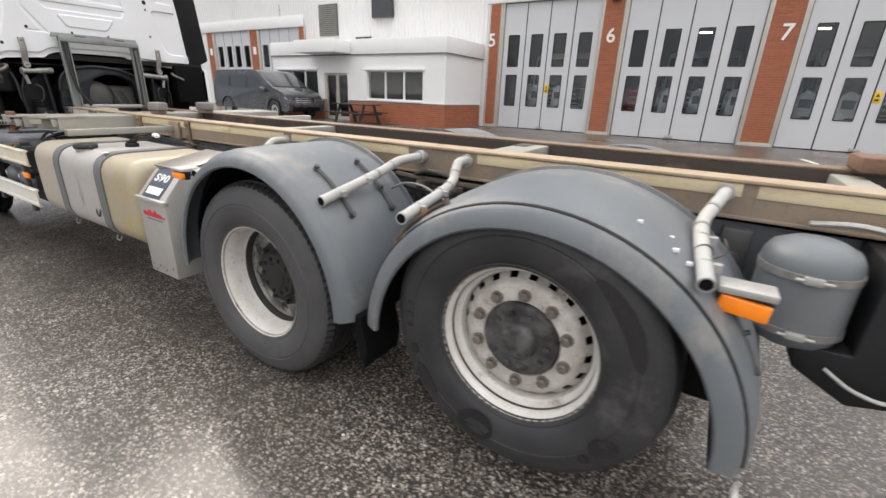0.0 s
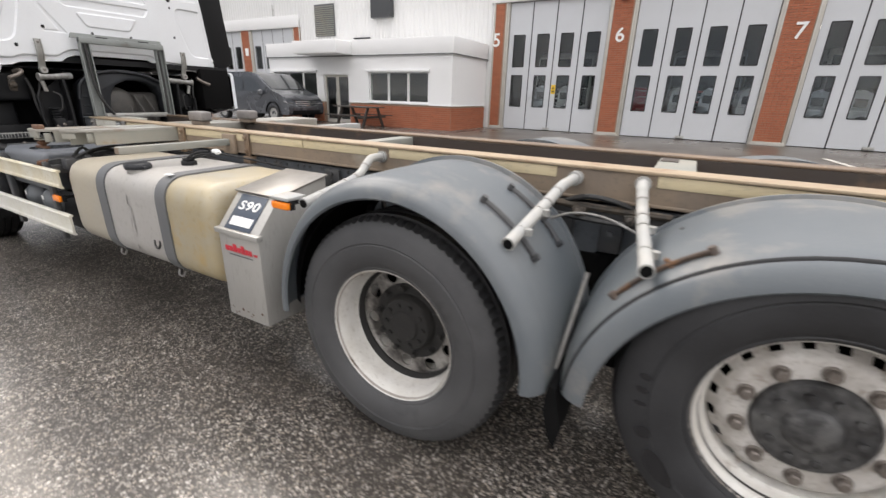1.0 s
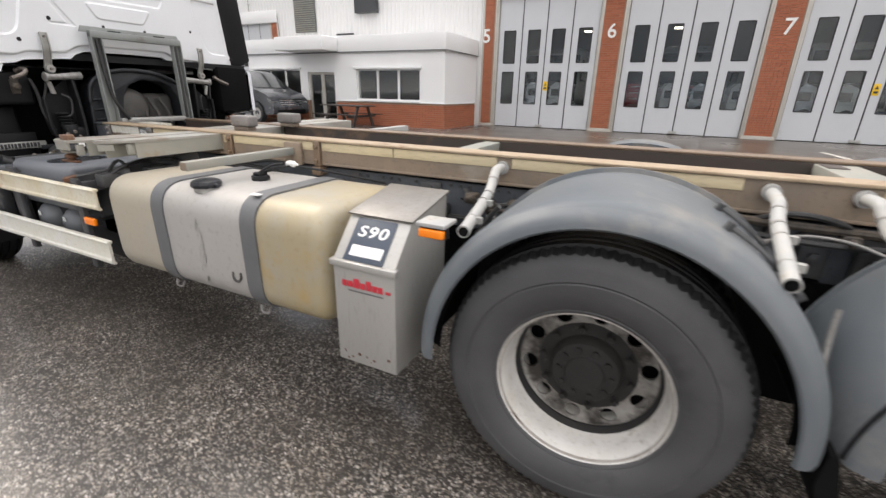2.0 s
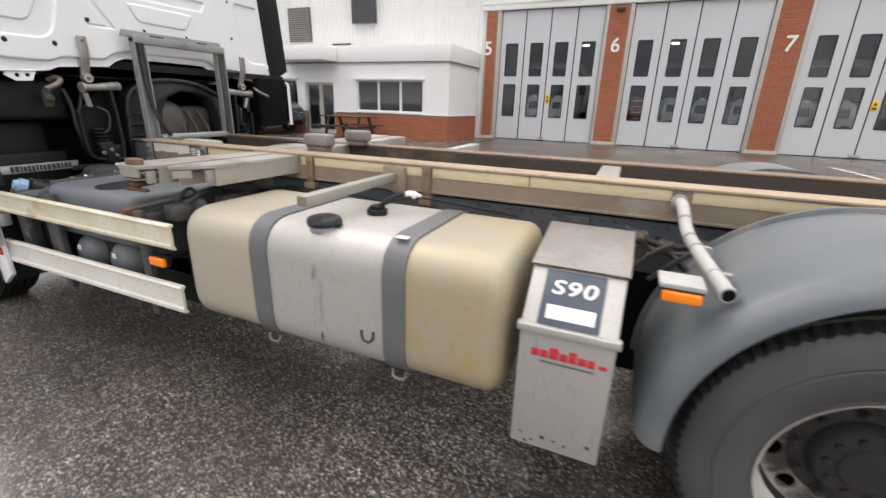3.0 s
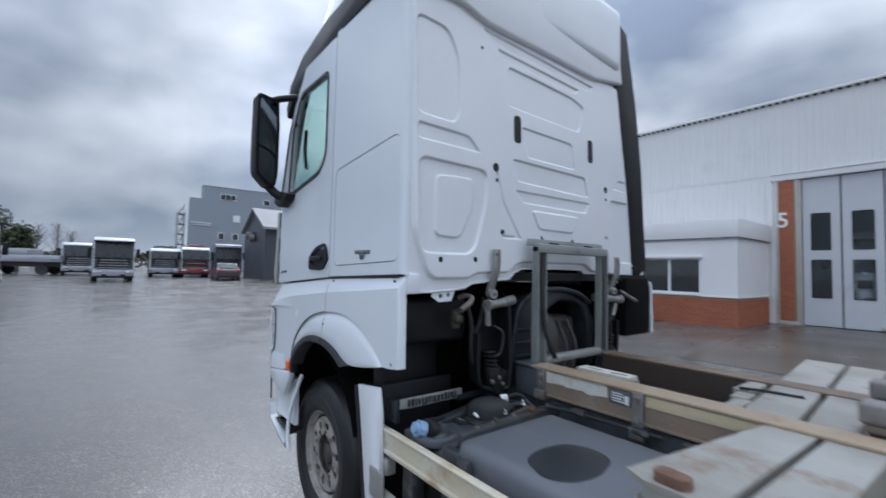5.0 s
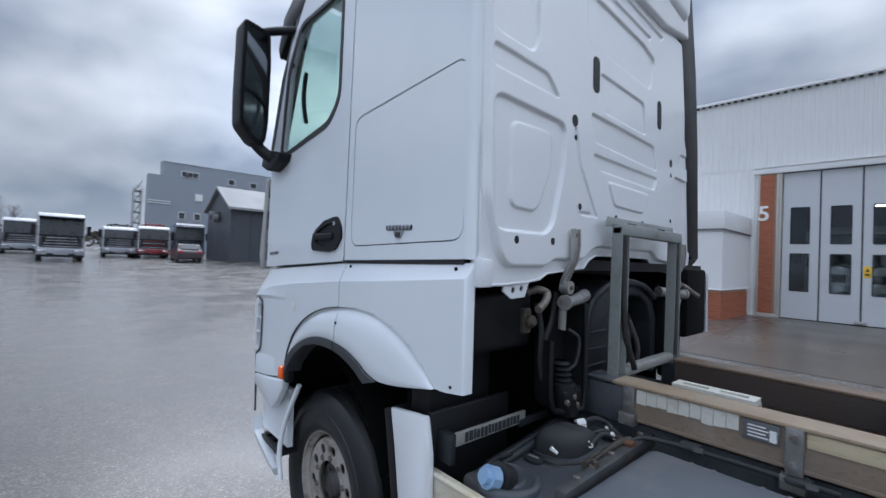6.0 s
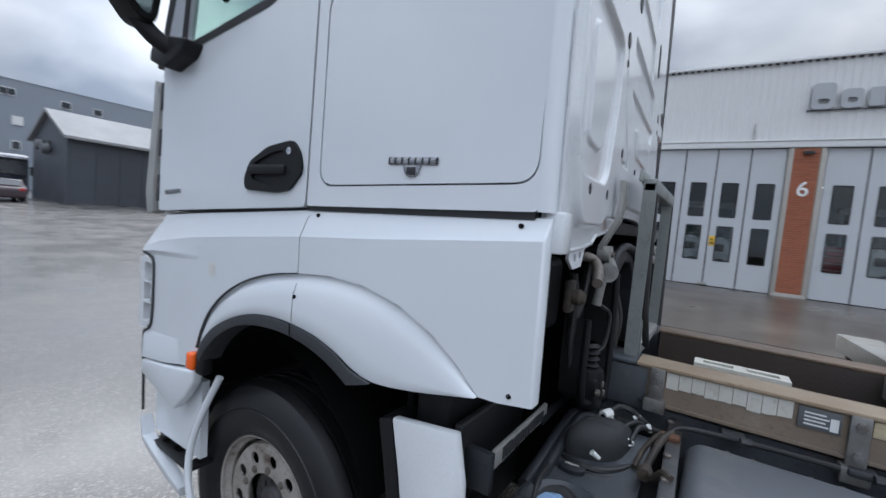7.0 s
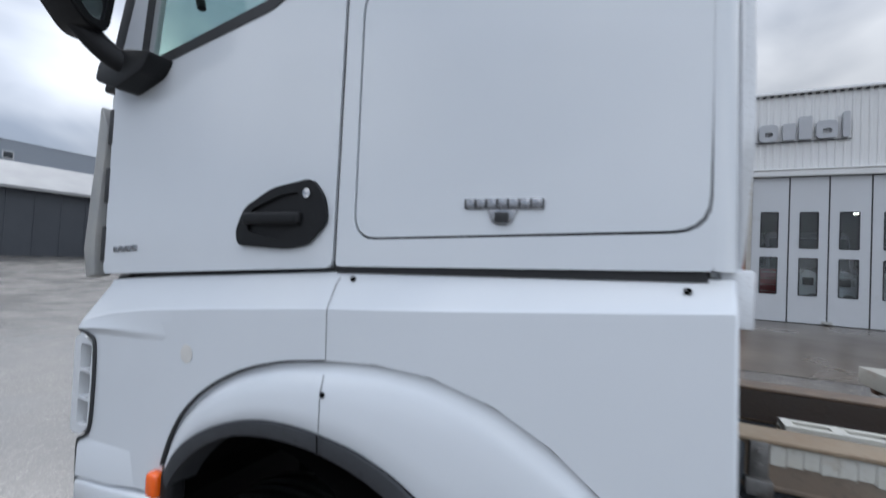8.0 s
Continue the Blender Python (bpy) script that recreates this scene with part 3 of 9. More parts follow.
def lathe(bm, prof, c, axis="y", n=40, flip=1):
    """A turned body: rows of (radius, offset along the axis) about the centre c. flip -1 turns it to face the other way."""
    rows = []
    for r, w in prof:
        row = []
        for j in range(n):
            a = 2 * math.pi * j / n
            u, v, w_ = r * math.cos(a), r * math.sin(a), w * flip
            row.append(bm.verts.new(Vector(c) + Vector({"y": (u, w_, v), "x": (w_, u, v), "z": (u, v, w_)}[axis])))
        rows.append(row)
    for a, b in zip(rows, rows[1:]):
        for j in range(n):
            bm.faces.new((a[j - 1], a[j], b[j], b[j - 1]))
    return rows


def sweep(bm, section, path, close=False):
    """A closed cross-section, given as (across, y) offsets, carried along a line of (x, z, nx, nz)."""
    rows = [[bm.verts.new((x + nx * d, y, z + nz * d)) for d, y in section] for x, z, nx, nz in path]
    k = len(section)
    for a, b in zip(rows, rows[1:]):
        for j in range(k):
            bm.faces.new((a[j - 1], a[j], b[j], b[j - 1]))
    bm.faces.new(rows[0])
    bm.faces.new(rows[-1][::-1])


def thing(name, label, category, at=(0, 0, 0), group="", kind=""):
    ob = new(name)
    ob.empty_display_size = 0.2
    ob.matrix_basis = Matrix.Translation(at)
    return tagged(ob, label, category, group, kind)


def mesh_of(name, bm, mat, angle=35):
    bmesh.ops.recalc_face_normals(bm, faces=list(bm.faces))
    me = bpy.data.meshes.new(name)
    bm.to_mesh(me)
    bm.free()
    me.materials.append(mat)
    for p in me.polygons:
        p.use_smooth = True
    me.set_sharp_from_angle(angle=radians(angle))
    return me


def part(name, bm, mat, parent, label="", angle=35):
    """One mesh under a thing or a part, given in the thing's own world place."""
    ob = new(name, mesh_of(name, bm, mat, angle))
    ob.parent = parent
    if parent.type == "EMPTY":
        ob.matrix_parent_inverse = Matrix.Translation(-parent.matrix_basis.translation)
    return tagged(ob, label)


def islands(bm):
    """The unconnected pieces of a mesh, each as a mesh of its own."""
    left, out = set(bm.verts), []
    for first in list(bm.verts):
        if first not in left:
            continue
        left.discard(first)
        group, todo = [], [first]
        while todo:
            v = todo.pop()
            group.append(v)
            for e in v.link_edges:
                w = e.other_vert(v)
                if w in left:
                    left.discard(w)
                    todo.append(w)
        piece = bmesh.new()
        twin = {v: piece.verts.new(v.co) for v in group}
        for f in {f for v in group for f in v.link_faces}:
            piece.faces.new([twin[v] for v in f.verts])
        out.append(piece)
    bm.free()
    return out


def part_each(name, bm, mat, parent, label="", angle=35):
    return [part(name, piece, mat, parent, label, angle) for piece in islands(bm)]


def solid(name, bm, mat, label, category, group="", kind="", angle=35):
    """A thing or a piece of the setting that is one mesh."""
    return tagged(new(name, mesh_of(name, bm, mat, angle)), label, category, group, kind)


def B():
    return bmesh.new()


# ---- ground ----
def ease(a, b, v):
    t = min(1, max(0, (v - a) / (b - a)))
    return t * t * (3 - 2 * t)


def ground_z(x, y):
    """The yard is level under the truck, rises a little to the hall and towards the far end."""
    return 0.29 * ease(5.0, 14.0, y) + 0.011 * min(55, max(0, -x - 12))


WALL = 16.88
ticks_x = [-900, -500, -300, -200, -140, -100, *range(-80, -24, 4), *range(-24, 13), 16, 22, 30, 45, 70, 120, 250, 500, 900]
ticks_y = [-900, -500, -250, -120, -70, -40, -25, -15, -8, -4, *range(-2, 25), 30, 40, 60, 100, 180, 350, 900]
bm = B()
grid = [[bm.verts.new((x, y, ground_z(x, y))) for y in ticks_y] for x in ticks_x]
for a, b in zip(grid, grid[1:]):
    for j in range(len(ticks_y) - 1):
        bm.faces.new((a[j], b[j], b[j + 1], a[j + 1]))
solid("ground", bm, ASPHALT, "wet dark asphalt yard with light stone chips", "yard", kind="structure")

# concrete apron before the doors, laid 4 mm over the asphalt
bm = B()
for x0 in range(-8, 8, 2):
    for y0 in (9.0, 11.0, 13.0, 15.0):
        y1 = min(y0 + 2.0, WALL)
        rows = [[bm.verts.new((x, y, ground_z(x, y) + 0.006)) for y in (y0, (y0 + y1) / 2, y1)] for x in (x0, x0 + 1, x0 + 2)]
        for a, b in zip(rows, rows[1:]):
            for j in range(2):
                bm.faces.new((a[j], b[j], b[j + 1], a[j + 1]))
solid("pavement", bm, CONCRETE, "wet grey-brown concrete apron before the doors", "apron", kind="structure")


def painted_line(x0, y0, x1, y1, width):
    bm = B()
    d = Vector((x1 - x0, y1 - y0)).normalized()
    s = Vector((-d.y, d.x)) * width / 2
    n = 12
    rows = []
    for i in range(n + 1):
        p = Vector((x0, y0)).lerp(Vector((x1, y1)), i / n)
        rows.append([bm.verts.new((q.x, q.y, ground_z(q.x, q.y) + 0.012)) for q in (p + s, p - s)])
    for a, b in zip(rows, rows[1:]):
        bm.faces.new((a[0], a[1], b[1], b[0]))
    return solid("painted_line", bm, LINE, "worn white painted line on the wet yard", "road marking", group="painted lines", kind="structure")


# ---- the workshop hall ----
PILLARS = {"5": (-8.36, -7.82), "6": (-4.05, -3.29), "7": (0.72, 1.58), "8": (5.55, 6.4), "4": (-23.45, -22.70), "3": (-19.38, -18.90), "2": (-27.6, -26.95)}
DOORS = [(-7.82, -4.05), (-3.29, 0.72), (1.58, 5.55), (-22.70, -19.38), (-26.95, -23.45)]
BASE, HEAD, ROOF = 0.29, 4.84, 7.42


def corrugated(x0, x1, z0, z1, y, pitch=0.19, depth=0.02):
    """Sheet cladding with upright trapezoid ribs, on a flat backing."""
    bm = B()
    xs = []
    x = x0
    while x < x1 - 1e-6:
        for k, d in ((0.0, 0), (0.52, 0), (0.62, 1), (0.90, 1)):
            if x + k * pitch < x1:
                xs.append((x + k * pitch, d))
        x += pitch
    xs.append((x1, 0))
    lo = [bm.verts.new((x, y - d * depth, z0)) for x, d in xs]
    hi = [bm.verts.new((x, y - d * depth, z1)) for x, d in xs]
    for i in range(len(xs) - 1):
        bm.faces.new((lo[i], lo[i + 1], hi[i + 1], hi[i]))
    bx(bm, x0, x1, y + 0.004, y + 0.20, z0, z1)
    return bm


hall = thing("wall_hall", "white corrugated workshop hall with brick pillars", "workshop", (-9, WALL, BASE), kind="structure")
part("cladding", corrugated(-34, 24, HEAD + 0.20, ROOF, WALL), FACADE, hall, "white ribbed metal cladding")
part("wall_panel", corrugated(-18.90, -8.36, 0.2, HEAD + 0.198, WALL), FACADE, hall)
part("wall_end", corrugated(6.4, 24, 0.2, HEAD, WALL), FACADE, hall)
part("wall_far", corrugated(-34, -27.6, 0.2, HEAD, WALL), FACADE, hall)
bm = B()
bx(bm, -8.5, 24, WALL - 0.10, WALL + 0.02, HEAD, HEAD + 0.19, 0.012)
bx(bm, -8.5, 24, WALL - 0.14, WALL - 0.02, HEAD + 0.19, HEAD + 0.225, 0.006)
bx(bm, -34, -18.9, WALL - 0.10, WALL + 0.02, HEAD - 0.33, HEAD + 0.198, 0.012)
part("door_lintel", bm, PLASTER, hall, "white flashing band above the doors")
bm = B()
bx(bm, -34.2, 24.2, WALL - 0.12, WALL + 0.25, ROOF, ROOF + 0.09, 0.015)
part("roof_edge", bm, PLASTER, hall)
bm = B()
x = -34.0
while x < 24:
    bx(bm, x, x + 0.09, WALL - 0.075, WALL - 0.03, ROOF - 0.05, ROOF)
    x += 0.19
part("rib_closer", bm, GASKET, hall)
bm = B()
bx(bm, -34, 24, WALL + 0.3, WALL + 16, ROOF - 0.3, ROOF - 0.05)
part("roof", bm, SHED, hall)
bm = B()
bx(bm, -34, 24, WALL + 15.8, WALL + 16, 0.2, ROOF - 0.3)
bx(bm, -34, -33.8, WALL + 0.3, WALL + 15.8, 0.2, ROOF - 0.3)
bx(bm, 23.8, 24, WALL + 0.3, WALL + 15.8, 0.2, ROOF - 0.3)
bx(bm, -34, 24, WALL + 0.3, WALL + 15.8, 0.30, 0.32)
part("inner_wall", bm, HALL, hall)
for x in (-6.2, -1.5, 3.3, -21, -25):
    for y in (2.6, 7.0, 11.5):
        bm = B()
        bx(bm, x - 0.35, x + 0.35, WALL + y - 0.03, WALL + y + 0.03, 4.98, 5.06, 0.01)
        part("strip_light", bm, TUBE_LIGHT, hall, "lit fluorescent strip light in the hall")

for x in (-20.7, -5.05):
    bm = B()
    tube(bm, [(x, WALL - 0.07, HEAD + 0.22), (x, WALL - 0.07, HEAD + 0.75)], 0.018, 8)
    bx(bm, x - 0.03, x + 0.03, WALL - 0.1, WALL, HEAD + 0.5, HEAD + 0.54)
    part("vent_pipe", bm, ZINC, hall)


def folding_door(x0, x1, sticker):
    """Four tall hinged leaves with two panes each, in a trim."""
    w = (x1 - x0 - 0.14) / 4
    d = thing("garage_door", "closed light grey folding door with eight narrow panes", "garage door", ((x0 + x1) / 2, WALL, BASE), "workshop doors", "structure")
    bm = B()
    for u in (x0, x1 - 0.07):
        bx(bm, u + 0.002, u + 0.068, WALL - 0.04, WALL + 0.18, BASE - 0.05, HEAD - 0.002, 0.006)
    part_each("frame_post", bm, TRIM, d, "weathered metal door frame")
    for i in range(4):
        a = x0 + 0.07 + i * w
        u0, u1 = a + 0.021, a + w - 0.021
        c = (u0 + u1) / 2 + (0.01 if i % 2 else -0.01)
        g0, g1 = c - 0.215, c + 0.215
        bm = B()
        plate(bm, [(u0, BASE + 0.03), (u1, BASE + 0.03), (u1, HEAD - 0.02), (u0, HEAD - 0.02)],
              [rounded([(g0, 1.17), (g1, 1.17), (g1, 2.30), (g0, 2.30)], 0.03, 3), rounded([(g0, 2.62), (g1, 2.62), (g1, 3.72), (g0, 3.72)], 0.03, 3)], "xz", WALL + 0.05, WALL + 0.095)
        leaf = part("leaf", bm, DOOR, d)
        for z0, z1 in ((1.17, 2.30), (2.62, 3.72)):
            bm = B()
            prism(bm, [(g0, z0), (g1, z0), (g1, z1), (g0, z1)], "xz", WALL + 0.070, WALL + 0.076)
            pane = part("pane", bm, PANE, leaf)
            pane.visible_shadow = False
            bm = B()
            plate(bm, rounded([(g0 - 0.02, z0 - 0.02), (g1 + 0.02, z0 - 0.02), (g1 + 0.02, z1 + 0.02), (g0 - 0.02, z1 + 0.02)], 0.04, 3),
                  [rounded([(g0 + 0.012, z0 + 0.012), (g1 - 0.012, z0 + 0.012), (g1 - 0.012, z1 - 0.012), (g0 + 0.012, z1 - 0.012)], 0.03, 3)], "xz", WALL + 0.040, WALL + 0.0495)
            part("pane_gasket", bm, GASKET, leaf)
        if i:
            bm = B()
            bx(bm, a - 0.022, a + 0.022, WALL + 0.062, WALL + 0.11, BASE + 0.03, HEAD - 0.02)
            part("leaf_gasket", bm, GASKET, d, "dark rubber joint")
    bm = B()
    m = x0 + 0.07 + 2 * w
    bx(bm, m - 0.13, m + 0.13, WALL - 0.0, WALL + 0.049, BASE + 0.04, BASE + 0.13, 0.01)
    part("floor_latch", bm, ZINC, d)
    if sticker:
        bm = B()
        bx(bm, m + sticker - 0.08, m + sticker + 0.08, WALL + 0.042, WALL + 0.0495, 1.66, 1.98, 0.003)
        st = part("sticker", bm, YELLOW, d, "small yellow warning sticker")
        bm = B()
        bx(bm, m + sticker - 0.05, m + sticker + 0.05, WALL + 0.039, WALL + 0.0415, 1.72, 1.78)
        prism(bm, [(m + sticker - 0.045, 1.83), (m + sticker + 0.045, 1.83), (m + sticker, 1.93)], "xz", WALL + 0.039, WALL + 0.0415)
        part("sticker_print", bm, GASKET, st)
    return d


for i, (x0, x1) in enumerate(DOORS):
    folding_door(x0, x1, 0.12 if i in (0,) else (0.10 if i == 2 else 0))

pillar_of = {}
for key, (x0, x1) in PILLARS.items():
    bm = B()
    bx(bm, x0 + 0.012, x1 - 0.012, WALL - 0.035, WALL + 0.19, BASE - 0.02, HEAD - 0.002)
    p = solid("wall_pillar_" + key, bm, MORTAR, "red brick pillar between the workshop doors", "brick pillar", "brick pillars", "structure")
    pillar_of[key] = p
    bm = B()
    bx(bm, x0 - 0.01, x1 + 0.01, WALL - 0.085, WALL - 0.04, BASE - 0.03, BASE + 0.11, 0.008)
    part("plinth", bm, TRIM, p)
    for u in (x0, x1 - 0.05):
        bm = B()
        bx(bm, u - 0.01, u + 0.05, WALL - 0.075, WALL - 0.03, BASE + 0.11, HEAD - 0.004, 0.004)
        part("edge_trim", bm, TRIM, p)


def pillar_number(text, x, z, size):
    cu = bpy.data.curves.new("door_number", "FONT")
    cu.body, cu.size, cu.extrude, cu.align_x, cu.align_y, cu.offset = text, size, 0.006, "CENTER", "CENTER", 0.008
    cu.materials.append(SIGN_WHITE)
    ob = new("door_number", cu)
    ob.parent = pillar_of[text]
    ob.matrix_basis = pose(x, WALL - 0.075, z, 90, 0, 0)
    return tagged(ob, "white painted door number")


pillar_number("5", -8.20, 3.55, 0.66)
pillar_number("6", -3.68, 3.57, 0.62)
pillar_number("7", 1.22, 3.50, 0.62)
for key, x in (("4", -23.05), ("2", -27.25)):
    bm = B()
    bx(bm, x - 0.13, x + 0.13, WALL - 0.082, WALL - 0.0685, 3.26, 3.64, 0.004)
    part("door_mark", bm, SIGN_WHITE, pillar_of[key], "white painted door mark")

bm = B()
bx(bm, -3.78, -3.52, WALL - 0.2, WALL - 0.08, 4.62, 4.72, 0.02)
tube(bm, [(-3.65, WALL - 0.08, 4.70), (-3.65, WALL - 0.19, 4.66)], 0.03, 8)
part("wall_lamp", bm, GASKET, pillar_of["6"], "small dark wall lamp")

# raised sign on the cladding: the maker's name as plain grey shapes
sign = thing("facade_sign", "row of raised grey sign shapes on the cladding", "sign", (-2.0, WALL, 6.0), kind="structure")
for i, (x0, x1, z0, z1) in enumerate([(-3.78, -3.24, 5.93, 6.68), (-3.12, -2.64, 5.93, 6.47), (-2.52, -2.20, 5.95, 6.47), (-2.12, -1.80, 5.95, 6.66),
                                       (-1.70, -1.20, 5.95, 6.49), (-1.08, -0.92, 5.95, 6.72)]):
    bm = B()
    inner = [] if i in (2, 3, 5) else [rounded([(x0 + 0.15, z0 + 0.14), (x1 - 0.13, z0 + 0.14), (x1 - 0.13, z0 + 0.30), (x0 + 0.15, z0 + 0.30)], 0.07)]
    plate(bm, rounded([(x0, z0), (x1, z0), (x1, z1), (x0, z1)], 0.14 if i not in (2, 3, 5) else 0.05), inner, "xz", WALL - 0.17, WALL - 0.055)
    part("sign_shape", bm, material("sign_grey", (0.42, 0.43, 0.45), 0.4, scale=3) if i == 0 else bpy.data.materials["sign_grey"], sign)
bm = B()
bx(bm, -3.85, -0.85, WALL - 0.06, WALL - 0.034, 5.90, 5.94)
part("sign_rail", bm, STRAP, sign)

# dark hanging sign with a plain bright ring, louvre, small slot
panel = thing("wall_sign", "tall dark grey wall sign with a bright ring", "sign", (-13.8, WALL, 4.65), kind="structure")
bm = B()
bx(bm, -14.20, -13.12, WALL - 0.30, WALL - 0.036, 4.62, 7.0, 0.02)
part("sign_box", bm, material("sign_anthracite", (0.055, 0.058, 0.062), 0.4, scale=2), panel)
bm = B()
lathe(bm, [(0.36, -0.02), (0.40, -0.035), (0.44, -0.02), (0.40, -0.004), (0.36, -0.02)], (-13.66, WALL - 0.30, 6.15), "y", 40)
part("ring_mark", bm, CHROME, panel, "plain bright ring")
louvre = thing("window_louvre", "grey ventilation louvre in the white wall", "vent", (-17.2, WALL, 4.0), kind="structure")
bm = B()
bx(bm, -17.80, -16.54, WALL - 0.06, WALL - 0.036, 4.02, 5.40)
part("backing", bm, STRAP, louvre)
for k in range(15):
    bm = B()
    bx(bm, -17.77, -16.57, WALL - 0.11, WALL - 0.062, 4.06 + k * 0.087, 4.10 + k * 0.087, m=None)
    part("slat", bm, ARM, louvre)
bm = B()
bx(bm, -15.4, -14.45, WALL - 0.09, WALL - 0.034, 3.84, 3.90, 0.01)
solid("trim_slot", bm, GASKET, "dark slot vent in the white wall", "vent", kind="structure")

# ---- office annexe ----
OX0, OX1, OY0 = -17.95, -8.58, 14.0
office = thing("wall_office", "low white office annexe on a red brick base", "annexe", (-13, 15.4, 0.25), kind="structure")
WIN = (-12.30, -9.57, 1.20, 2.28)
ENT = (-14.70, -13.35, 0.28, 2.18)
WIN2 = (-17.60, -15.10, 1.20, 2.28)
bm = B()
plate(bm, [(OX0, 1.13), (ENT[0], 1.13), (ENT[0], 2.18), (ENT[1], 2.18), (ENT[1], 1.13), (OX1, 1.13), (OX1, 2.86), (OX0, 2.86)],
      [[(w[0], w[2]), (w[1], w[2]), (w[1], w[3]), (w[0], w[3])] for w in (WIN, WIN2)], "xz", OY0, OY0 + 0.24)
part("front_wall", bm, PLASTER, office)
bm = B()
bx(bm, OX1 - 0.24, OX1 + 0.0, OY0 + 0.242, WALL - 0.04, 1.13, 2.86)
bx(bm, OX0, OX0 + 0.24, OY0 + 0.242, WALL - 0.04, 1.13, 2.86)
part_each("side_wall", bm, PLASTER, office)
bm = B()
bx(bm, OX0 - 0.05, OX1 + 0.05, OY0 - 0.05, WALL - 0.04, 2.865, 3.42, 0.012)
part("parapet", bm, PLASTER, office, "white parapet band")
bm = B()
bx(bm, OX0 - 0.06, OX1 + 0.065, OY0 - 0.065, OY0 - 0.052, 2.845, 2.885)
bx(bm, OX1 + 0.052, OX1 + 0.065, OY0 - 0.05, WALL - 0.04, 2.845, 2.885)
part("drip_edge", bm, STRAP, office)
bm = B()
bx(bm, -15.35, -13.05, OY0 - 0.95, OY0 - 0.066, 2.90, 3.36, 0.012)
part("canopy", bm, PLASTER, office, "white boxed canopy over the entrance")
bm = B()
bx(bm, ENT[1] + 0.05, OX1 - 0.03, OY0 + 0.03, OY0 + 0.22, 0.15, 1.128)
bx(bm, OX1 - 0.22, OX1 - 0.03, OY0 + 0.22, WALL - 0.04, 0.15, 1.128)
bx(bm, OX0 + 0.03, ENT[0] - 0.05, OY0 + 0.03, OY0 + 0.22, 0.15, 1.128)
office_base = part("brick_base", bm, MORTAR, office)
bm = B()
bx(bm, ENT[1], OX1 + 0.03, OY0 - 0.03, OY0 + 0.03, 1.1285, 1.165, 0.005)
bx(bm, OX1 - 0.03, OX1 + 0.03, OY0 + 0.031, WALL - 0.05, 1.1285, 1.165, 0.005)
part_each("base_flashing", bm, PLASTER, office)
bm = B()
bx(bm, OX0 + 0.3, OX1 - 0.3, WALL - 0.12, WALL - 0.05, 0.3, 2.8)
bx(bm, OX0 + 0.3, OX1 - 0.3, OY0 + 0.3, WALL - 0.2, 0.28, 0.30)
part("inner_wall", bm, material("unlit_office", (0.055, 0.056, 0.058), 0.7, second=(0.035, 0.035, 0.037), scale=0.7), office)


def office_window(w, panes):
    win = thing("window_office", "dark office window with white frame and three panes", "window", ((w[0] + w[1]) / 2, OY0, w[2]), kind="structure")
    bm = B()
    bx(bm, w[0] - 0.08, w[1] + 0.08, OY0 - 0.09, OY0 - 0.002, w[3], w[3] + 0.09, 0.01)
    part("awning_box", bm, PLASTER, win)
    bm = B()
    bx(bm, w[0] - 0.03, w[1] + 0.03, OY0 - 0.06, OY0 - 0.002, w[2] - 0.05, w[2], 0.006)
    part("window_sill", bm, PLASTER, win)
    step = (w[1] - w[0]) / panes
    for i in range(panes):
        a, b = w[0] + i * step, w[0] + (i + 1) * step
        bm = B()
        plate(bm, [(a, w[2]), (b, w[2]), (b, w[3]), (a, w[3])], [[(a + 0.04, w[2] + 0.045), (b - 0.04, w[2] + 0.045), (b - 0.04, w[3] - 0.045), (a + 0.04, w[3] - 0.045)]],
              "xz", OY0 + 0.06, OY0 + 0.12)
        part("window_frame", bm, PLASTER, win)
        bm = B()
        bx(bm, a + 0.04, b - 0.04, OY0 + 0.085, OY0 + 0.092, w[2] + 0.045, w[3] - 0.045)
        part("pane", bm, PANE, win).visible_shadow = False
    return win


office_window(WIN, 3)
office_window(WIN2, 3)
ent = thing("door_office", "dark glazed double entrance door", "door", ((ENT[0] + ENT[1]) / 2, OY0, 0.28), kind="structure")
for a, b in ((ENT[0], (ENT[0] + ENT[1]) / 2 - 0.005), ((ENT[0] + ENT[1]) / 2 + 0.005, ENT[1])):
    bm = B()
    plate(bm, [(a, 0.28), (b, 0.28), (b, 2.18), (a, 2.18)], [[(a + 0.07, 0.45), (b - 0.07, 0.45), (b - 0.07, 2.10), (a + 0.07, 2.10)]], "xz", OY0 + 0.10, OY0 + 0.16)
    lf = part("door_leaf", bm, TRIM, ent)
    bm = B()
    bx(bm, a + 0.07, b - 0.07, OY0 + 0.125, OY0 + 0.132, 0.45, 2.10)
    part("pane", bm, PANE, lf).visible_shadow = False
    bm = B()
    tube(bm, [(b - 0.05, OY0 + 0.05, 1.0), (b - 0.05, OY0 + 0.05, 1.5)], 0.014, 8)
    bx(bm, b - 0.058, b - 0.042, OY0 + 0.05, OY0 + 0.099, 1.04, 1.06)
    bx(bm, b - 0.058, b - 0.042, OY0 + 0.05, OY0 + 0.099, 1.44, 1.46)
    part("door_handle", bm, ZINC, lf)

painted_line(2.0, 13.6, 2.9, 9.5, 0.14)


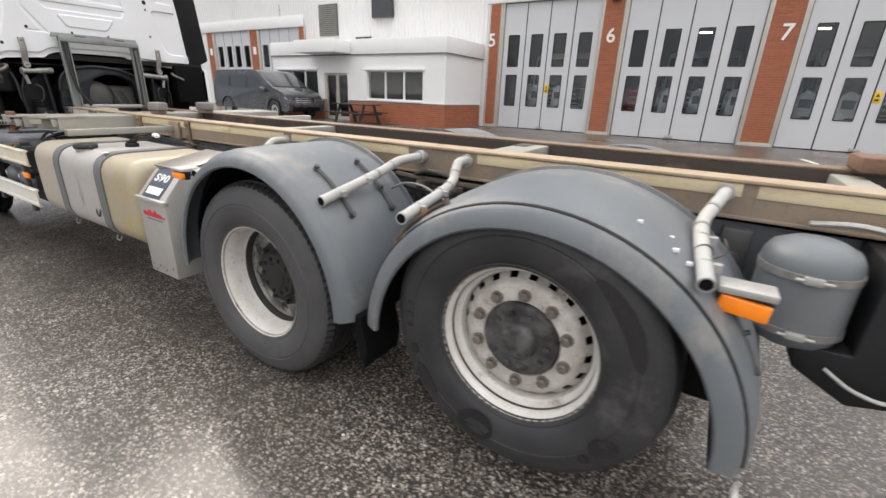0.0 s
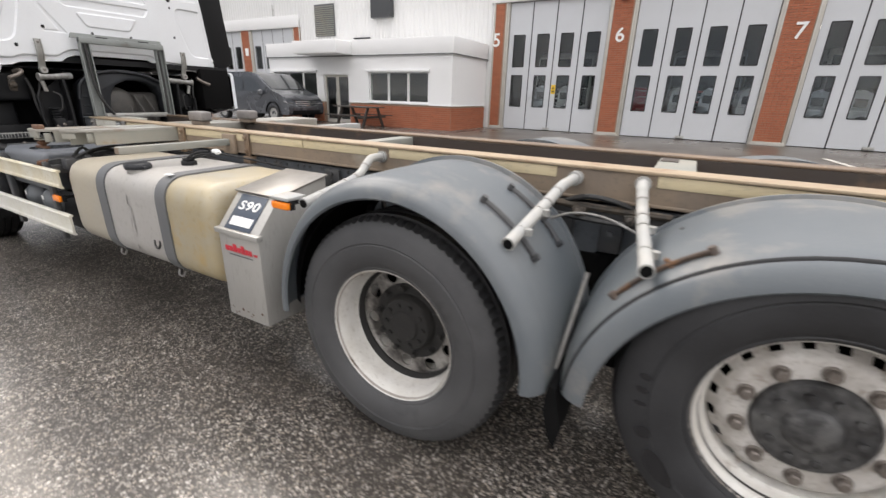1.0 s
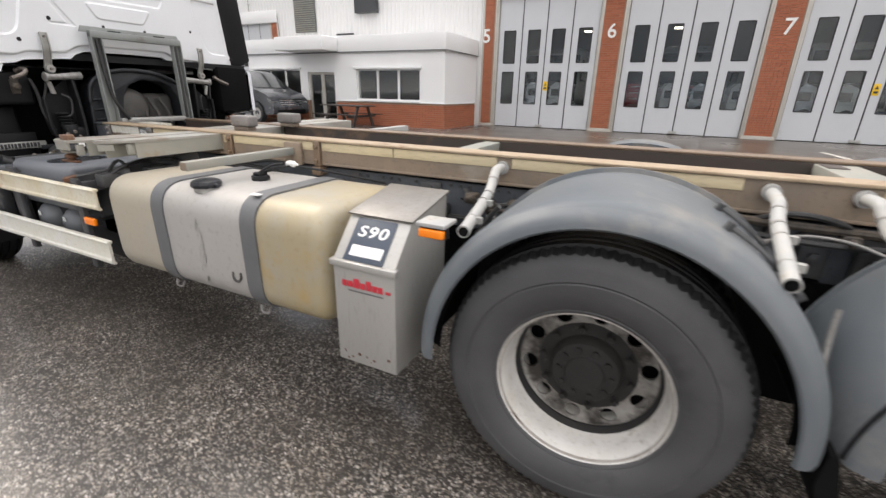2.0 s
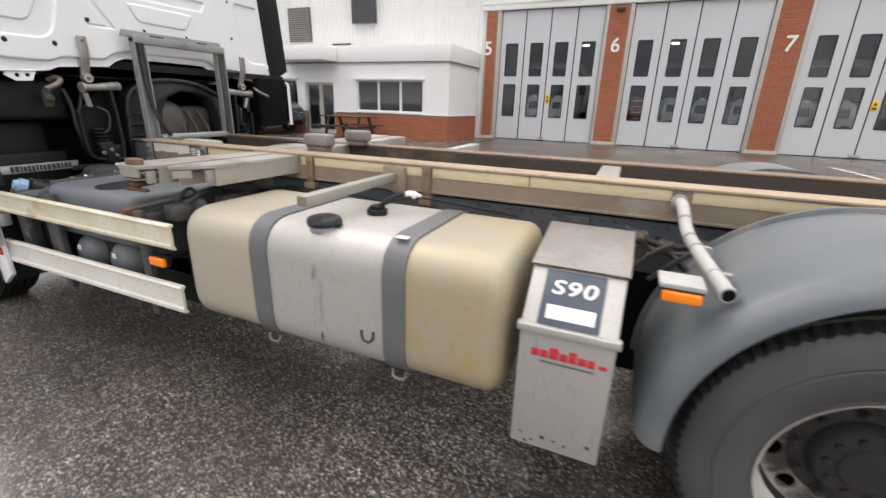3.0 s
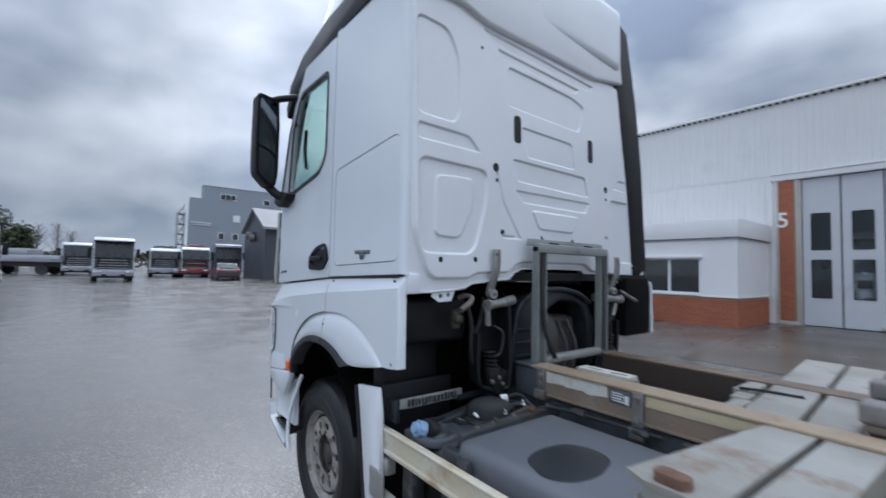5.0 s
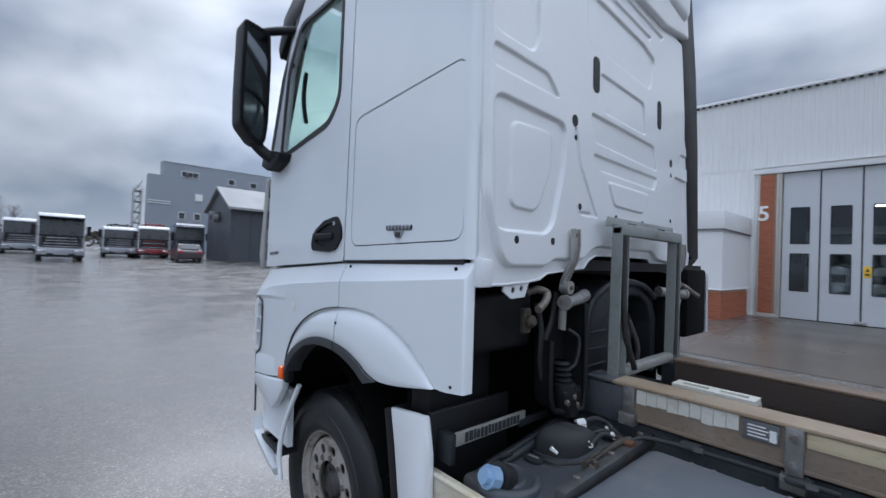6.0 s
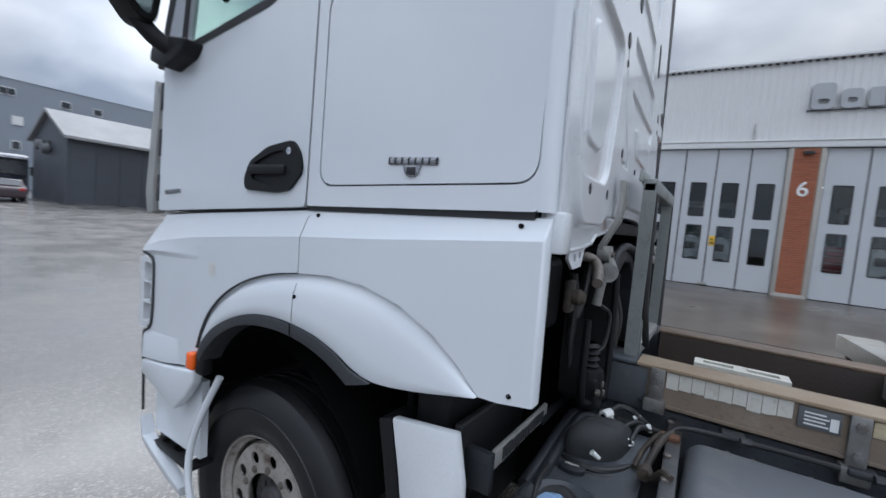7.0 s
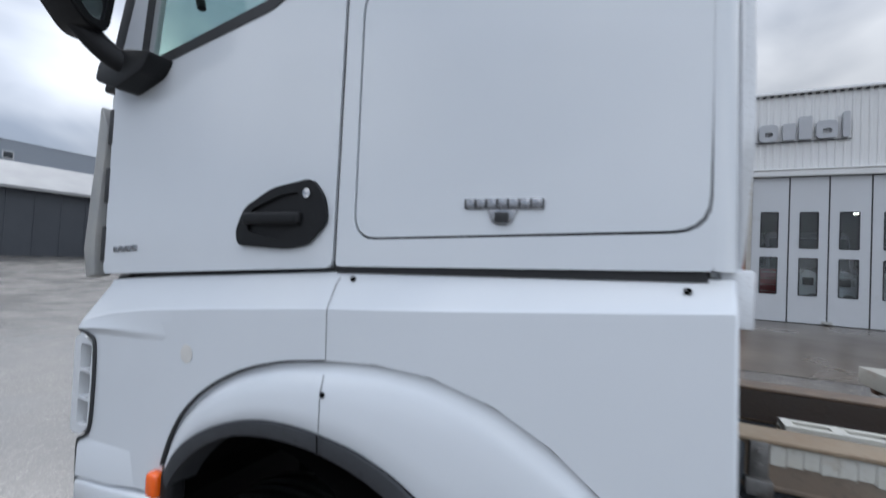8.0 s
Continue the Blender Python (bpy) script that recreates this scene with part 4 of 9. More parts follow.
# ---- things inside the hall, behind the glazed doors ----
def workshop_machine(x, y, turn, body_mat, label):
    """A floor-standing workshop machine: cabinet, sloped hood, drum and control panel."""
    m = thing("workshop_machine", label, "machine", group="workshop machines")
    bm = B()
    bx(bm, -0.32, 0.32, -0.30, 0.30, 0.0, 1.05, 0.03, 2)
    part("cabinet", bm, body_mat, m)
    bm = B()
    prism(bm, rounded([(-0.30, 1.051), (0.30, 1.051), (0.24, 1.52), (-0.05, 1.66), (-0.26, 1.50)], 0.05, 3), "xz", -0.26, 0.26)
    part("hood", bm, body_mat, m)
    bm = B()
    lathe(bm, [(0.001, -0.10), (0.15, -0.09), (0.19, -0.03), (0.17, 0.05), (0.06, 0.07), (0.05, 0.12)], (0.05, -0.34, 0.72), "y", 20)
    part("drum", bm, STRAP, m, "dark grey drum")
    bm = B()
    bx(bm, -0.20, 0.12, -0.285, -0.262, 1.15, 1.40, 0.01)
    part("control_panel", bm, BLACK, m)
    m.matrix_basis = pose(x, y, 0.33, 0, 0, turn)


def tool_cabinet(x, y):
    """A tall drawer cabinet."""
    c = thing("tool_cabinet", "red steel tool cabinet behind the glazed door", "cabinet")
    bm = B()
    bx(bm, -0.34, 0.34, -0.22, 0.22, 0.08, 1.62, 0.012)
    part("body", bm, PAINT_RED, c)
    for k in range(7):
        bm = B()
        bx(bm, -0.30, 0.30, -0.236, -0.222, 0.14 + 0.205 * k, 0.32 + 0.205 * k, 0.004)
        drawer = part("drawer", bm, PAINT_RED, c)
        bm = B()
        bx(bm, -0.22, 0.22, -0.254, -0.2365, 0.27 + 0.205 * k, 0.29 + 0.205 * k, 0.003)
        part("handle", bm, ZINC, drawer)
    for sx in (-0.27, 0.27):
        for sy in (-0.16, 0.16):
            bm = B()
            lathe(bm, [(0.001, -0.02), (0.04, -0.02), (0.04, 0.02), (0.001, 0.02)], (sx, sy, 0.04), "x", 12)
            part("castor", bm, BLACK, c)
    c.matrix_basis = pose(x, y, 0.33)


for x, y, turn, mat in ((-6.45, 17.75, 8, PAINT_SILVER), (-5.50, 17.95, -12, PAINT_WHITE), (-1.65, 17.80, 20, PAINT_WHITE), (-0.62, 17.90, -6, PAINT_SILVER), (0.40, 17.75, 14, PAINT_WHITE), (2.30, 17.85, -10, PAINT_SILVER), (3.25, 17.9, 5, PAINT_WHITE)):
    workshop_machine(x, y, turn, mat, "pale grey workshop machine behind the glazed door")
tool_cabinet(-2.66, 17.72)


# ---- the truck ----
CY = 2.34                      # its middle line; the near side is at about 1.08
truck = thing("truck", "white three-axle truck with a bare swap-body frame", "truck", (-3.5, CY, 0))


def my(y):
    return 2 * CY - y


def mirrored(bm):
    """The same shape on the far side, where the tall cab leans inwards."""
    t = bm.copy()
    for v in t.verts:
        v.co.y = my(v.co.y) - 0.19 * max(0, v.co.z - 1.75)
        if v.co.z > 1.7:
            v.co.x -= 0.15 * max(0, min(1, (v.co.x + 6.4) / 0.4))
    return t


# -- wheels --
def tyre_mesh(bm, c, r, w, flip, lugs, rim_r=0.296):
    half = [(rim_r, 0.030), (rim_r + 0.008, 0.012), (rim_r + 0.018, 0.006), (rim_r + 0.022, 0.008), (rim_r + 0.040, -0.006), (rim_r + 0.085, -0.014), (rim_r + 0.118, -0.013),
            (rim_r + 0.122, -0.009), (rim_r + 0.128, -0.012), (r - 0.065, -0.003), (r - 0.040, 0.008), (r - 0.018, 0.024), (r - 0.005, 0.046)]
    tread = []
    grooves = [0.22, 0.42, 0.58, 0.78]
    for g in grooves:
        a = g * w
        tread += [(r, a - 0.008), (r - 0.014, a - 0.005), (r - 0.014, a + 0.005), (r, a + 0.008)]
    prof = half + tread + [(q, w - o) for q, o in reversed(half)]
    lathe(bm, prof, c, "y", 2 * lugs if lugs else 64, flip)
    if lugs:
        step = math.pi / lugs
        for v in bm.verts:
            d = Vector((v.co.x - c[0], 0, v.co.z - c[2]))
            o = abs(v.co.y - c[1])
            if d.length > r - 0.036 and (o < 0.06 or o > w - 0.06) and round(math.atan2(d.z, d.x) / step) % 2:
                v.co -= d.normalized() * 0.010


def slotted_cone(bm, c, outer, inner, n, share, flip, start=0.0):
    """A sloping ring between two circles (radius, depth), broken by n slots."""
    for k in range(n):
        a0 = 2 * math.pi * (k + start) / n
        edge = []
        for r, w in (outer, inner):
            edge.append([bm.verts.new((c[0] + r * math.cos(a0 + 2 * math.pi / n * share * j / 3), c[1] + flip * w, c[2] + r * math.sin(a0 + 2 * math.pi / n * share * j / 3))) for j in range(4)])
        for j in range(3):
            f_ = (edge[0][j], edge[0][j + 1], edge[1][j + 1], edge[1][j])
            bm.faces.new(f_ if flip > 0 else tuple(reversed(f_)))


def wheel(name, label, x, z, y_out, flip, kind, r=0.528, lugs=0):
    """A wheel whose outer face is at y_out: drive (deep dish, twin tyres), single (slotted dish) or front (proud disc with round holes)."""
    c = Vector((x, y_out, z))
    holder, face = B(), B()
    lip = [(0.300, 0.040), (0.309, 0.030), (0.312, 0.020), (0.305, 0.013), (0.297, 0.019), (0.290, 0.036), (0.277, 0.048)]

    def disc(rad, w, hole_r, hole_at, n, bore, thick=0.010, start=0.3):
        d0, d1 = sorted((y_out + flip * w, y_out + flip * (w + thick)))
        plate(face, ring((x, z), rad, 56), [ring((x + hole_at * math.cos(a), z + hole_at * math.sin(a)), hole_r, 14) for a in [2 * math.pi * (k + start) / n for k in range(n)]]
              + [ring((x, z), bore, 24)], "xz", d0, d1)

    if kind == "drive":
        lathe(holder, lip[:-1] + [(0.282, 0.055), (0.279, 0.085), (0.275, 0.125), (0.270, 0.140), (0.266, 0.146), (0.264, 0.154), (0.260, 0.160), (0.258, 0.168), (0.258, 0.27)], c, "y", 56, flip)
        lathe(face, [(0.2582, 0.176), (0.253, 0.187)], c, "y", 56, flip)
        disc(0.2545, 0.186, 0.0310, 0.221, 10, 0.145)
        hub_prof = [(0.186, 0.200), (0.184, 0.1835), (0.150, 0.1825), (0.138, 0.178), (0.130, 0.150), (0.120, 0.136), (0.074, 0.130), (0.068, 0.120), (0.001, 0.118)]
        nut_r, nut_w = 0.166, 0.182
        tyres = (0.0, 0.335)
    elif kind == "single":
        lip = [(q + 0.006, v) for q, v in lip]
        lathe(holder, lip + [(0.279, 0.062), (0.276, 0.080), (0.270, 0.094), (0.262, 0.100), (0.258, 0.115), (0.258, 0.20)], c, "y", 56, flip)
        lathe(face, [(0.258, 0.140), (0.252, 0.128)], c, "y", 56, flip)
        slotted_cone(face, c, (0.253, 0.129), (0.233, 0.104), 20, 0.60, flip)
        lathe(face, [(0.2335, 0.105), (0.226, 0.094), (0.214, 0.086), (0.204, 0.083), (0.152, 0.083), (0.147, 0.091), (0.146, 0.13)], c, "y", 56, flip)
        hub_prof = [(0.149, 0.110), (0.148, 0.082), (0.139, 0.069), (0.072, 0.065), (0.065, 0.052), (0.050, 0.043), (0.001, 0.042)]
        nut_r, nut_w = 0.178, 0.083
        tyres = (0.0,)
    else:
        lip = [(q - 0.018, v) for q, v in lip]
        lathe(holder, lip + [(0.256, 0.075), (0.254, 0.120), (0.25, 0.14)], c, "y", 56, flip)
        lathe(face, [(0.252, 0.135), (0.249, 0.110), (0.244, 0.070), (0.239, 0.050), (0.230, 0.041)], c, "y", 56, flip)
        disc(0.232, 0.040, 0.0265, 0.186, 10, 0.125)
        hub_prof = [(0.127, 0.100), (0.122, 0.080), (0.110, 0.074), (0.092, 0.082), (0.070, 0.078), (0.062, 0.060), (0.050, 0.052), (0.001, 0.050)]
        nut_r, nut_w = 0.145, 0.041
        tyres = (0.0,)
    w = part(name, holder, FRONT_RIM if kind == "front" else RIM, truck, label, 30)
    part("wheel_disc", face, {"front": FRONT_RIM, "drive": DRIVE_DISC}.get(kind, DISC), w, "dirty pierced wheel disc", 30)
    sh = {"front": 0.018, "single": -0.006}.get(kind, 0.0)
    bm = B()
    lathe(bm, [(0.2985 - sh, 0.0175), (0.2965 - sh, 0.0165), (0.2935 - sh, 0.0215), (0.2925 - sh, 0.026)], c, "y", 56, flip)
    part("rim_edge", bm, FRONT_RIM, w, "dirty brown line along the rim edge")
    if kind == "drive":
        # black ring: grease, and the groove's shade put into the colour
        bm = B()
        lathe(bm, [(0.2695, 0.1385), (0.2650, 0.1445), (0.2628, 0.1530), (0.2588, 0.1590), (0.2572, 0.1680), (0.2572, 0.1745)], c, "y", 56, flip)
        part("dirt_line", bm, GREASE, w, "black ring for the grease and shade in the rim's groove")
    else:
        # dark line round the rim's gutter
        bm = B()
        lathe(bm, [(0.2735 - sh, 0.0600), (0.2725 - sh, 0.0585), (0.2715 - sh, 0.068), (0.2718 - sh, 0.073)], c, "y", 56, flip)
        part("dirt_line", bm, HUB, w)
    for off in tyres:
        bm = B()
        tyre_mesh(bm, c + Vector((0, flip * off, 0)), r, 0.30, flip, lugs, 0.278 if kind == "front" else 0.296)
        crown = bm.copy()
        for piece, keep in ((bm, False), (crown, True)):
            bmesh.ops.delete(piece, geom=[f for f in piece.faces if (math.hypot(f.calc_center_median().x - x, f.calc_center_median().z - z) > r - 0.0245) != keep], context="FACES")
        part("tread", crown, WET_TYRE if kind == "front" else TREAD, w, "dark wet tread", 28)
        part("tyre", bm, {"front": WET_TYRE, "drive": DUSTY_RUBBER}.get(kind, RUBBER), w, "wet black tyre" if kind == "front" else "dusty grey-black tyre", 28)
        if off:
            bm = B()
            lathe(bm, [(0.30, 0.03 + off), (0.26, 0.06 + off), (0.25, 0.25 + off)], c, "y", 40, flip)
            part("inner_rim", bm, HUB, w)
    bm = B()
    lathe(bm, hub_prof, c, "y", 32, flip)
    part("hub", bm, {"drive": GREASE, "single": TAG_HUB}.get(kind, HUB), w, "dark greasy hub")
    bolts = B()
    for k in range(10):
        a = 2 * math.pi * k / 10
        rr, ww = {"drive": (0.097, 0.134), "single": (0.107, 0.068), "front": (0.080, 0.080)}[kind]
        lathe(bolts, [(0.012, 0.004), (0.012, -0.012), (0.001, -0.014)], c + Vector((rr * math.cos(a), flip * ww, rr * math.sin(a))), "y", 6, flip)
    part_each("hub_bolt", bolts, {"drive": GREASE, "single": TAG_HUB}.get(kind, HUB), w)
    for k in range(10):
        a = 2 * math.pi * (k + 0.5) / 10 if kind != "drive" else 2 * math.pi * (k + 0.8) / 10
        bm = B()
        p = c + Vector((nut_r * math.cos(a), flip * nut_w, nut_r * math.sin(a)))
        tall = 0.012 if kind == "front" else 0.028
        big = 1.15 if kind == "single" else (0.75 if kind == "front" else 0.85)
        lathe(bm, [(0.021 * big, 0.003), (0.021 * big, -0.004), (0.016 * big, -0.006)], p, "y", 12, flip)
        lathe(bm, [(0.0165 * big, -0.004), (0.0165 * big, -tall + 0.004), (0.013 * big, -tall), (0.001, -tall)], p, "y", 6, flip)
        part("wheel_nut", bm, GREASE if kind == "drive" else NUT, w)
    bm = B()
    lathe(bm, [(0.28, 0.262 if kind != "front" else 0.16), (0.001, 0.264 if kind != "front" else 0.162)], c, "y", 24, flip)
    part("brake_drum", bm, BLACKER, w)
    return w


TAG, DRIVE, FRONT = (-0.388, 0.643), (-1.80, 0.526), (-7.045, 0.48)
for y_out, flip in ((my(1.185), -1), (1.185, 1)):
    tag_w = wheel("tag_wheel", "lifted rear wheel with a dusty white rim", *TAG, y_out + 0.038 * flip, flip, "single", r=0.532)
    wheel("drive_wheel", "twin drive wheel with a deep white rim", *DRIVE, y_out, flip, "drive", lugs=84)
    wheel("front_wheel", "front wheel with a worn pale rim", *FRONT, y_out, flip, "front", r=0.50)
# wet patches on the near tag tyre
bm = B()
for a0, a1, r0, r1 in ((-0.72, -0.50, 0.39, 0.475), (-0.86, -0.78, 0.42, 0.465), (0.15, 0.95, 0.40, 0.455), (2.98, 3.03, 0.42, 0.455), (3.09, 3.14, 0.42, 0.455),
                       (3.21, 3.25, 0.42, 0.455), (3.42, 3.52, 0.41, 0.46), (3.62, 3.95, 0.405, 0.47), (4.22, 4.62, 0.33, 0.47), (1.62, 1.80, 0.44, 0.46)):
    n = 14
    mid, half, am, ah = (r0 + r1) / 2, (r1 - r0) / 2, (a0 + a1) / 2, (a1 - a0) / 2
    vs = []
    for k in range(n):
        t = 2 * math.pi * k / n
        j = 1 + 0.22 * noise.noise(Vector((a0 * 7 + math.cos(t), r0 * 9 + math.sin(t), 0.3)))
        rr, aa = mid + half * j * math.sin(t), am + ah * j * math.cos(t)
        vs.append(bm.verts.new((TAG[0] + rr * math.cos(aa), 1.2073 + 0.7 * max(0, rr - 0.425) ** 1.35, TAG[1] + rr * math.sin(aa))))
    bm.faces.new(vs)
part_each("wet_patch", bm, WET_RUBBER, tag_w)
for x, z in (TAG, DRIVE):
    bm = B()
    tube(bm, [(x, 1.55, z), (x, my(1.55), z)], 0.075, 14)
    lathe(bm, [(0.001, -0.22), (0.12, -0.18), (0.22, 0), (0.12, 0.18), (0.001, 0.22)], (x, CY, z), "y", 20)
    part("axle", bm, BLACKER, truck)


# -- fenders over the rear wheels --
def arc_path(c, r, a0, a1, n=40, wide=1.0):
    out = []
    for i in range(n + 1):
        a = radians(a0 + (a1 - a0) * i / n)
        out.append((c[0] + r * wide * math.cos(a), c[1] + r * math.sin(a), math.cos(a), math.sin(a)))
    return out


FENDER_SECTION = [(0.024, 1.79), (0.026, 1.60), (0.020, 1.45), (0.006, 1.330), (-0.018, 1.262), (-0.034, 1.250), (-0.055, 1.240), (-0.078, 1.228), (-0.090, 1.216), (-0.094, 1.200), (-0.086, 1.192), (-0.076, 1.194),
                  (-0.060, 1.199), (-0.044, 1.206), (-0.030, 1.214), (-0.019, 1.224), (-0.011, 1.238), (-0.004, 1.252), (0.006, 1.280), (0.016, 1.330),
                  (0.030, 1.45), (0.036, 1.60), (0.032, 1.772), (0.046, 1.776), (0.046, 1.79)]
SMOOTH_SECTION = [(-0.006, 1.79), (-0.006, 1.262), (-0.012, 1.230), (-0.026, 1.200), (-0.046, 1.176), (-0.074, 1.166), (-0.080, 1.156), (-0.072, 1.146), (-0.058, 1.149),
                  (-0.042, 1.154), (-0.028, 1.166), (-0.016, 1.184), (-0.012, 1.190), (-0.007, 1.196), (0.000, 1.215), (0.004, 1.250), (0.007, 1.45), (0.004, 1.772), (0.022, 1.776), (0.022, 1.79)]
DRIVE_ARC, TAG_ARC = ((-1.780, 0.530), 0.680, 0.970), ((-0.370, 0.490), 0.690, 1.035)
for (c_, r_, wide_), section, a0, a1 in ((DRIVE_ARC, SMOOTH_SECTION, 182, -1), (TAG_ARC, FENDER_SECTION, 177, 0)):
    bm = B()
    sweep(bm, section, arc_path(c_, r_, a0, a1, wide=wide_))
    twin = mirrored(bm)
    part("fender", bm, FENDER, truck, "scuffed slate-grey plastic fender", 50)
    part("fender", twin, FENDER, truck, "scuffed slate-grey plastic fender", 50)
    # thin near-black skin inside the fender: its shade put into the colour
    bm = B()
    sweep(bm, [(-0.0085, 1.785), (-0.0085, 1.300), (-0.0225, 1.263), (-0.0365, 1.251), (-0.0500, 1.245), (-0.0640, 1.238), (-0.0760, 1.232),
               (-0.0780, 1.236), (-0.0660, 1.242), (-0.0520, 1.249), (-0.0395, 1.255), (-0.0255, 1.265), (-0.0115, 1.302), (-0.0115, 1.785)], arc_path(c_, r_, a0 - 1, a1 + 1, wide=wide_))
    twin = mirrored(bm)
    part("fender_liner", bm, BLACKER, truck, "near-black inner face of the fender, its shade put in", 50)
    part("fender_liner", twin, BLACKER, truck, "near-black inner face of the fender, its shade put in", 50)
bm = B()
for a, y in ((66, 1.36), (58, 1.41), (56, 1.33), (52, 1.32), (48, 1.31), (84, 1.45)):
    a = radians(a)
    px, pz = TAG_ARC[0][0] + 0.735 * math.cos(a), TAG_ARC[0][1] + 0.712 * math.sin(a)
    bx(bm, px - 0.008, px + 0.008, y, y + 0.010, pz - 0.006, pz + 0.006, 0.002)
part_each("fender_rivet", bm, SIGN_WHITE, truck)
# near-black sheets added behind the rear wheels in place of deep shade
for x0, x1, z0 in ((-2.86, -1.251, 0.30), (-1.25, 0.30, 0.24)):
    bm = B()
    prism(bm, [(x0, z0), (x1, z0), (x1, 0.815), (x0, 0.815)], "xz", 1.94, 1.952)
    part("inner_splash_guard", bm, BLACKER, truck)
# black strip along the crease between crown and flange
bm = B()
sweep(bm, [(-0.022, 1.228), (-0.013, 1.229), (-0.008, 1.234), (-0.008, 1.240), (-0.016, 1.246)], arc_path(TAG_ARC[0], TAG_ARC[1], 176, 2, wide=TAG_ARC[2]))
part("edge_bead", bm, BLACK, truck, "black line along the fender's crease", 50)
# rubber flap between the rear wheels, and the one behind
bm = B()
prism(bm, [(-1.110, 0.56), (-1.085, 0.55), (-1.05, 0.40), (-1.065, 0.30), (-1.09, 0.34), (-1.120, 0.45)], "xz", 1.20, 1.44)
part("mud_flap", bm, BLACKER, truck, "dark rubber mud flap")
bm = B()
bx(bm, 0.270, 0.282, 1.36, 1.74, 0.36, 0.56)
part("mud_flap", bm, BLACK, truck)
bm = B()
prism(bm, [(0.322, 0.50), (0.345, 0.40), (0.352, 0.36), (0.33, 0.37), (0.315, 0.46)], "xz", 1.16, 1.19)
part("flap_tag", bm, SIGN_WHITE, truck)

bm = B()
tube(bm, [(-1.088, 1.52, 0.88), (-1.103, 1.46, 0.74), (-1.118, 1.31, 0.56)], 0.010, 10, 3)
part("drain_tube", bm, DULL_ZINC, truck, "pale drain tube between the fenders")

# -- white bracket pipes over the fenders --
PIPES = [((-2.372, 1.93, 1.160), (-2.366, 1.80, 1.162), (-2.350, 1.70, 1.085), (-2.275, 1.225, 1.035)),
         ((-1.265, 1.93, 1.165), (-1.275, 1.72, 1.16), (-1.29, 1.62, 1.12), (-1.31, 1.225, 1.035)),
         ((-0.985, 1.93, 1.17), (-0.975, 1.80, 1.172), (-0.955, 1.74, 1.085), (-0.88, 1.225, 1.035)),
         ((0.150, 1.93, 1.172), (0.135, 1.80, 1.165), (0.088, 1.62, 1.110), (0.132, 1.245, 1.027))]
for a, b, c, d in PIPES:
    a, b, c, d = (Vector(q) for q in (a, b, c, d))
    bm = B()
    tube(bm, [a, a.lerp(b, 0.85), b.lerp(c, 0.35), c.lerp(d, 0.12), c.lerp(d, 0.985)], 0.0225, 16, 5)
    tube(bm, [a + Vector((0, 0.002, 0)), a.lerp(b, 0.18)], 0.033, 16)
    p = part("bracket_pipe", bm, PIPE, truck, "weathered white bracket pipe", 50)
    bm = B()
    tube(bm, [c.lerp(d, 0.975), d], 0.0245, 16)
    part("pipe_end", bm, PIPE, p)
    bm = B()
    tube(bm, [c.lerp(d, 0.996), c.lerp(d, 1.002)], 0.0190, 14)
    part("pipe_bore", bm, BLACKER, p)
    for t in (0.30, 0.72):
        bm = B()
        tube(bm, [c.lerp(d, t), c.lerp(d, t + 0.02)], 0.0240, 16)
        bx(bm, *sum(([c.lerp(d, t + 0.02)[i] - 0.012, c.lerp(d, t + 0.02)[i] + 0.012] for i in range(3)), []), m=Matrix.Translation((0.03, 0, 0)))
        part("pipe_clamp", bm, ZINC, p)
    bm = B()
    tube(bm, [b.lerp(c, 0.42), b.lerp(c, 0.50)], 0.0255, 16)
    tube(bm, [c.lerp(d, 0.10), c.lerp(d, 0.13)], 0.0255, 16)
    part_each("pipe_joint", bm, GRIMY_PIPE, p)
    if a.x < 0:
        continue
    bm = B()
    tube(bm, [c.lerp(d, 0.55) + Vector((0.026 * math.cos(0.7 * k), 0.004 * (k % 3), 0.026 * math.sin(0.7 * k))) for k in range(10)], 0.0025, 6)
    tube(bm, [c.lerp(d, 0.58) + Vector((0.024, 0.0, -0.01)), c.lerp(d, 0.60) + Vector((0.055, 0.02, 0.02)), c.lerp(d, 0.50) + Vector((0.05, 0.05, 0.03))], 0.0025, 6, 4)
    part_each("wire_tie", bm, GRIMY, p)
bm = B()
prism(bm, [(0.020, 1.445), (0.050, 1.430), (0.085, 1.432), (0.088, 1.442), (0.055, 1.446), (0.028, 1.460)], "xy", 1.046, 1.050)
for v in bm.verts:
    v.co.z += 0.25 * (0.05 - v.co.x)
part("strap_scrap", bm, material("yellow_webbing", (0.55, 0.36, 0.07), 0.7, second=(0.40, 0.27, 0.08), scale=40), truck, "scrap of yellow strap")


def fender_bar(arc, a0, a1, y, mat, w=0.012):
    """A bent flat bracket along the fender, held by two bolts with round heads."""
    c, r, wide = arc
    bm = B()
    pts = []
    for i in range(9):
        a = radians(a0 + (a1 - a0) * i / 8)
        pts.append(Vector((c[0] + (r + 0.018) * wide * math.cos(a), y, c[1] + (r + 0.018) * math.sin(a))))
    tube(bm, pts, w, 8, 0, None, 0.6)
    for k, p in ((0, pts[0]), (1, pts[-1]), (2, pts[5])):
        d = Vector((p.x - c[0], 0, p.z - c[1])).normalized()
        tube(bm, [p - d * 0.016, p + d * (0.014 if k < 2 else 0.022)], 0.013 if k < 2 else 0.008, 8)
    part("fender_bracket", bm, mat, truck)


fender_bar(DRIVE_ARC, 62, 38, 1.35, CHASSIS, 0.010)
fender_bar(DRIVE_ARC, 62, 36, 1.62, CHASSIS, 0.010)
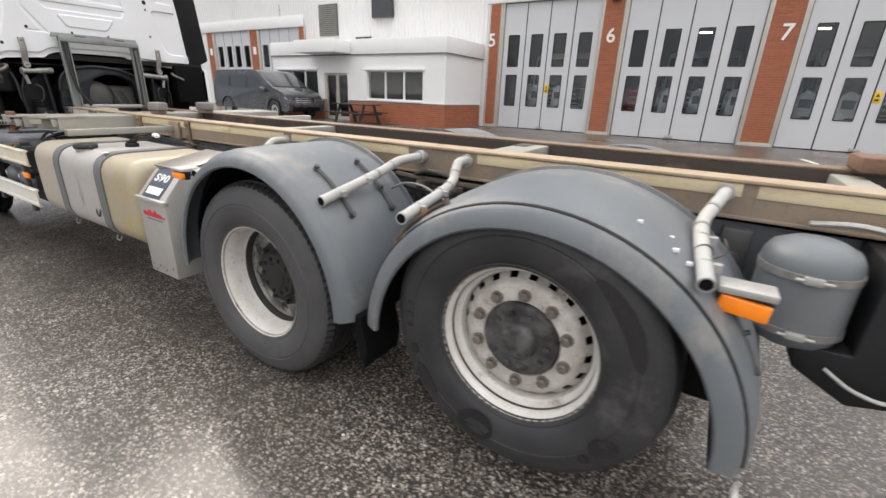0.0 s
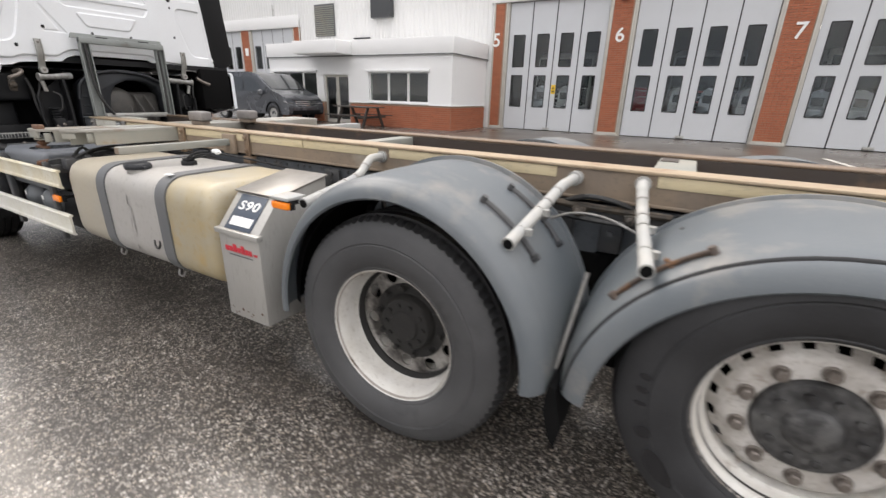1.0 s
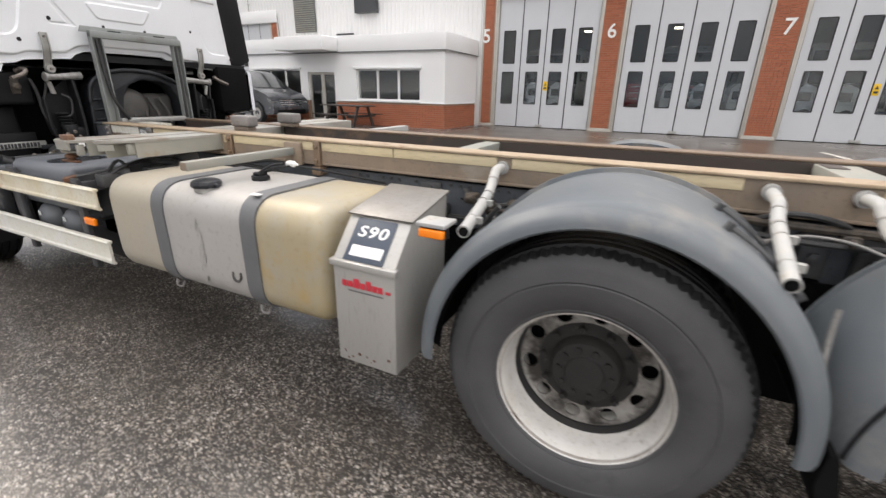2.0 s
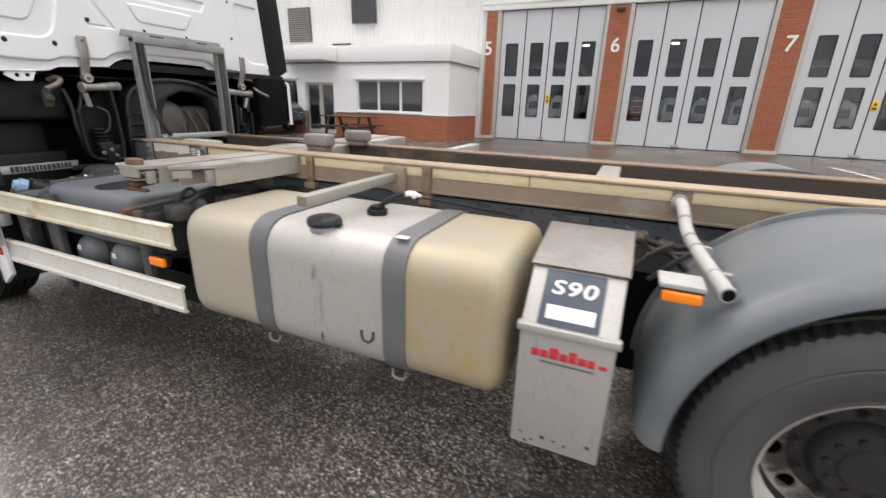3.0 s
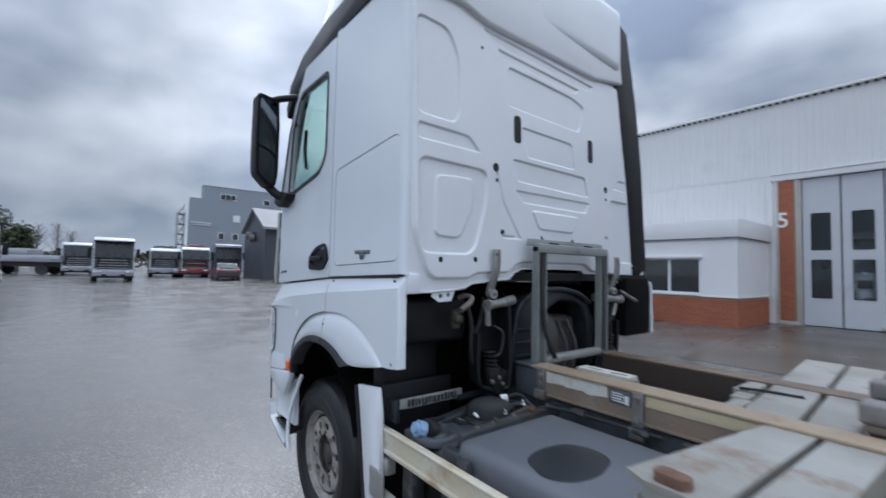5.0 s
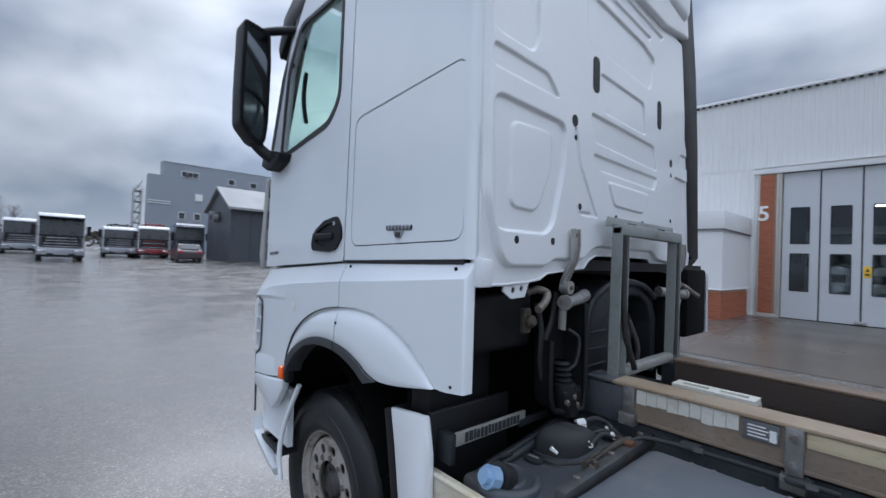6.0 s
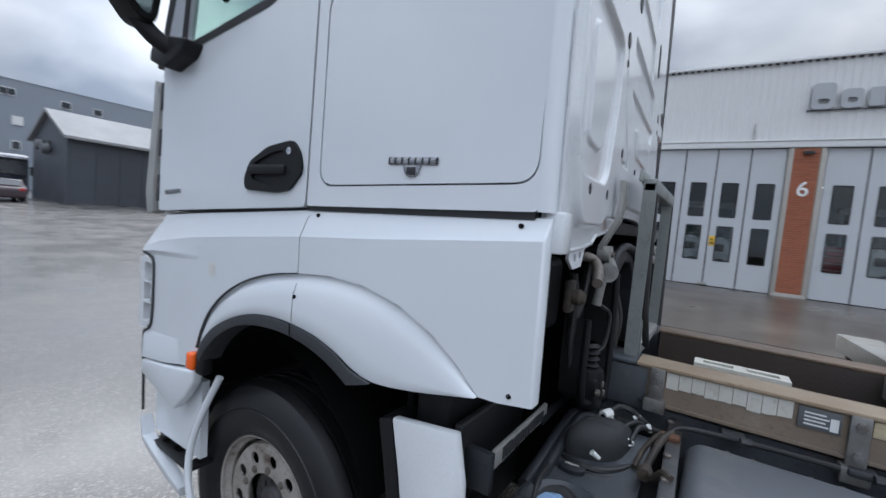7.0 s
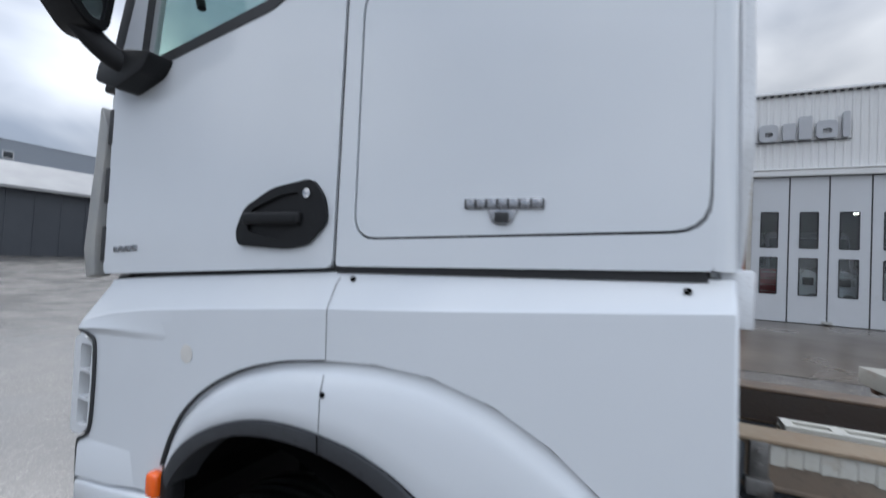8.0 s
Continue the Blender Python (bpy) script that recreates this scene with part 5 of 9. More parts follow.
fender_bar(TAG_ARC, 144, 119, 1.30, RUSTY_BAR, 0.011)
fender_bar(TAG_ARC, 142, 116, 1.62, CHASSIS)
fender_bar(TAG_ARC, 48, 22, 1.36, CHASSIS)

# -- frame --
RZ = 1.225


def rail(y0, y1, x0, x1, outer):
    """A subframe rail of rolled section: outer web and two flanges."""
    bm = B()
    w0, w1 = (y0, y0 + 0.012) if outer else (y1 - 0.012, y1)
    bx(bm, x0, x1, w0, w1, 1.085, RZ - 0.016)
    return bm


part("subframe_rail", rail(1.93, 2.05, -5.83, 0.78, True), TAUPE, truck, "taupe steel rail with a rusty flange")
part("subframe_rail", rail(2.63, 2.75, -5.83, 0.78, True), BROWN, truck, "dark rusty steel rail")
for y0, y1, mat in ((1.915, 2.05, RUST), (2.63, 2.765, DULL_RUST)):
    bm = B()
    bx(bm, -5.84, 0.78, y0, y1, RZ - 0.015, RZ, 0.005, 2)
    part("rail_flange", bm, mat, truck, "rusty top flange")
    bm = B()
    bx(bm, -5.83, 0.78, y0 + 0.01, y1 - 0.005, 1.07, 1.085, 0.004)
    part("lower_flange", bm, TAUPE, truck)
# reflective cream strips on the near web, in worn lengths
random.seed(4)
x = -5.735
for k in range(9):
    bm = B()
    low = 1.150 + 0.004 * (k % 3) - 0.0009 * k
    prism(bm, [(x, low), (x + 0.018, low + random.uniform(-0.003, 0.003)), (x + 0.0385, low + random.uniform(-0.003, 0.004)), (x + 0.0385, RZ - 0.017), (x, RZ - 0.017)], "xz", 1.9253, 1.9305)
    part("marking_plate", bm, GUARD, truck, "worn pale marking plate")
    x += 0.0405
for x0, x1 in ((-5.185, -4.62), (-4.40, -4.355), (-4.30, -3.585), (-3.53, -3.02), (-3.012, -2.405), (-2.325, -1.36), (-0.93, -0.35), (-0.342, 0.20), (0.25, 0.72)):
    bm = B()
    bx(bm, x0, x1, 1.9255, 1.9305, 1.158, RZ - 0.018, 0.0008)
    part("marking_strip", bm, CREAM, truck, "worn cream marking strip")
# main chassis rails below
for s in (0, 1):
    bm = B()
    y0, y1 = (1.955, 2.03) if not s else (my(2.03), my(1.955))
    web = (y0, y0 + 0.01) if not s else (y1 - 0.01, y1)
    holes = [ring((-5.6 + k * 0.075, 0.965 if k % 3 else 0.90), 0.0105, 8) for k in range(82)] if not s else []
    plate(bm, [(-7.6, 0.80), (0.80, 0.80), (0.80, 1.065), (-7.6, 1.065)], holes, "xz", *web)
    bx(bm, -7.6, 0.80, y0, y1, 1.055, 1.068)
    bx(bm, -7.6, 0.80, y0, y1, 0.797, 0.81)
    part_each("chassis_rail", bm, RAIL_GREY, truck, "dark grey chassis rail with bolt holes")
# crossmembers
for x, w, mat, top in ((-2.685, 0.11, ARM, 1.207), (-0.885, 0.18, ARM, 1.207), (0.62, 0.12, ARM, 1.20)):
    bm = B()
    bx(bm, x - w / 2, x + w / 2, 1.945, 2.735, top - 0.075, top, 0.008)
    cross = part("crossmember", bm, mat, truck, "pale grey crossmember")
    if w > 0.15:
        bm = B()
        bx(bm, x - 0.078, x + 0.005, 2.46, 2.61, top + 0.0002, top + 0.004, 0.001)
        part("rust_patch", bm, BROWN, cross, "rust-brown bare patch")
bm = B()
for x in (-3.9, -2.2, -1.1, 0.2):
    bx(bm, x - 0.04, x + 0.04, 1.966, my(1.966), 0.84, 1.03, 0.01)
part_each("crossmember_low", bm, BLACKER, truck)
# rusty locking block at the tail
bm = B()
bx(bm, 0.63, 0.80, 2.50, 2.76, RZ + 0.002, RZ + 0.07, 0.012)
bx(bm, 0.66, 0.76, 1.90, 1.924, 1.10, RZ + 0.05, 0.008)
part_each("locking_block", bm, RUST_KNOB, truck, "rusty locking block")


def gusset(x, y=1.925, z0=1.06, z1=1.215, w=0.05, mat=TAUPE):
    bm = B()
    bx(bm, x - w / 2, x + w / 2, y - 0.016, y, z0, z1, 0.006)
    for z in (z0 + 0.035, z1 - 0.03):
        lathe(bm, [(0.014, 0), (0.014, -0.014), (0.001, -0.016)], (x, y - 0.016, z), "y", 6)
    bx(bm, x - w / 2 - 0.01, x + w / 2 + 0.01, y - 0.03, y + 0.03, z0 - 0.05, z0, 0.005)
    part("rail_bracket", bm, mat, truck, "bolted rail bracket")


for x in (-5.765, -5.215, -4.33, -3.56):
    gusset(x, z0=1.105 if x < -5.7 else 1.06, mat=DULL_ZINC if x < -5 else DULL_RUST)
gusset(-2.78, 1.945, 0.93, 1.045, 0.12, CHASSIS)
bm = B()
bx(bm, -5.36, -5.255, 1.9205, 1.9245, 1.138, 1.205, 0.001)
rp = part("rating_plate", bm, STRAP, truck, "small dark rating plate")
bm = B()
for k in range(4):
    bx(bm, -5.345, -5.285 - 0.008 * (k % 2), 1.9195, 1.9202, 1.150 + k * 0.012, 1.155 + k * 0.012)
bx(bm, -5.282, -5.262, 1.9195, 1.9202, 1.145, 1.185)
part("plate_print", bm, SIGN_WHITE, rp)
# slotted steps between the rails near the cab
bm = B()
plate(bm, [(-5.66, 2.10), (-5.36, 2.10), (-5.36, 2.19), (-5.66, 2.19)], [[(-5.63, 2.125), (-5.53, 2.125), (-5.53, 2.165), (-5.63, 2.165)],
                                                                       [(-5.49, 2.125), (-5.39, 2.125), (-5.39, 2.165), (-5.49, 2.165)]], "xy", 1.20, 1.225)
bx(bm, -5.66, -5.36, 2.195, 2.205, 1.16, 1.2)
part("slotted_step", bm, GUARD, truck)

# -- swing-out support arms --
bm = B()
plate(bm, [(-4.86, 1.17), (-4.80, 1.135), (-4.67, 1.135), (-4.625, 1.21), (-4.595, 1.93), (-4.74, 1.93)], [], "xy", 1.199, 1.213)
arm = part("support_arm", bm, ARM_TOP, truck, "pale rust-stained support beam with a slotted end")
bm = B()
prism(bm, [(-4.465, 1.375), (-4.452, 1.375), (-4.422, 1.93), (-4.435, 1.93)], "xy", 1.108, 1.1965)
prism(bm, [(-4.79, 1.32), (-4.777, 1.32), (-4.725, 1.93), (-4.738, 1.93)], "xy", 1.125, 1.1985)
prism(bm, [(-4.642, 1.215), (-4.629, 1.215), (-4.599, 1.93), (-4.612, 1.93)], "xy", 1.125, 1.1985)
prism(bm, [(-4.594, 1.28), (-4.581, 1.28), (-4.556, 1.93), (-4.569, 1.93)], "xy", 1.108, 1.1965)
prism(bm, [(-4.80, 1.138), (-4.672, 1.138), (-4.672, 1.150), (-4.80, 1.150)], "xy", 1.160, 1.1985)
prism(bm, [(-4.566, 1.232), (-4.505, 1.286), (-4.512, 1.296), (-4.573, 1.242)], "xy", 1.155, 1.1895)
part_each("beam_flange", bm, ARM, arm, "grey-green beam side")
bm = B()
plate(bm, [(-4.598, 1.235), (-4.57, 1.225), (-4.50, 1.285), (-4.447, 1.37), (-4.42, 1.93), (-4.572, 1.93)],
      [rounded([(-4.575, 1.285), (-4.535, 1.275), (-4.495, 1.345), (-4.535, 1.36)], 0.014, 3)], "xy", 1.197, 1.211)
part("side_beam", bm, ARM_TOP, arm, "pale slotted side beam")
bm = B()
plate(bm, [(-4.84, 1.17), (-4.79, 1.15), (-4.72, 1.15), (-4.62, 1.27), (-4.60, 1.45), (-4.79, 1.45)], [], "xy", 1.140, 1.150)
part("end_plate", bm, ARM, arm)
for x_, y_ in ((-4.655, 1.175), (-4.475, 1.345)):
    bm = B()
    bx(bm, x_ - 0.012, x_ + 0.012, y_ - 0.006, y_ + 0.03, 1.130, 1.1895, 0.003)
    part("end_web", bm, ARM, arm)
bm = B()
prism(bm, rounded([(-4.79, 1.155), (-4.70, 1.148), (-4.692, 1.198), (-4.782, 1.212)], 0.024, 4), "xy", 1.2128, 1.240, 0.008, 2)
part("twist_lock", bm, RUST_KNOB, arm, "rusty locking knob")
bm = B()
tube(bm, [(-4.775, 1.19, 1.139), (-4.775, 1.19, 1.09)], 0.018, 10)
prism(bm, [(-4.845, 1.165), (-4.70, 1.175), (-4.70, 1.20), (-4.84, 1.205)], "xy", 1.082, 1.096, 0.004)
lathe(bm, [(0.030, 0.0), (0.034, 0.008), (0.030, 0.018), (0.022, 0.022)], (-4.775, 1.19, 1.108), "z", 12)
part_each("lock_spindle", bm, OLD_RUST, arm, "rusty lock spindle")
# dark angle iron under the beam, with a rusty end
bm = B()
tube(bm, [(-4.862, 1.20, 0.958), (-4.520, 1.80, 1.075)], 0.036, 4)
angle_iron = part("angle_iron", bm, CHASSIS, truck, "dark angle iron")
bm = B()
tube(bm, [(-4.882, 1.165, 0.952), (-4.850, 1.222, 0.963)], 0.039, 4)
part("rusty_end", bm, OLD_RUST, angle_iron)
bm = B()
tube(bm, [(-4.62, 1.30, 1.02), (-4.58, 1.45, 1.07), (-4.60, 1.60, 1.03), (-4.55, 1.80, 1.04)], 0.013, 8, 5)
tube(bm, [(-4.60, 1.25, 0.99), (-4.55, 1.35, 1.06), (-4.57, 1.55, 1.08), (-4.50, 1.75, 1.03)], 0.009, 8, 5)
tube(bm, [(-4.66, 1.28, 1.0), (-4.64, 1.36, 1.08), (-4.60, 1.40, 1.0)], 0.010, 8, 5)
part_each("hose", bm, HOSE, truck)
bm = B()
bx(bm, -4.66, -4.57, 1.22, 1.36, 0.94, 1.02, 0.012)
bx(bm, -4.60, -4.53, 1.46, 1.58, 0.96, 1.03, 0.012)
lathe(bm, [(0.045, 0.0), (0.045, -0.03), (0.02, -0.04), (0.001, -0.04)], (-4.57, 1.36, 1.0), "y", 14)
part_each("valve_block", bm, CHASSIS, truck)
def beam_left(y):
    return -4.84 - 0.08 * (y - 1.95)


def beam_gap(y, side):
    return -4.655 - 0.067 * (y - 1.9) + side * 0.011


def beam_right(y):
    return -4.50 - 0.06 * (y - 1.85)


def beam_box(bm, y0, y1, first):
    edge = (beam_left, lambda y: beam_gap(y, -1)) if first else (lambda y: beam_gap(y, 1), beam_right)
    prism(bm, [(edge[0](y0), y0), (edge[1](y0), y0), (edge[1](y1), y1), (edge[0](y1), y1)], "xy", 1.125, RZ - 0.004 - (0 if first else 0.003), 0.006)


bm = B()
beam_box(bm, 2.052, 2.628, True)
beam_box(bm, 2.052, 2.628, False)
bx(bm, -5.0, -4.918, 2.40, 2.628, 1.12, RZ - 0.008, 0.008)
bx(bm, -4.965, -4.893, 2.255, 2.375, 1.12, RZ - 0.012, 0.008)
bx(bm, -4.935, -4.868, 2.085, 2.235, 1.12, RZ - 0.012, 0.008)
part_each("cross_beam", bm, ARM_TOP, truck, "pale grey cross beam")
bm = B()
tube(bm, [(-4.97, 2.395, RZ - 0.002), (-4.86, 2.415, RZ + 0.002), (-4.735, 2.435, RZ + 0.001)], 0.007, 6, 4)
part("strap", bm, BLACK, truck, "thin black strap")
bm = B()
beam_box(bm, 2.752, 3.62, True)
far_arm = part("support_arm", bm, ARM_TOP, truck, "pale rust-stained support beam")
bm = B()
beam_box(bm, 2.752, 3.62, False)
part("side_beam", bm, ARM_TOP, far_arm)
bm = B()
bx(bm, -4.925, -4.90, 3.54, 3.61, 1.08, 1.124, 0.008)
bx(bm, -4.90, -4.80, 3.56, 3.61, 1.08, 1.124, 0.008)
part_each("end_web", bm, OLD_RUST, far_arm)
bm = B()
bx(bm, -3.86, -3.79, my(1.93), my(1.27), 1.150, 1.215, 0.006)
part("step_bar", bm, PIPE, truck, "square pale bar on the far side")
for x, y in ((-4.43, 2.14), (-4.46, 2.61)):
    bm = B()
    bx(bm, x - 0.09, x + 0.09, y - 0.05, y + 0.05, RZ + 0.0225, RZ + 0.10, 0.016, 3)
    block_ = part("stop_block", bm, BLOCK_GREY, truck, "mauve-grey painted stop block")
    bm = B()
    bx(bm, x - 0.07, x + 0.07, y - 0.04, y + 0.04, RZ - 0.006, RZ + 0.024, 0.006)
    part("block_foot", bm, TAUPE, block_)
bm = B()
bx(bm, -3.782, -3.730, 1.190, 1.93, 1.122, 1.166, 0.005)
bar = part("step_bar", bm, ARM, truck, "square grey bar over the tank")
bm = B()
bx(bm, -3.82, -3.68, 1.90, 1.93, 1.06, 1.20, 0.01)
bx(bm, -3.778, -3.734, 1.1875, 1.1895, 1.126, 1.162)
part_each("bar_foot", bm, TAUPE, bar)

# -- fuel tank --
TX0, TX1, TY0, TY1, TZ0, TZ1 = -4.49, -2.90, 1.165, 1.86, 0.475, 1.035


def tank_section(inset, rad):
    return rounded([(TY0 + inset, TZ0 + inset), (TY1 - inset, TZ0 + inset), (TY1 - inset, TZ1 - inset), (TY0 + inset, TZ1 - inset)], rad, 8)


bm = B()
ends = [(0.075 * (1 - math.cos(radians(15 * k))), 0.075 * (1 - math.sin(radians(15 * k)))) for k in range(7)]
stack = [(TX0 + dx, ins) for dx, ins in ends] + [(TX1 - dx, ins) for dx, ins in reversed(ends)]
rows = [[bm.verts.new((x, y, z)) for y, z in tank_section(ins, 0.145 - ins * 0.6)] for x, ins in stack]
for a, b in zip(rows, rows[1:]):
    for j in range(len(a)):
        bm.faces.new((a[j - 1], a[j], b[j], b[j - 1]))
bm.faces.new(rows[0])
bm.faces.new(list(reversed(rows[-1])))
tank = part("fuel_tank", bm, TANK, truck, "beige-stained aluminium fuel tank", 60)


def band(bm, x0, x1, grow):
    pts = rounded([(TY0 - grow, TZ0 - grow), (TY1 + grow, TZ0 - grow), (TY1 + grow, TZ1 + grow), (TY0 - grow, TZ1 + grow)], 0.145 + grow, 8)
    inner = rounded([(TY0 + 0.02, TZ0 + 0.02), (TY1 - 0.02, TZ0 + 0.02), (TY1 - 0.02, TZ1 - 0.02), (TY0 + 0.02, TZ1 - 0.02)], 0.13, 8)
    rows = [[bm.verts.new((x, y, z)) for y, z in p] for x, p in ((x0, inner), (x0, pts), (x1, pts), (x1, inner))]
    for a, b in zip(rows, rows[1:]):
        for j in range(len(pts)):
            bm.faces.new((a[j - 1], a[j], b[j], b[j - 1]))


bm = B()
band(bm, -3.945, -3.375, 0.004)
part("tank_middle", bm, TANK_MID, tank, "bright bare aluminium middle")
for x in (-3.99, -3.325):
    bm = B()
    band(bm, x - 0.048, x + 0.048, 0.012)
    st = part("strap", bm, STRAP, tank, "grey rubber-lined steel strap")
    bm = B()
    tube(bm, [(x - 0.032, TY0 + 0.04, TZ0 + 0.008), (x - 0.022, TY0 + 0.03, TZ0 - 0.022), (x + 0.022, TY0 + 0.03, TZ0 - 0.022), (x + 0.032, TY0 + 0.04, TZ0 + 0.008)], 0.006, 8, 4)
    part("strap_hook", bm, DULL_ZINC, st)
    bm = B()
    bx(bm, x - 0.05, x + 0.05, TY1 - 0.1, 1.95, 0.70, 0.80, 0.006)
    part("strap_console", bm, CHASSIS, st)
bm = B()
bx(bm, -3.352, -3.302, TY0 + 0.052, TY0 + 0.085, TZ1 + 0.0125, TZ1 + 0.0145, 0.0005)
part_each("strap_mark", bm, SIGN_WHITE, tank)
bm = B()
lathe(bm, [(0.060, -0.005), (0.060, 0.014), (0.054, 0.016), (0.054, 0.022)], (-3.712, 1.265, 1.022), "z", 24)
cap = part("filler_neck", bm, ZINC, tank)
bm = B()
lathe(bm, [(0.052, 0.012), (0.070, 0.016), (0.074, 0.032), (0.068, 0.046), (0.050, 0.053), (0.001, 0.055)], (-3.712, 1.265, 1.022), "z", 12)
bx(bm, -3.645, -3.625, 1.255, 1.275, 1.040, 1.058, 0.004)
part("filler_cap", bm, SLATE_BLACK, cap, "dark twelve-sided filler cap", 25)
bm = B()
prism(bm, ring((-3.615, 1.52), 0.050, 8, 0.046), "xy", TZ1 + 0.002, TZ1 + 0.030, 0.004)
bx(bm, -3.64, -3.585, 1.49, 1.545, TZ1 + 0.029, TZ1 + 0.048, 0.006)
tube(bm, [(-3.60, 1.52, TZ1 + 0.045), (-3.52, 1.58, TZ1 + 0.075), (-3.44, 1.70, TZ1 + 0.06), (-3.05, 1.90, TZ1 - 0.02)], 0.006, 8, 5)
tube(bm, [(-3.62, 1.54, TZ1 + 0.04), (-3.58, 1.66, TZ1 + 0.06), (-3.80, 1.84, TZ1 + 0.05), (-4.2, 1.90, TZ1)], 0.006, 8, 5)
tube(bm, [(-3.60, 1.50, TZ1 + 0.046), (-3.55, 1.54, TZ1 + 0.085), (-3.52, 1.60, TZ1 + 0.09)], 0.007, 8, 4)
part("tank_sender", bm, BLACK, tank, "black fuel sender with hoses")
bm = B()
lathe(bm, [(0.001, -0.034), (0.014, -0.030), (0.018, -0.005), (0.018, 0.018), (0.010, 0.026), (0.007, 0.046), (0.001, 0.048)], (-3.50, 1.64, TZ1 + 0.085), "x", 12)
part("hose_joint", bm, SIGN_WHITE, tank, "small white hose joint")
bm = B()
random.seed(31)
for k in range(16):
    x, z = random.gauss(-3.675, 0.018), random.uniform(0.56, 0.88)
    h, w = random.uniform(0.02, 0.07), random.uniform(0.003, 0.008)
    pts = [(x + w * random.uniform(0.5, 1.0) * math.cos(a) + 0.10 * h * math.sin(a), z + h * 0.5 * math.sin(a)) for a in [2 * math.pi * j / 8 for j in range(8)]]
    vs = [bm.verts.new((x, TY0 - 0.0055, z)) for x, z in pts]
    bm.faces.new(vs)
part_each("oil_stain", bm, material("oil_film", (0.37, 0.355, 0.335), 0.34, 0.4, second=(0.40, 0.385, 0.36), scale=40), tank, "dark runs under the cap")
bm = B()
tube(bm, [(-3.475, TY0 - 0.004, 0.655), (-3.47, TY0 - 0.008, 0.62), (-3.44, TY0 - 0.010, 0.61), (-3.42, TY0 - 0.008, 0.635), (-3.42, TY0 - 0.004, 0.66)], 0.006, 6, 3)
part("wire_hook", bm, HUB, tank)

# added block, keeps light from the far side off the ground below
bm = B()
bx(bm, -4.45, -2.6, my(1.86), my(1.20), 0.46, 0.98, 0.10, 4)
part("far_tank", bm, BLACK, truck, "plain dark block added on the far side against stray light", 50)
bm = B()
stack = [(-3.30, 0.03), (-3.30, -0.0025)] + [(TX1 + 0.0025 - dx, ins - 0.0025) for dx, ins in reversed(ends)]
rows = [[bm.verts.new((x, y, z)) for y, z in tank_section(ins, 0.145 - ins * 0.6)] for x, ins in stack]
for a, b in zip(rows, rows[1:]):
    for j in range(len(a)):
        bm.faces.new((a[j - 1], a[j], b[j], b[j - 1]))
bm.faces.new(list(reversed(rows[-1])))
part("yellowed_end", bm, TANK_YELLOW, tank, "yellowed end of the tank", 60)

# -- control box with the slanted panel --
bm = B()
prism(bm, [(1.165, 0.36), (1.60, 0.36), (1.63, 1.067), (1.305, 1.005), (1.165, 0.845)], "yz", -2.840, -2.535, 0.006)
box = part("control_box", bm, STEEL, truck, "brushed stainless control box")
bm = B()
bx(bm, -2.850, -2.524, 1.150, 1.185, 0.822, 0.850, 0.005)
part("lid_lip", bm, STEEL, box)
bm = B()
prism(bm, [(1.298, 1.006), (1.64, 1.072), (1.64, 1.082), (1.292, 1.016)], "yz", -2.848, -2.527, 0.003)
part("lid", bm, STEEL_DULL, box, "dull wet steel lid")
SL = math.degrees(math.atan2(0.16, 0.14))
face = Matrix.Translation((-2.692, 1.165, 0.845)) @ Matrix.Rotation(radians(SL), 4, "X")
bm = B()
bx(bm, -0.098, 0.098, 0.008, 0.203, 0.0015, 0.0045, 0.001, m=face)
panel_ob = part("display", bm, DISPLAY, box, "dark blue-grey label panel")
bm = B()
bx(bm, -0.075, 0.080, 0.030, 0.078, 0.005, 0.0065, 0.0004, m=face)
part("blank_plate", bm, SIGN_WHITE, panel_ob, "white blank plate")
cu = bpy.data.curves.new("lettering", "FONT")
cu.shear, cu.space_character = 0.12, 1.12
cu.body, cu.size, cu.extrude, cu.align_x, cu.align_y, cu.offset = "S90", 0.078, 0.0006, "CENTER", "CENTER", 0.0013
cu.materials.append(SIGN_WHITE)
tx = new("lettering", cu)
tx.parent = panel_ob
tx.matrix_basis = face @ pose(0, 0.140, 0.0056) @ Matrix.Diagonal((1.18, 0.90, 1, 1))
bm = B()
random.seed(11)
x = -2.795
for k in range(7):
    w = 0.020 + 0.010 * random.random()
    bx(bm, x, x + w, 1.1618, 1.1638, 0.735, 0.762 + (0.014 if k in (2, 4) else 0), 0.0003)
    x += w + 0.0045
bx(bm, x + 0.008, x + 0.033, 1.1618, 1.1638, 0.738, 0.750, 0.0003)
part_each("maker_mark", bm, RED, box, "red maker's mark as plain bars")
bm = B()
bx(bm, -2.765, -2.590, 1.1618, 1.1638, 0.716, 0.722)
part("small_print", bm, STRAP, box)
bm = B()
random.seed(23)
for k in range(9):
    lathe(bm, [(0.003 + 0.006 * random.random(), -0.0004), (0.001, -0.0008)], (random.uniform(-2.82, -2.56), 1.1648, 0.375 + 0.06 * random.random() ** 2), "y", 7)
part_each("rust_spot", bm, OLD_RUST, box)
bm = B()
bx(bm, -2.74, -2.66, 1.64, 1.95, 0.86, 0.94, 0.01)
bx(bm, -2.80, -2.56, 1.60, 1.64, 0.62, 1.06, 0.008)
part("box_console", bm, CHASSIS, box)


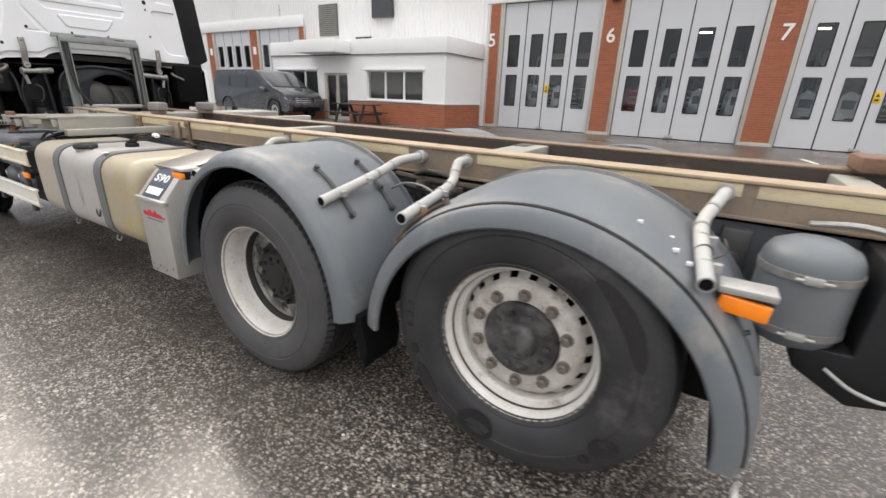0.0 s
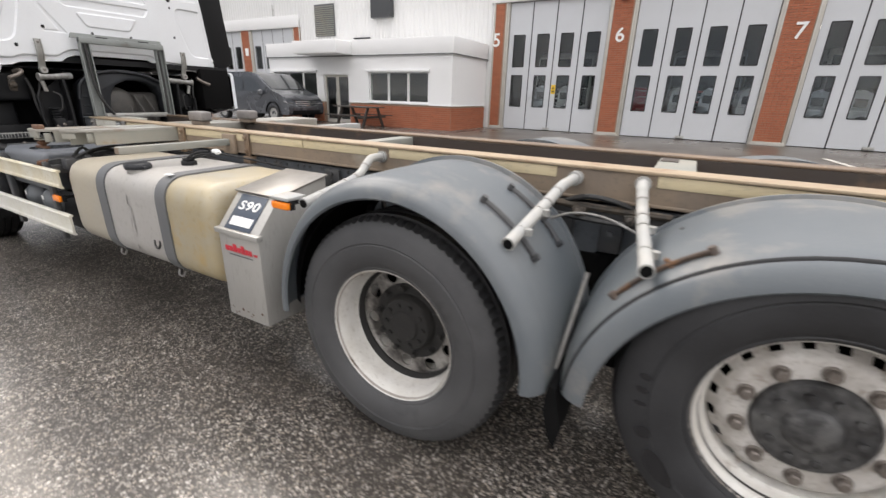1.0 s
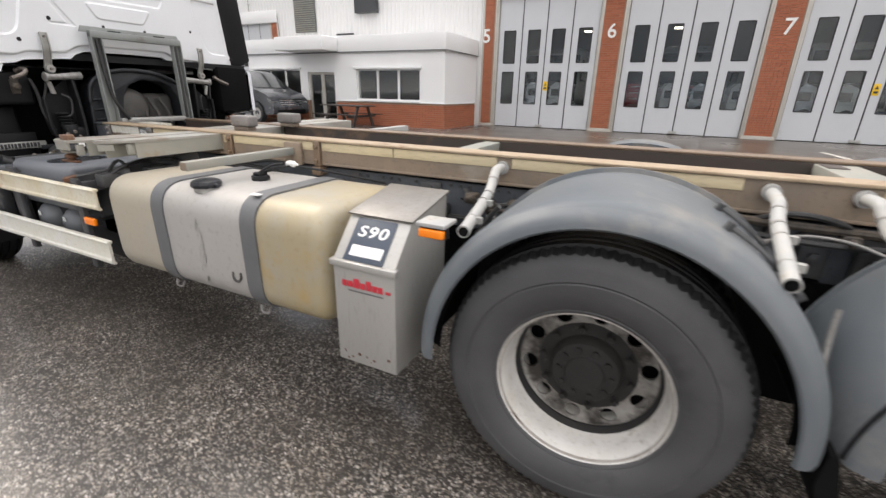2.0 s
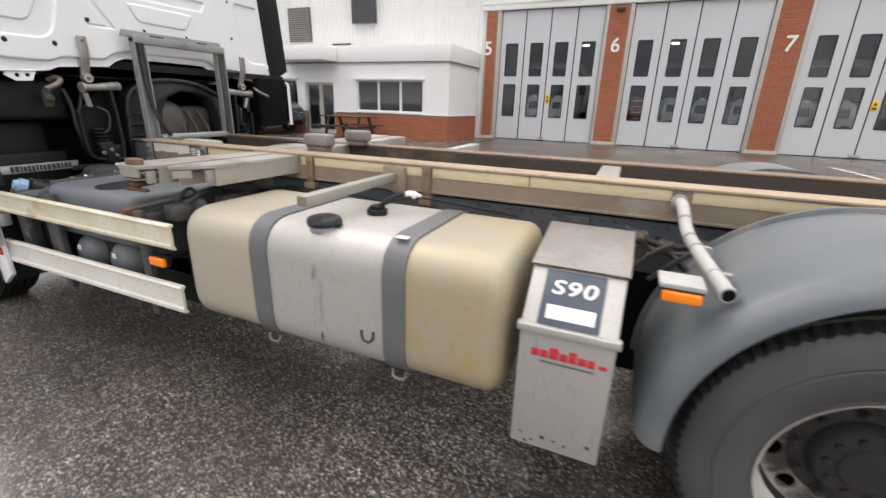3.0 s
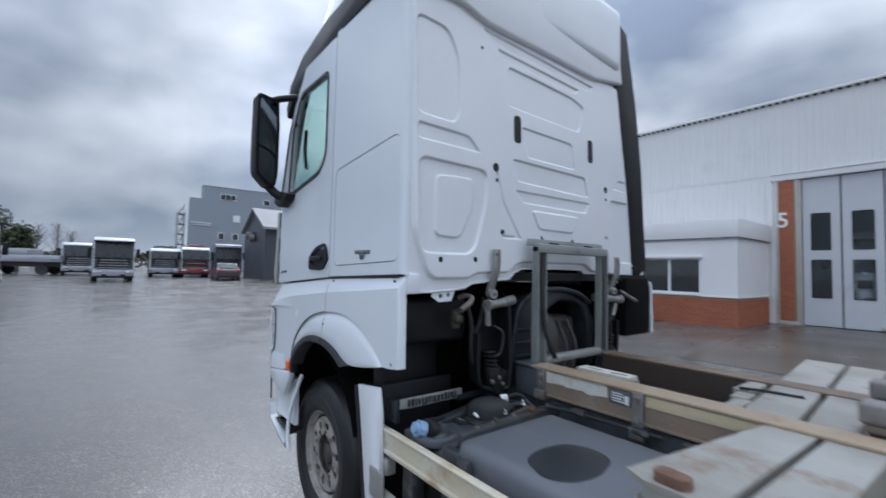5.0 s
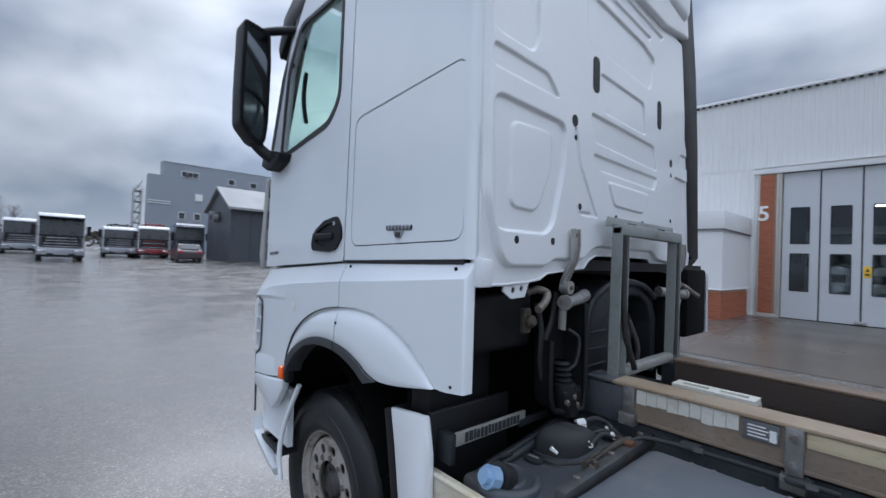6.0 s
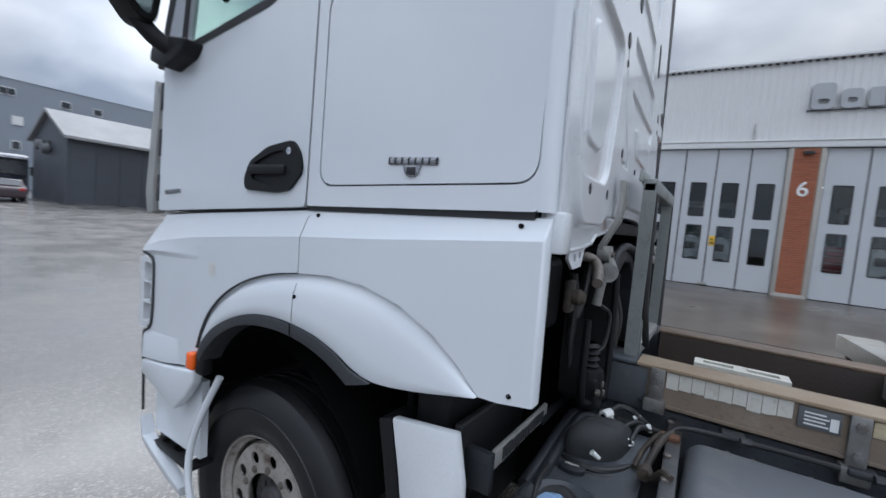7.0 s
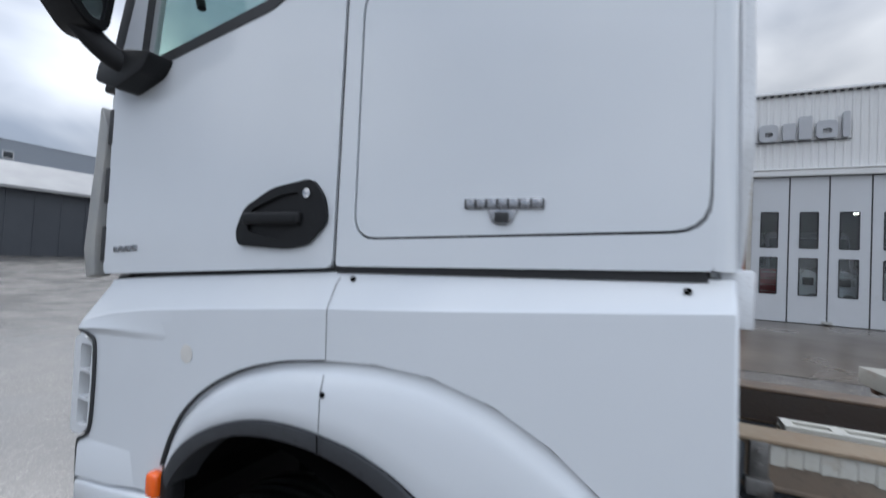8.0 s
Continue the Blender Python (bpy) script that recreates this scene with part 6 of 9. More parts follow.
def side_lamp(x, y, z, w, h, arm_y, mat=ORANGE, host=truck, tilt=0):
    m = Matrix.Translation((x, y, z)) @ Matrix.Rotation(radians(tilt), 4, "Y")
    bm = B()
    bx(bm, -w / 2 - 0.004, w / 2 + 0.004, 0.006, 0.03, -h / 2 - 0.004, h / 2 + 0.004, 0.004, m=m)
    bx(bm, -0.012, 0.012, 0.03, arm_y - y, -0.01, 0.01, m=m)
    lamp = part("side_lamp", bm, BLACK, host)
    bm = B()
    bx(bm, -w / 2, w / 2, -0.016, 0.006, -h / 2, h / 2, 0.007, 3, m=m)
    part("lens", bm, mat, lamp, "amber side marker lens")


side_lamp(-2.392, 1.205, 1.016, 0.105, 0.034, 1.40)
part("lamp_shelf", (lambda b: (bx(b, -2.455, -2.335, 1.19, 1.30, 1.040, 1.056, 0.004), b)[1])(B()), PIPE, truck)
side_lamp(-4.66, 1.15, 0.745, 0.105, 0.045, 1.30)
side_lamp(0.235, 1.33, 0.955, 0.125, 0.052, 1.55, tilt=6)
bm = B()
bx(bm, 0.165, 0.305, 1.31, 1.40, 0.990, 1.012, 0.004, m=None)
part("lamp_shelf", bm, ZINC, truck)

# -- side guards --
for z0, z1, x0, x1 in ((0.835, 0.955, -6.20, -4.505), (0.505, 0.645, -6.12, -4.495)):
    bm = B()
    h = z1 - z0
    prism(bm, [(1.136, z0 - 0.004), (1.122, z0 + 0.004), (1.121, z0 + h * 0.16), (1.127, z0 + h * 0.24), (1.126, z0 + h * 0.86), (1.121, z1 - 0.012), (1.121, z1 - 0.004), (1.130, z1 + 0.002),
               (1.152, z1 + 0.002), (1.152, z1 - 0.010), (1.142, z1 - 0.014), (1.142, z0 + 0.014), (1.150, z0 + 0.004), (1.148, z0 - 0.004)], "yz", x0, x1, 0.001)
    part("side_guard", bm, GUARD if z0 < 0.7 else GUARD_YELLOW, truck, "dented cream-white side guard rail", 50)
for x in (-4.78, -5.55):
    bm = B()
    bx(bm, x - 0.03, x + 0.03, 1.158, 1.19, 0.42, 0.985, 0.006)
    bx(bm, x - 0.03, x + 0.03, 1.19, 1.95, 0.90, 0.96, 0.006)
    part("guard_post", bm, CHASSIS, truck, "dark guard post")

# -- battery and air units behind the front wheel --
bm = B()
bx(bm, -5.648, -4.90, 1.20, 1.84, 0.74, 1.035, 0.055, 5)
cover = part("battery_cover", bm, BOXGREY, truck, "slate-grey ribbed battery cover", 50)
bm = B()
prism(bm, rounded([(-5.33, 1.285), (-5.365, 1.41), (-5.34, 1.55), (-5.235, 1.60), (-5.13, 1.565), (-5.085, 1.40), (-5.115, 1.275), (-5.20, 1.23)], 0.05), "xy", 1.0352, 1.0362)
part("water_film", bm, WETPATCH, cover, "puddle of rain water")
bm = B()
bx(bm, -6.02, -4.62, 1.30, 1.93, 0.44, 0.74, 0.03)
bx(bm, -6.05, -5.62, 1.26, 1.92, 0.56, 0.93, 0.03)
bx(bm, -4.86, -4.52, 1.30, 1.93, 0.60, 0.98, 0.02)
part_each("battery_tray", bm, BLACK, truck, "black battery tray")
for x in (-5.47, -5.15):
    bm = B()
    lathe(bm, [(0.001, -0.01), (0.065, 0.0), (0.095, 0.03), (0.108, 0.07), (0.108, 0.62)], (x, 1.225, 0.63), "y", 24)
    at = part("air_tank", bm, AIR_GREY, truck, "slate-grey domed air tank", 50)
    bm = B()
    bx(bm, x - 0.016, x + 0.016, 1.212, 1.2148, 0.655, 0.685)
    part("air_tank_label", bm, SIGN_WHITE, at)
bm = B()
bx(bm, -5.72, -5.60, 1.19, 1.24, 0.46, 0.98, 0.012)
bx(bm, -6.02, -5.92, 1.18, 1.26, 0.48, 0.97, 0.02)
part_each("tray_post", bm, CHASSIS, truck)
# diesel additive filler with the blue cap
bm = B()
prism(bm, rounded([(1.235, 0.78), (1.225, 0.90), (1.26, 0.945), (1.45, 0.958), (1.60, 0.968), (1.70, 1.000), (1.76, 1.018), (1.81, 0.995), (1.83, 0.78)], 0.025, 3), "yz", -6.030, -5.745, 0.022, 3)
lathe(bm, [(0.122, -0.02), (0.118, 0.010), (0.108, 0.018), (0.096, 0.020), (0.090, 0.012), (0.062, 0.008), (0.056, 0.016), (0.001, 0.018)], (-5.905, 1.295, 0.952), "z", 32)
add = part("additive_tank", bm, TANK_SLATE, truck, "slate-grey moulded additive tank", 50)
bm = B()
for w in (0.0, 0.028):
    tube(bm, [(-6.022 + w, 1.32, 0.955), (-6.025 + w, 1.50, 0.972), (-6.022 + w, 1.66, 1.000), (-6.005 + w, 1.735, 1.030), (-5.965 + w, 1.755, 1.034)], 0.018, 10, 4)
part_each("tank_rim", bm, SLATE_BLACK, add, "", 60)
bm = B()
prism(bm, ring((-5.934, 1.485), 0.042, 20, 0.028), "xy", 0.955, 0.974, 0.004)
plug_ = part("oval_plug", bm, SLATE_BLACK, add, "black oval plug")
bm = B()
tube(bm, [(-5.955, 1.485, 0.975), (-5.913, 1.489, 0.975)], 0.004, 6)
part("plug_grip", bm, ZINC, plug_)
bm = B()
tube(bm, [(-5.905, 1.285, 0.96), (-5.905, 1.235, 0.985)], 0.052, 20)
part("filler_throat", bm, HOSE, add)
bm = B()
tube(bm, [(-5.903, 1.225, 0.985), (-5.910, 1.190, 1.000)], 0.040, 10)
tube(bm, [(-5.909, 1.195, 0.998), (-5.914, 1.172, 1.007)], 0.026, 10)
part("blue_cap", bm, BLUE_CAP, add, "pale blue filler cap")
# domed black moulding over the filter, with a crease and hose joints round it
bm = B()
bmesh.ops.create_uvsphere(bm, u_segments=32, v_segments=18, radius=1.0)
for v in bm.verts:
    v.co = Vector([math.copysign(abs(q) ** 0.72, q) for q in v.co]) * 0.93
    u_, w_ = v.co.x, v.co.y
    crease = 1.0 - 0.09 * math.exp(-((w_ + 0.10) / 0.09) ** 2)
    v.co = Vector((-5.893 + 0.100 * u_ + 0.02 * w_, 1.655 + 0.100 * w_ + 0.03 * u_, 0.978 + 0.100 * v.co.z * crease))
dome = part("filter_dome", bm, MATT_BLACK, truck, "black domed filter moulding", 60)
bm = B()
tube(bm, [(-6.00, 1.56, 0.955), (-5.93, 1.515, 0.968), (-5.85, 1.535, 0.965), (-5.79, 1.615, 0.965), (-5.765, 1.70, 0.965)], 0.011, 8, 5)
tube(bm, [(-6.00, 1.55, 0.940), (-5.92, 1.50, 0.955), (-5.83, 1.52, 0.955), (-5.77, 1.59, 0.955), (-5.74, 1.62, 0.985)], 0.009, 8, 5)
part_each("dome_hose", bm, HOSE, dome)
bm = B()
tube(bm, [(-5.906, 1.745, 1.050), (-5.890, 1.780, 1.054)], 0.017, 10)
tube(bm, [(-5.894, 1.770, 1.052), (-5.882, 1.775, 1.034)], 0.010, 8)
part_each("hose_joint", bm, SIGN_WHITE, dome)
for a, r_ in (((-5.897, 1.722, 1.036), 0.011), ((-5.803, 1.680, 1.018), 0.011)):
    bm = B()
    for k in range(11):
        p, q = [(a[0] + r_ * math.cos(2.0 + 0.45 * j), a[1] - 0.006 + 0.003 * math.sin(j), a[2] + r_ * math.sin(2.0 + 0.45 * j)) for j in (k, k + 1)]
        tube(bm, [p, q], 0.0035, 6)
    part("clip_ring", bm, SIGN_WHITE, dome, "white ring clip")
bm = B()
tube(bm, [(-5.890, 1.533, 1.012), (-5.878, 1.541, 1.002), (-5.868, 1.546, 0.994)], 0.009, 8, 0, 0.006)
part("hose_joint", bm, SIGN_WHITE, dome)
for a, b_ in (((-5.818, 1.828, 1.041), (-5.796, 1.838, 1.050)), ((-5.763, 1.770, 1.052), (-5.757, 1.784, 1.030))):
    bm = B()
    tube(bm, [a, b_], 0.0085, 8)
    part("hose_joint", bm, SIGN_WHITE, truck)
for pts_, r_ in ((((-5.905, 1.745, 1.045), (-5.87, 1.83, 1.065), (-5.83, 1.845, 1.058), (-5.80, 1.835, 1.046), (-5.77, 1.85, 1.02), (-5.74, 1.92, 0.97)), 0.011),
                 (((-5.803, 1.685, 1.015), (-5.79, 1.74, 1.045), (-5.762, 1.775, 1.040), (-5.735, 1.80, 1.030), (-5.71, 1.79, 1.025), (-5.66, 1.86, 1.045), (-5.45, 1.90, 1.045), (-5.10, 1.905, 1.05)), 0.009),
                 (((-5.84, 1.74, 1.03), (-5.80, 1.80, 1.04), (-5.75, 1.83, 1.00), (-5.73, 1.90, 0.95)), 0.010),
                 (((-5.95, 1.70, 1.00), (-5.93, 1.80, 1.02), (-5.86, 1.88, 1.00), (-5.72, 1.93, 0.98)), 0.014),
                 (((-5.96, 1.22, 0.99), (-5.975, 1.30, 1.00), (-5.985, 1.42, 0.985)), 0.006)):
    bm = B()
    tube(bm, list(pts_), r_, 8, 5)
    part("hose", bm, HOSE, truck)
for pts_, r_ in ((((-5.745, 1.545, 0.985), (-5.735, 1.62, 1.010), (-5.715, 1.72, 1.042), (-5.690, 1.775, 1.052)), 0.012),
                 (((-5.775, 1.60, 0.98), (-5.765, 1.68, 1.00), (-5.745, 1.76, 1.012), (-5.715, 1.80, 1.035)), 0.009),
                 (((-5.735, 1.555, 1.004), (-5.715, 1.515, 1.010), (-5.690, 1.490, 1.045), (-5.670, 1.470, 1.046)), 0.011)):
    bm = B()
    tube(bm, list(pts_), r_, 8, 5)
    part("grimy_hose", bm, GRIMY, truck, "hose caked with brown dirt")
bm = B()
lathe(bm, [(0.001, -0.022), (0.020, -0.020), (0.024, 0.0), (0.018, 0.022), (0.001, 0.024)], (-5.740, 1.552, 0.998), "y", 12)
part("hose_nut", bm, GRIMY, truck)
bm = B()
prism(bm, [(-5.690, 1.25), (-5.650, 1.25), (-5.668, 1.97), (-5.712, 1.97)], "xy", 0.985, 1.036, 0.004)
beam_ = part("battery_beam", bm, BEAM_RUST, truck, "rust-stained steel beam beside the battery cover")
bm = B()
for y in (1.36, 1.47, 1.62, 1.90):
    lathe(bm, [(0.012, 0.0), (0.012, 0.006), (0.008, 0.009), (0.001, 0.009)], (-5.675 - 0.05 * (y - 1.3), y, 1.036), "z", 6)
part_each("beam_bolt", bm, NUT, beam_)
bm = B()
bx(bm, -5.715, -5.668, 1.735, 1.775, 1.0365, 1.052, 0.005)
tube(bm, [(-5.72, 1.755, 1.045), (-5.665, 1.755, 1.045)], 0.012, 8)
part("pipe_clamp", bm, OLD_RUST, beam_, "rusty pipe clamp")
# clips along the rail flange behind the cover
for x in (-5.52, -5.20, -4.98):
    bm = B()
    bx(bm, x - 0.035, x + 0.035, 1.885, 1.935, 1.036, 1.062, 0.008)
    tube(bm, [(x + 0.02, 1.88, 1.05), (x + 0.05, 1.885, 1.05)], 0.014, 8)
    part("cable_clip", bm, CHASSIS, truck)
# hoses along the chassis behind the tank and above the axles
for k in range(3):
    bm = B()
    z, y = 1.012 + 0.010 * (k % 3), 1.878 + 0.018 * (k % 3)
    tube(bm, [(-4.85 + 0.06 * k, y - 0.04, 0.98), (-4.3, y, z), (-3.7, y + 0.01, z - 0.05), (-3.1, y - 0.01, 0.89 - 0.02 * (k % 2)), (-2.5, y, 0.88)], 0.0065, 8, 5)
    part_each("hose", bm, HOSE, truck)
bm = B()
tube(bm, [(-1.32, 1.90, 1.05), (-1.18, 1.86, 1.10), (-1.02, 1.88, 1.07), (-0.98, 1.94, 1.0)], 0.012, 8, 6)
part_each("hose", bm, HOSE, truck)
bm = B()
for k in range(5):
    x = -2.42 + 0.10 * k
    tube(bm, [(x, 1.93, 0.99), (x + 0.05, 1.80, 0.96), (x + 0.14, 1.68, 0.90)], 0.014, 8, 4)
part_each("brake_hose", bm, HOSE, truck)
bm = B()
for x in (-1.30, -1.08, -0.90, 0.22):
    bx(bm, x - 0.05, x + 0.05, 1.90, 1.955, 0.84, 1.04, 0.012)
    lathe(bm, [(0.022, 0), (0.022, -0.02), (0.001, -0.024)], (x, 1.90, 0.93), "y", 6)
part_each("spring_bracket", bm, CHASSIS, truck)
for pts_, r_, mat in ((((-1.42, 1.90, 1.055), (-1.20, 1.88, 1.050), (-0.85, 1.89, 1.045)), 0.017, GRIMY), (((-1.40, 1.86, 1.010), (-1.1, 1.84, 1.000), (-0.80, 1.86, 1.005)), 0.013, HOSE),
                      (((-1.30, 1.70, 1.020), (-1.20, 1.68, 1.062), (-1.08, 1.66, 1.066), (-0.97, 1.64, 1.035), (-0.92, 1.62, 1.02)), 0.0055, DULL_ZINC),
                      (((-2.56, 1.90, 1.03), (-2.47, 1.84, 1.000), (-2.36, 1.84, 0.985), (-2.20, 1.88, 1.02)), 0.013, HOSE), (((-2.52, 1.88, 0.99), (-2.42, 1.80, 0.965), (-2.30, 1.80, 0.975), (-2.15, 1.86, 0.99)), 0.010, GRIMY),
                      (((-2.50, 1.78, 0.90), (-2.44, 1.74, 0.98), (-2.38, 1.72, 1.03)), 0.011, GRIMY), (((-2.44, 1.80, 0.84), (-2.36, 1.74, 0.95), (-2.30, 1.70, 1.02)), 0.012, CHASSIS)):
    bm = B()
    tube(bm, list(pts_), r_, 8, 5)
    part("hose", bm, mat, truck)
for x, y, z in ((-1.22, 1.87, 1.03), (-1.00, 1.87, 1.02), (-2.50, 1.85, 1.01), (-2.40, 1.83, 0.985), (-2.27, 1.84, 1.00)):
    bm = B()
    bx(bm, x - 0.03, x + 0.03, y - 0.03, y + 0.04, z - 0.03, z + 0.02, 0.008)
    lathe(bm, [(0.018, 0.0), (0.018, -0.02), (0.010, -0.028), (0.001, -0.028)], (x, y - 0.03, z), "y", 8)
    part("pipe_union", bm, GRIMY, truck, "grimy pipe union")
for k in range(26):
    bm = B()
    lathe(bm, [(0.009, 0.0), (0.009, -0.008), (0.001, -0.009)], (-3.60 + 0.055 * k, 1.955, 1.035 if k % 4 else 0.995), "y", 6)
    part("rail_bolt", bm, CHASSIS, truck)
for x in (-1.80, -0.37, -1.08):
    bm = B()
    lathe(bm, [(0.11, -0.11), (0.125, -0.06), (0.105, 0.0), (0.125, 0.06), (0.11, 0.11), (0.001, 0.115)], (x, 2.05, 0.72), "z", 20)
    part("air_spring", bm, BLACKER, truck)

# -- air reservoir behind the tag wheel --
bm = B()
AX, AYc, AZ = 0.42, 1.72, 0.905
lathe(bm, [(0.001, -0.185), (0.07, -0.18), (0.118, -0.155), (0.135, -0.12), (0.137, -0.1), (0.137, 0.1), (0.133, 0.13), (0.115, 0.16), (0.07, 0.183), (0.001, 0.19)], (AX, AYc, AZ), "z", 32)
res = part("air_reservoir", bm, FENDER, truck, "slate-grey upright air reservoir", 50)
for z in (-0.105, 0.085):
    bm = B()
    lathe(bm, [(0.1375, -0.013), (0.1405, -0.012), (0.1405, 0.012), (0.1375, 0.013)], (AX, AYc, AZ + z), "z", 32)
    band_ = part("steel_band", bm, DULL_ZINC, res, "dull steel strap")
    bm = B()
    bx(bm, AX - 0.03, AX + 0.02, AYc - 0.152, AYc - 0.136, AZ + z - 0.012, AZ + z + 0.012, 0.003)
    tube(bm, [(AX - 0.05, AYc - 0.146, AZ + z), (AX + 0.045, AYc - 0.146, AZ + z)], 0.005, 8)
    part("band_clamp", bm, ZINC, band_)
bm = B()
prism(bm, [(0.44, 0.675), (0.60, 0.585), (0.66, 0.60), (0.76, 0.62), (0.76, 1.06), (0.585, 1.06), (0.575, 0.76), (0.42, 0.76)], "xz", 1.62, 1.96, 0.008)
bx(bm, 0.34, 0.60, 1.84, 1.956, 0.84, 0.99, 0.01)
part_each("reservoir_console", bm, BLACK, truck, "black steel bracket")
bm = B()
tube(bm, [(0.52, 1.615, 0.70), (0.60, 1.59, 0.66), (0.70, 1.60, 0.65), (0.80, 1.70, 0.70)], 0.007, 8, 6)
tube(bm, [(0.42, 1.90, 1.10), (0.55, 1.86, 1.12), (0.72, 1.88, 1.09)], 0.011, 8, 5)
part_each("hose", bm, ZINC, truck)

# -- cab --
XR, XB, XF = -5.945, -6.752, -7.74      # rear wall, rear edge of the door, front edge of the door
SEAM = 1.695                            # lower edge of the cab body
ROOF_Z = 3.25
YS = 1.085                              # near side of the cab


def both(name, make, mat, label="", angle=35, parent=None):
    """A part on the near side and its twin on the far side."""
    bm = B()
    make(bm)
    twin_bm = mirrored(bm)
    a = part(name, bm, mat, parent or truck, label, angle)
    b = part(name, twin_bm, mat, parent or truck, label, angle)
    return a, b


def skew(bm):
    """The cab widens a little from the door to its rear corner."""
    for v in bm.verts:
        v.co.y += 0.035 * max(0, v.co.x - XB)


WINDOW = rounded([(-7.56, 2.33), (-7.50, 2.32), (-6.98, 2.40), (-6.88, 2.50), (-6.885, 3.03), (-7.36, 3.03), (-7.50, 2.80)], 0.06)
FLAP = rounded([(-6.6967, 1.7633), (-5.9963, 1.7933), (-5.9963, 2.4007), (-6.039, 2.4265), (-6.7017, 2.3465)], 0.0575, 5)


def door_shape(bm):
    plate(bm, rounded([(XF, SEAM - 0.075), (XB - 0.006, SEAM - 0.004), (XB - 0.006, ROOF_Z - 0.02), (-7.30, ROOF_Z - 0.03), (-7.52, 2.95), (XF, 2.28)], 0.02, 2),
          [WINDOW], "xz", YS, YS + 0.03)


def side_shape(bm):
    plate(bm, rounded([(XB + 0.004, SEAM), (XR - 0.042, SEAM + 0.03), (XR - 0.042, ROOF_Z + 0.10), (XB + 0.004, ROOF_Z)], 0.01, 2),
          [rounded([(-6.702, 1.758), (-5.991, 1.788), (-5.991, 2.405), (-6.036, 2.432), (-6.707, 2.352)], 0.06, 5)], "xz", YS, YS + 0.03)
    # rounded rear corner of the cab
    pts = [(XR - 0.0422 + 0.036 * math.sin(a), YS + 0.036 - 0.036 * math.cos(a)) for a in [radians(9 * k) for k in range(11)]]
    pts += [(XR - 0.006, YS + 0.08), (XR - 0.026, YS + 0.08), (XR - 0.0422, YS + 0.02)]
    prism(bm, pts, "xy", SEAM + 0.03, ROOF_Z + 0.55)
    for v in bm.verts:
        v.co.x -= 0.02 * max(0, v.co.z - 1.75) * max(0, min(1, (v.co.x - XR + 0.1) / 0.06))
    skew(bm)


near_door, far_door = both("cab_door", door_shape, CAB, "white cab door with a green-tinted window")
near_side, far_side = both("cab_side", side_shape, CAB, "white cab side panel")
for ob, fl in ((near_side, 1), (far_side, -1)):
    bm = B()
    plate(bm, FLAP, [], "xz", YS + 0.002, YS + 0.03)
    skew(bm)
    flap = part("locker_flap", bm if fl > 0 else mirrored(bm), CAB, ob, "white locker flap")
    bm = B()
    plate(bm, rounded([(-6.72, 1.74), (-5.986, 1.77), (-5.986, 2.42), (-6.03, 2.445), (-6.725, 2.37)], 0.06, 5), [], "xz", YS + 0.013, YS + 0.0295)
    skew(bm)
    part("flap_gasket", bm if fl > 0 else mirrored(bm), GASKET, ob)
for ob, fl in ((near_door, 1), (far_door, -1)):
    bm = B()
    plate(bm, rounded([(-7.60, 2.30), (-7.50, 2.288), (-6.965, 2.369), (-6.855, 2.484), (-6.86, 3.055), (-7.38, 3.055), (-7.54, 2.82)], 0.06), [WINDOW], "xz", YS - 0.003, YS + 0.012)
    part("window_seal", bm if fl > 0 else mirrored(bm), GASKET, ob)
    bm = B()
    plate(bm, WINDOW, [], "xz", YS + 0.014, YS + 0.019)
    g = part("window", bm if fl > 0 else mirrored(bm), CAB_GLASS, ob, "green-tinted side window")
    g.visible_shadow = False
# door gap: dark strips set behind the joints
bm = B()
bx(bm, XB - 0.0058, XB + 0.0038, YS + 0.008, YS + 0.045, SEAM - 0.004, ROOF_Z)
bx(bm, XF, XR - 0.08, YS + 0.032, YS + 0.05, SEAM - 0.07, SEAM + 0.035)
skew(bm)
prism(bm, [(XB, 1.680), (XR - 0.05, 1.706), (XR - 0.05, 1.7265), (XB, 1.694)], "xz", YS + 0.010, YS + 0.0295)
bm.verts.ensure_lookup_table()
for v in bm.verts[-8:]:
    v.co.y += 0.035 * (v.co.x - XB)
part_each("door_seal", bm, GASKET, truck)

# door handle: a recessed dark shell with a grip bar
bm = B()
shell = rounded([(-7.075, 1.735), (-7.085, 1.775), (-7.055, 1.835), (-6.955, 1.885), (-6.825, 1.905), (-6.785, 1.86), (-6.772, 1.80), (-6.83, 1.742), (-6.90, 1.730)], 0.02, 3)
hole = rounded([(-7.045, 1.775), (-7.03, 1.83), (-6.93, 1.865), (-6.86, 1.875), (-6.865, 1.80), (-6.92, 1.752)], 0.02, 3)
plate(bm, shell, [hole], "xz", YS - 0.012, YS + 0.002)
handle = part("door_handle", bm, BLACK, near_door, "black recessed door handle")
bm = B()
plate(bm, hole, [], "xz", YS - 0.003, YS - 0.001)
bx(bm, -7.05, -6.85, YS - 0.026, YS - 0.006, 1.790, 1.823, 0.009, 3)
part("door_grip", bm, BLACK, near_door)
bm = B()
lathe(bm, [(0.012, -0.013), (0.012, -0.017), (0.001, -0.018)], (-6.835, YS, 1.868), "y", 14)
part("door_lock", bm, CHROME, near_door, "bright lock barrel")
